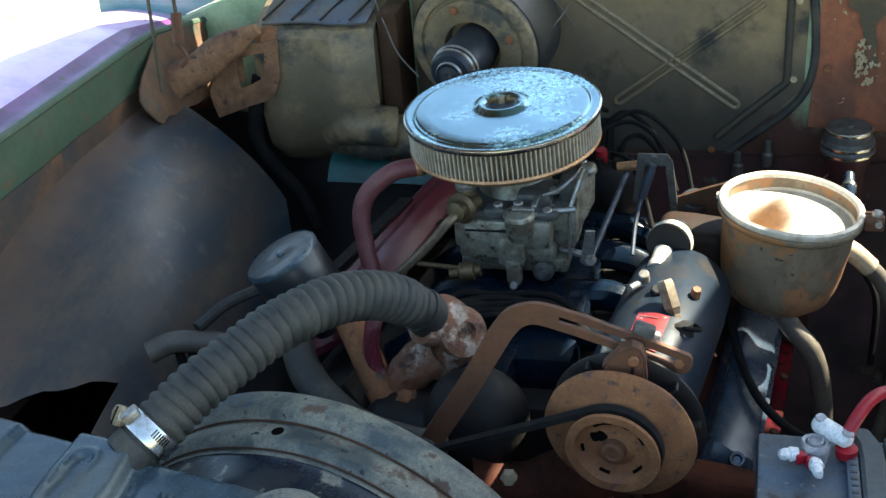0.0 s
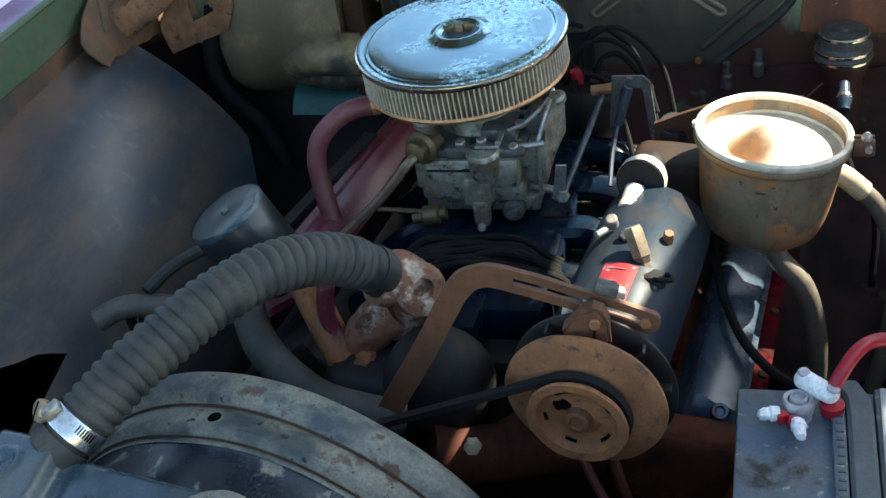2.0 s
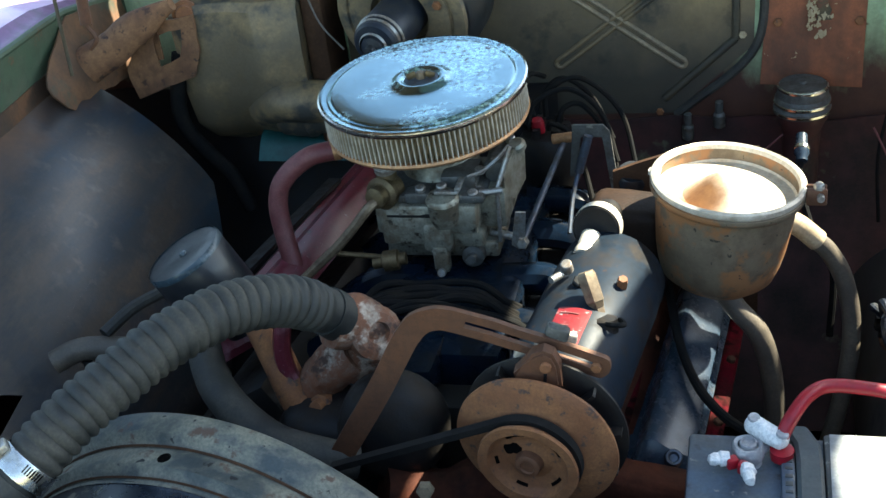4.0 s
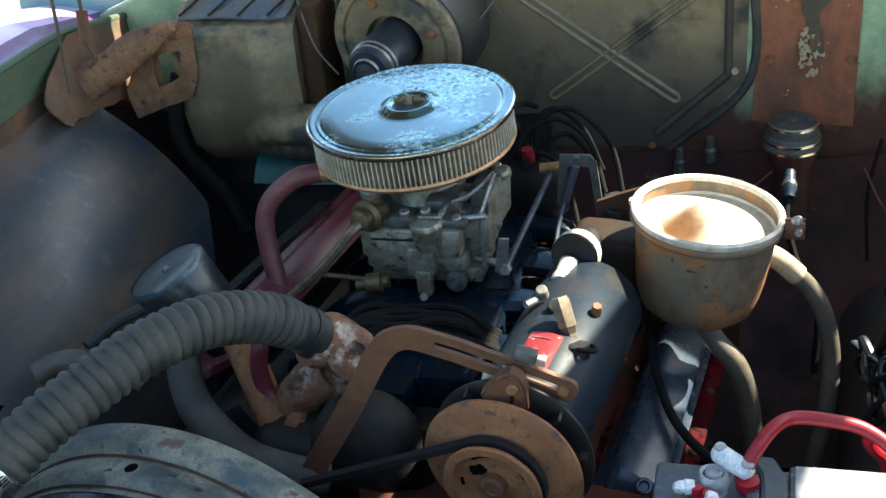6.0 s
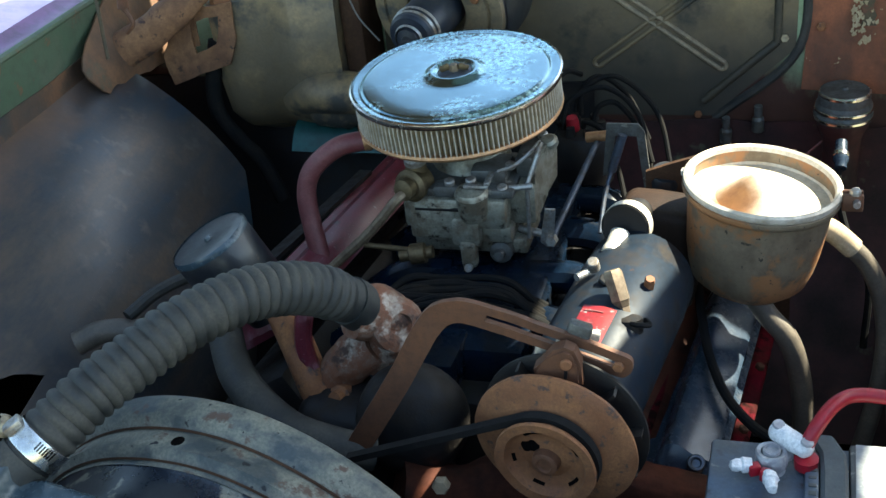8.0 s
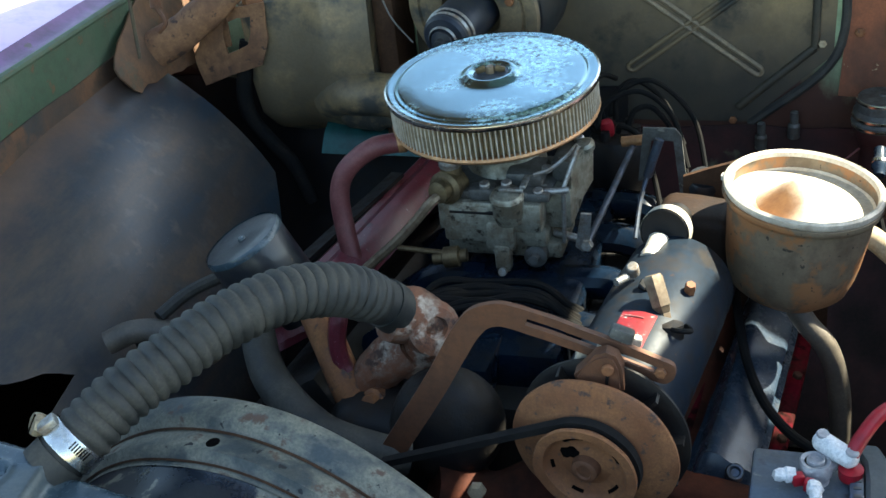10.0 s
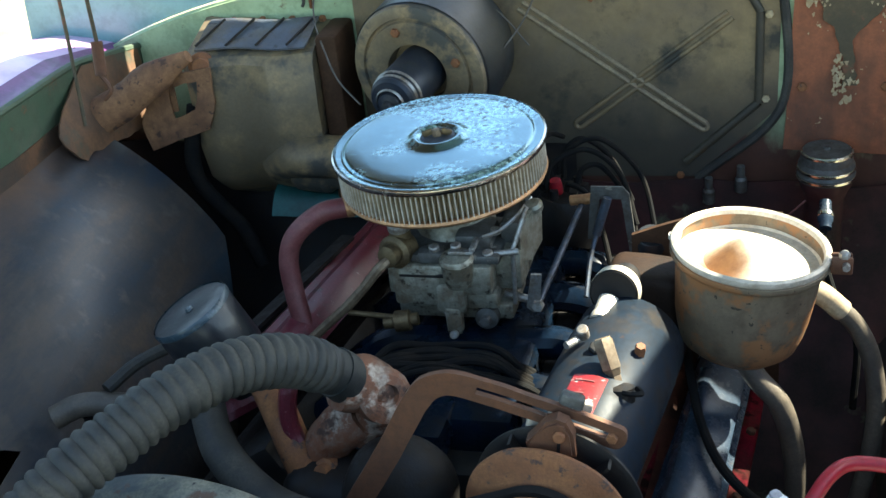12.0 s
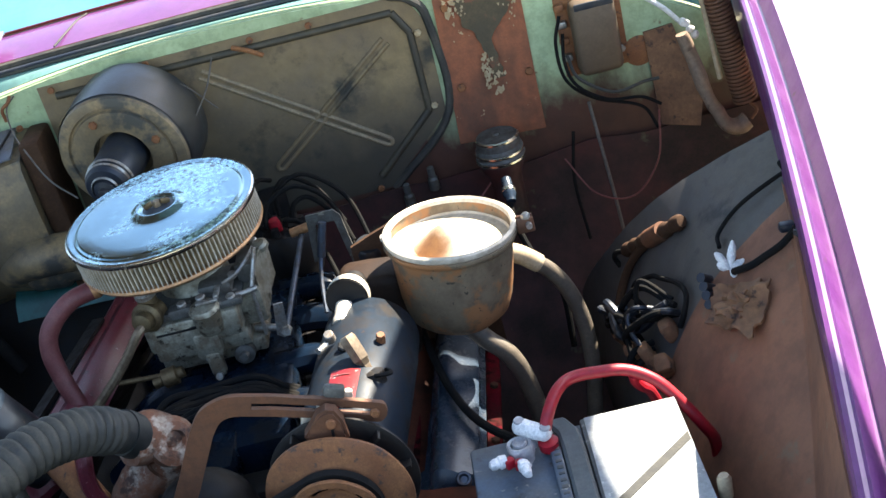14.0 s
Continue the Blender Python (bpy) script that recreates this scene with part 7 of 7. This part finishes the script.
leads = [((0.09, 0.19, 0.89), (0.10, 0.20, 0.935), (0.145, 0.215, 0.948), (0.19, 0.20, 0.92), (0.215, 0.16, 0.85)),
         ((0.13, 0.20, 0.89), (0.14, 0.205, 0.925), (0.165, 0.21, 0.925), (0.20, 0.19, 0.885), (0.22, 0.14, 0.82)),
         ((0.11, 0.22, 0.89), (0.115, 0.225, 0.94), (0.16, 0.235, 0.955), (0.215, 0.22, 0.91), (0.24, 0.17, 0.83)),
         ((0.095, 0.215, 0.89), (0.085, 0.22, 0.935), (0.06, 0.24, 0.96), (0.03, 0.25, 0.93), (-0.03, 0.24, 0.85)),
         ((0.12, 0.18, 0.89), (0.125, 0.175, 0.915), (0.15, 0.165, 0.905), (0.17, 0.15, 0.86), (0.19, 0.10, 0.80)),
         ((0.10, 0.23, 0.88), (0.105, 0.25, 0.925), (0.13, 0.27, 0.94), (0.17, 0.27, 0.91), (0.20, 0.25, 0.84)),
         ((0.085, 0.20, 0.88), (0.07, 0.20, 0.92), (0.075, 0.215, 0.95), (0.09, 0.24, 0.96), (0.10, 0.29, 0.92))]
for pts in leads:
    bm = B()
    tube(bm, [(x, y, z - (0.014 if i in (1, 2, 3) else 0)) for i, (x, y, z) in enumerate(pts)], 0.0038, 8, 8)
    tagged(part("plug_lead", bm, WIRE), "black spark plug lead curling from the distributor", "wire", "spark plug leads")
for k in range(7):
    o = 0.011 * k + random.uniform(-0.006, 0.006)
    h = random.uniform(-0.006, 0.010)
    w = random.uniform(-0.010, 0.010)
    bm = B()
    tube(bm, [(-0.10 + 0.3 * o, -0.27 + o, 0.812), (-0.05 + w, -0.215 + 0.9 * o, 0.835 + h), (0.01 - w, -0.185 + 0.7 * o + w, 0.84 - 0.5 * h), (0.07 + w, -0.175 + 0.55 * o, 0.833 + h), (0.12, -0.18 + 0.5 * o - w, 0.82), (0.155, -0.165 + 0.4 * o, 0.785)], random.choice((0.0036, 0.0045, 0.0055)), 8, 8)
    tagged(part("plug_lead", bm, WIRE), "oily black lead crossing the intake manifold", "wire", "spark plug leads")

link = thing("throttle_linkage", (0.16, 0.09, 0.84), "dusty steel throttle rod and bracket beside the carburettor", "linkage")
bm = B()
rod(bm, (0.150, 0.118, 0.902), (0.117, -0.04, 0.847), 0.0042)
part("rod", bm, BLUE_STEEL, link)
bm = B()
screw(bm, (0.117, -0.045, 0.847), (0, -1, 0.2), 0.008, 0.010)
part("rod_end", bm, STEEL, link)
bm = B()
rod(bm, (0.135, 0.12, 0.905), (0.165, 0.118, 0.91), 0.007)
part("pivot", bm, COPPER, link, "rusty pivot bush")
bm = B()
plate(bm, [(0.165, 0.10, 0.935), (0.205, 0.10, 0.935), (0.213, 0.10, 0.925), (0.222, 0.10, 0.84), (0.212, 0.10, 0.84), (0.203, 0.10, 0.918), (0.175, 0.10, 0.918), (0.168, 0.10, 0.86), (0.158, 0.10, 0.86)], (0, -1, 0), 0.004)
part("bracket", bm, CARB_TOP, link, "grey steel bracket")
bm = B()
rod(bm, (0.187, 0.09, 0.925), (0.172, 0.085, 0.875), 0.006)
tube(bm, [(0.172, 0.085, 0.877), (0.166, 0.06, 0.85), (0.165, 0.02, 0.82)], 0.003, 8, 6)
part("cable", bm, BLUE_STEEL, link)

# ---- hood hinges ----
def hinge(name, top, bottom, arm_pts, r, label):
    t = thing(name, bottom, label, "hood hinge", "hood hinges")
    a, b = Vector(top), Vector(bottom)
    rot = frame_of(b - a)
    n, turns = 28 * 16, 28
    pts = []
    Lg = (b - a).length
    for i in range(n + 1):
        f = i / n
        ang = 2 * math.pi * turns * f
        pts.append(a + rot @ Vector((r * math.cos(ang), r * math.sin(ang), Lg * f)))
    bm = B()
    tube(bm, pts, 0.0033 if r > 0.01 else 0.0011, 6, 1, smooth_path=False)
    part("spring", bm, RUST_SMOOTH, t, "rusty coil spring")
    bm = B()
    tube(bm, [b, b + (b - a).normalized() * 0.02 + Vector((0.012, 0, 0)), b + (b - a).normalized() * 0.035], 0.0033, 6, 6)
    part("hook", bm, RUST_SMOOTH, t)
    return t


hr = hinge("spring_hinge", (0.826, 0.30, 1.04), (0.853, 0.30, 0.855), None, 0.017, "rusty hood hinge with a coil spring beside the fender")
bm = B()
tube(bm, [(0.774, 0.33, 0.975), (0.785, 0.325, 0.935), (0.793, 0.315, 0.885), (0.808, 0.305, 0.842), (0.822, 0.30, 0.818), (0.840, 0.30, 0.812), (0.853, 0.30, 0.818)], 0.0115, 12, 6, radius=lambda s: 0.0105 + 0.05 * max(0.0, s - 0.13))
dent(bm, 0.004, 30)
part("arm", bm, TAN_ARM, hr, "dusty tan arm")
bm = B()
plate(bm, [(0.728, 0.40, 0.965), (0.775, 0.395, 0.97), (0.80, 0.36, 0.85), (0.79, 0.36, 0.80), (0.735, 0.40, 0.80)], (0, -1, 0), 0.005)
part("bracket", bm, TORN, hr, "rusty olive mounting bracket")
bm = B()
rod(bm, (0.798, 0.31, 1.13), (0.818, 0.30, 0.90), 0.0042)
part("link_rod", bm, TAN_HOSE, hr, "pale dusty rod")
# Edge strip's sunlit glare is put into a white colour.
bm = B()
tube(bm, [(0.676, 0.385, 1.062), (0.722, 0.385, 1.038), (0.760, 0.385, 1.006), (0.787, 0.385, 0.972)], 0.0040, 10, 6)
part("drain_trim", bm, WHITE, hr, "edge strip, its sunlit white put into colour")
bm = B()
for k in range(3):
    p = Vector((0.790, 0.372, 0.976)) + Vector((0.007 * k, -0.003 * (k % 2), -0.012 * k))
    box(bm, p, (0.018 - 0.002 * k, 0.012, 0.014), rot=Matrix.Rotation(0.5 * k, 3, "Z") @ Matrix.Rotation(0.5, 3, "Y"), bevel=0.006, seg=2)
dent(bm, 0.002, 70)
part("white_clip", bm, WHITE, hr, "white plastic clip")
hl = hinge("spring_hinge", (-0.532, 0.185, 1.108), (-0.531, 0.175, 1.062), None, 0.0075, "rusty hood hinge with a coil spring on the fender edge")
bm = B()
tube(bm, [(-0.566, 0.175, 1.24), (-0.565, 0.168, 1.12), (-0.564, 0.16, 1.04), (-0.560, 0.15, 0.995)], 0.0028, 8, 6)
rod(bm, (-0.532, 0.185, 1.108), (-0.534, 0.19, 1.24), 0.003)
part("arm", bm, OLD_PAINT, hl)
lb = thing("hinge_bracket", (-0.52, 0.3, 0.9), "rusty brown hinge bracket of folded steel", "bracket")
bm = B()
rows = []
for k in range(13):
    c = Vector((-0.640, 0.190, 0.945)).lerp(Vector((-0.440, 0.268, 1.056)), k / 12)
    w = 0.033 * (1 - 0.25 * (k / 12)) * (0.45 + 0.55 * smoothstep(k / 3)) * (0.35 + 0.65 * smoothstep((12 - k) / 4))
    rows.append([c + Vector((-0.50 * math.sin(q) * w, -math.cos(q) * w * 0.8, 0.86 * math.sin(q) * w)) for q in np.linspace(0, 2 * math.pi, 17)])
sheet(bm, rows)
for r in (rows[0], rows[-1]):
    bm.faces.new([bm.verts.new(p) for p in r[:-1]])
bmesh.ops.remove_doubles(bm, verts=bm.verts[:], dist=0.0002)
dent(bm, 0.008, 20)
part("rolled_arm", bm, TORN, lb, "rolled dusty brown hinge arm")
bm = B()
lathe(bm, (-0.600, 0.155, 0.945), (0.2, -1, 0.2), [(0, 0.012), (0.010, 0.011), (0.014, 0.006), (0.014, -0.01)], 14)
part("rivet", bm, RUST, lb)
bm = B()
sheet(bm, [[Vector((lerp(-0.575, -0.618, i / 6) - 0.02 * k / 7, lerp(0.235, 0.02, k / 7), lerp(0.925, 1.0, i / 6) - 0.015 * k / 7)) for i in range(7)] for k in range(8)], 0.004)
dent(bm, 0.008, 16)
part("side_fold", bm, RUST, lb)
bm = B()
plate(bm, [(-0.510, 0.27, 1.010), (-0.463, 0.27, 1.030), (-0.411, 0.27, 1.036), (-0.414, 0.27, 0.978), (-0.431, 0.27, 0.938), (-0.481, 0.27, 0.924), (-0.530, 0.27, 0.902), (-0.538, 0.27, 0.950)], (0, -1, 0), 0.004,
      hole=[(-0.484, 0.27, 1.002), (-0.460, 0.27, 1.013), (-0.438, 0.27, 1.014), (-0.440, 0.27, 0.985), (-0.446, 0.27, 0.969), (-0.466, 0.27, 0.960), (-0.484, 0.27, 0.954), (-0.486, 0.27, 0.975)])
bmesh.ops.subdivide_edges(bm, edges=bm.edges[:], cuts=2, use_grid_fill=True)
dent(bm, 0.005, 20)
part("windowed_plate", bm, TORN, lb, "dark brown plate with a square opening")
bm = B()
plate(bm, [(-0.492, 0.276, 1.008), (-0.474, 0.268, 1.012), (-0.474, 0.268, 0.968), (-0.490, 0.276, 0.962)], (0, -1, 0), 0.003)
part("folded_tab", bm, TORN, lb, "tan folded tab of the opening")
bm = B()
lathe(bm, (-0.434, 0.295, 1.031), (0.3, -1, 0.2), [(0, 0.02), (0.012, 0.02), (0.014, 0.012), (0.02, 0.010), (0.02, 0), (0, 0)], 14)
part("bolt", bm, RUST, lb)
# hood catch on the cowl
ck = thing("hood_catch", (-0.30, 0.5, 1.17), "bolted pale metal catch on the cowl", "catch")
bm = B()
box(bm, (-0.306, 0.52, 1.180), (0.046, 0.034, 0.008), rot=Matrix.Rotation(-0.2, 3, "Y"), bevel=0.003)
part("plate", bm, BRIGHT, ck)
bm = B()
screw(bm, (-0.305, 0.510, 1.184), (0, -0.5, 1), 0.008, 0.005)
part("bolt", bm, STEEL, ck)
bm = B()
screw(bm, (0.66, 0.44, 1.075), (0, -0.6, 1), 0.011, 0.006)
tagged(part("gutter_bolt", bm, STEEL), "bright bolt head on the aqua cowl edge", "bolt")
bm = B()
tube(bm, [(0.09, FW - 0.015, 1.108), (0.115, FW - 0.02, 1.098), (0.135, FW - 0.02, 1.085)], 0.004, 8, 6)
tagged(part("panel_clip", bm, RUST), "rusty wire clip on the access panel", "clip")

# ---- loose wiring on the fender side ----
wl = thing("wiring_connector", (0.60, -0.10, 0.75), "tangle of blue-black leads with crumbling tan connectors", "wiring")
random.seed(7)
ends = [(0.566, 0.0, 0.712), (0.575, -0.03, 0.735), (0.586, -0.06, 0.752), (0.598, -0.10, 0.782), (0.606, -0.13, 0.79), (0.618, -0.16, 0.81), (0.59, -0.14, 0.755), (0.582, -0.09, 0.735)]
for k in range(13):
    a = Vector(random.choice(ends)) + Vector((random.uniform(-0.008, 0.006), random.uniform(-0.012, 0.012), random.uniform(-0.01, 0.01)))
    b = Vector(random.choice(ends)) + Vector((random.uniform(-0.02, 0.0), random.uniform(-0.02, 0.02), random.uniform(-0.02, 0.015)))
    m1 = a.lerp(b, 0.3) + Vector((random.uniform(-0.028, -0.006), random.uniform(-0.02, 0.02), random.uniform(0.0, 0.035)))
    m2 = a.lerp(b, 0.7) + Vector((random.uniform(-0.030, -0.006), random.uniform(-0.02, 0.02), random.uniform(-0.02, 0.025)))
    bm = B()
    tube(bm, [a, m1, m2, b], random.choice((0.0035, 0.0045, 0.006)), 8, 8)
    part("lead", bm, MOTOR if k % 2 else WIRE, wl)
bm = B()
tube(bm, [(0.592, 0.0, 0.755), (0.597, -0.021, 0.775), (0.612, -0.06, 0.802), (0.619, -0.088, 0.813), (0.632, -0.14, 0.832), (0.634, -0.175, 0.836), (0.626, -0.19, 0.82), (0.618, -0.19, 0.80)], 0.0036, 8, 8)
part("loop_lead", bm, WIRE, wl)
for c, l, a in (((0.566, -0.105, 0.715), 0.045, 0.3), ((0.580, -0.155, 0.735), 0.05, -0.2), ((0.590, -0.215, 0.765), 0.04, 0.5), ((0.606, -0.175, 0.79), 0.03, 0.1), ((0.560, -0.03, 0.70), 0.03, 0.4)):
    bm = B()
    box(bm, c, (0.018, 0.022, l), rot=Matrix.Rotation(a, 3, "X") @ Matrix.Rotation(-0.4, 3, "Y"), bevel=0.005)
    bmesh.ops.subdivide_edges(bm, edges=bm.edges[:], cuts=1, use_grid_fill=True)
    dent(bm, 0.004, 50)
    part("connector", bm, TORN, wl, "crumbling tan connector")
tf = thing("junction_bracket", (0.69, -0.28, 0.86), "torn rusty bracket with a star of white leaf shapes", "bracket")
TL, TR, BR, BL = Vector((0.664, -0.232, 0.872)), Vector((0.712, -0.304, 0.915)), Vector((0.672, -0.356, 0.878)), Vector((0.640, -0.262, 0.845))
OUT = Vector((-0.72, -0.25, 0.65))
for shift, size, sd in ((0.0, 1.0, 3.1), (0.008, 0.5, 9.7)):
    bm = B()
    rows = []
    for i in range(15):
        u = i / 14
        row = []
        for j in range(13):
            v = j / 12
            e = 0.16 * noise.noise(Vector((u * 5, v * 5, sd))) * (1 if min(u, v, 1 - u, 1 - v) < 0.08 else 0.3)
            uu, vv = 0.5 + (u - 0.5) * size * (1 + 2 * e), 0.5 + (v - 0.5) * size * (1 + 2.4 * e)
            p = TL.lerp(TR, uu).lerp(BL.lerp(BR, uu), vv)
            row.append(p + OUT * (0.004 + shift + 0.013 * noise.noise(Vector((u * 3.6, v * 3.6, sd + 2)))))
        rows.append(row)
    sheet(bm, rows, 0.003)
    part("torn_sheet", bm, TORN, tf)
# White leaf-like shapes in a star; what they are is unknown.
for ang, lg in ((72, 0.034), (122, 0.027), (150, 0.016), (12, 0.024), (-22, 0.032), (-70, 0.014)):
    bm = B()
    way = Vector((math.cos(math.radians(ang)), 0.5 * math.sin(math.radians(ang)), 0.85 * math.sin(math.radians(ang)))).normalized()
    lathe(bm, Vector((0.683, -0.226, 0.890)), way, [(0.0, 0.0), (0.003, 0.001), (0.0055, lg * 0.45), (0.0048, lg * 0.75), (0.002, lg * 0.97), (0, lg)], 10)
    dent(bm, 0.0016, 110)
    part("fitting", bm, CRUST, tf, "white leaf-shaped blade of a star")
bm = B()
for k in range(4):
    p = Vector((0.660, -0.205 - 0.008 * k, 0.868 - 0.008 * k))
    rod(bm, p, p + Vector((-0.012, -0.01, 0.012)), 0.006)
part("terminal", bm, MOTOR, tf, "blue-black terminals")
bt = thing("fender_lead_boot", (0.62, 0.0, 0.80), "rusty tubular boot lying on the wheelhouse", "boot")
bm = B()
tube(bm, [(0.600, 0.068, 0.775), (0.619, 0.018, 0.812), (0.642, -0.02, 0.842), (0.660, -0.052, 0.868)], 0.012, 14, 12, radius=lambda s: 0.0098 + 0.0016 * math.sin(s * 210))
part("boot", bm, RUST_DARK, bt)
bm = B()
tube(bm, [(0.625, 0.004, 0.822), (0.634, -0.010, 0.834), (0.642, -0.022, 0.845)], 0.0135, 14, 6)
part("sleeve", bm, RUST_SMOOTH, bt, "paler sleeve")
bm = B()
lathe(bm, (0.661, -0.054, 0.870), (0.45, -0.7, 0.5), [(0, 0.006), (0.008, 0.005), (0.0105, 0.0), (0.0105, -0.006), (0, -0.006)], 14)
part("end_cap", bm, RUST_DARK, bt)
bm = B()
tube(bm, [(0.622, 0.010, 0.812), (0.606, 0.030, 0.785), (0.592, 0.040, 0.757), (0.578, 0.035, 0.730), (0.568, 0.022, 0.705), (0.566, 0.01, 0.66)], 0.0065, 10, 8)
part("tail", bm, RUST_DARK, bt)
bm = B()
tube(bm, [(0.600, 0.066, 0.774), (0.588, 0.088, 0.764), (0.584, 0.098, 0.750), (0.590, 0.096, 0.735)], 0.004, 8, 8)
part("lead", bm, WIRE, bt)
fl = thing("fender_lead", (0.74, -0.26, 0.93), "black lead with blue clips along the fender side", "wire")
bm = B()
tube(bm, [(0.776, -0.150, 0.972), (0.777, -0.20, 0.970), (0.764, -0.262, 0.960), (0.738, -0.276, 0.940), (0.715, -0.266, 0.920), (0.700, -0.256, 0.906), (0.684, -0.235, 0.890)], 0.0045, 8, 8)
part("lead", bm, WIRE, fl)
for p in ((0.774, -0.225, 0.970), (0.768, -0.252, 0.965), (0.745, -0.262, 0.950), (0.755, -0.290, 0.955)):
    bm = B()
    box(bm, p, (0.014, 0.018, 0.010), rot=Matrix.Rotation(p[0] * 40, 3, "Z"), bevel=0.003)
    dent(bm, 0.002, 80)
    part("clip", bm, MOTOR, fl, "blue-black clip")
# Dark tube drawn for the seam line across the wheelhouse.
bm = B()
tube(bm, [(0.684, -0.172, 0.889), (0.690, -0.15, 0.896), (0.72, -0.145, 0.924), (0.764, -0.152, 0.953), (0.79, -0.155, 0.965)], 0.0028, 8, 8)
tagged(part("wheelhouse_seam", bm, WIRE), "thin dark tube drawn as a seam of the grey wheelhouse", "wire")

bm = B()
tube(bm, [(-0.462, 0.30, 0.965), (-0.470, 0.29, 0.922), (-0.479, 0.29, 0.879), (-0.475, 0.29, 0.840), (-0.449, 0.29, 0.800), (-0.417, 0.29, 0.760), (-0.39, 0.28, 0.70)], 0.0125, 12, 8)
tagged(part("heater_duct", bm, WIRE), "dusty black hose running down beside the heater", "hose")

bm = B()
screw(bm, (0.080, -0.452, 0.806), (0.1, -1, 0.2), 0.009, 0.010)
tagged(part("pump_nut", bm, TAN_HOSE), "tan hexagon nut on the engine front", "nut")
bm = B()
tube(bm, [(0.18, -0.40, 0.745), (0.20, -0.41, 0.70), (0.235, -0.42, 0.64), (0.26, -0.43, 0.56)], 0.005, 8, 8)
tagged(part("starter_wire", bm, RED_HOSE), "dull red wire running down behind the pulley", "wire")
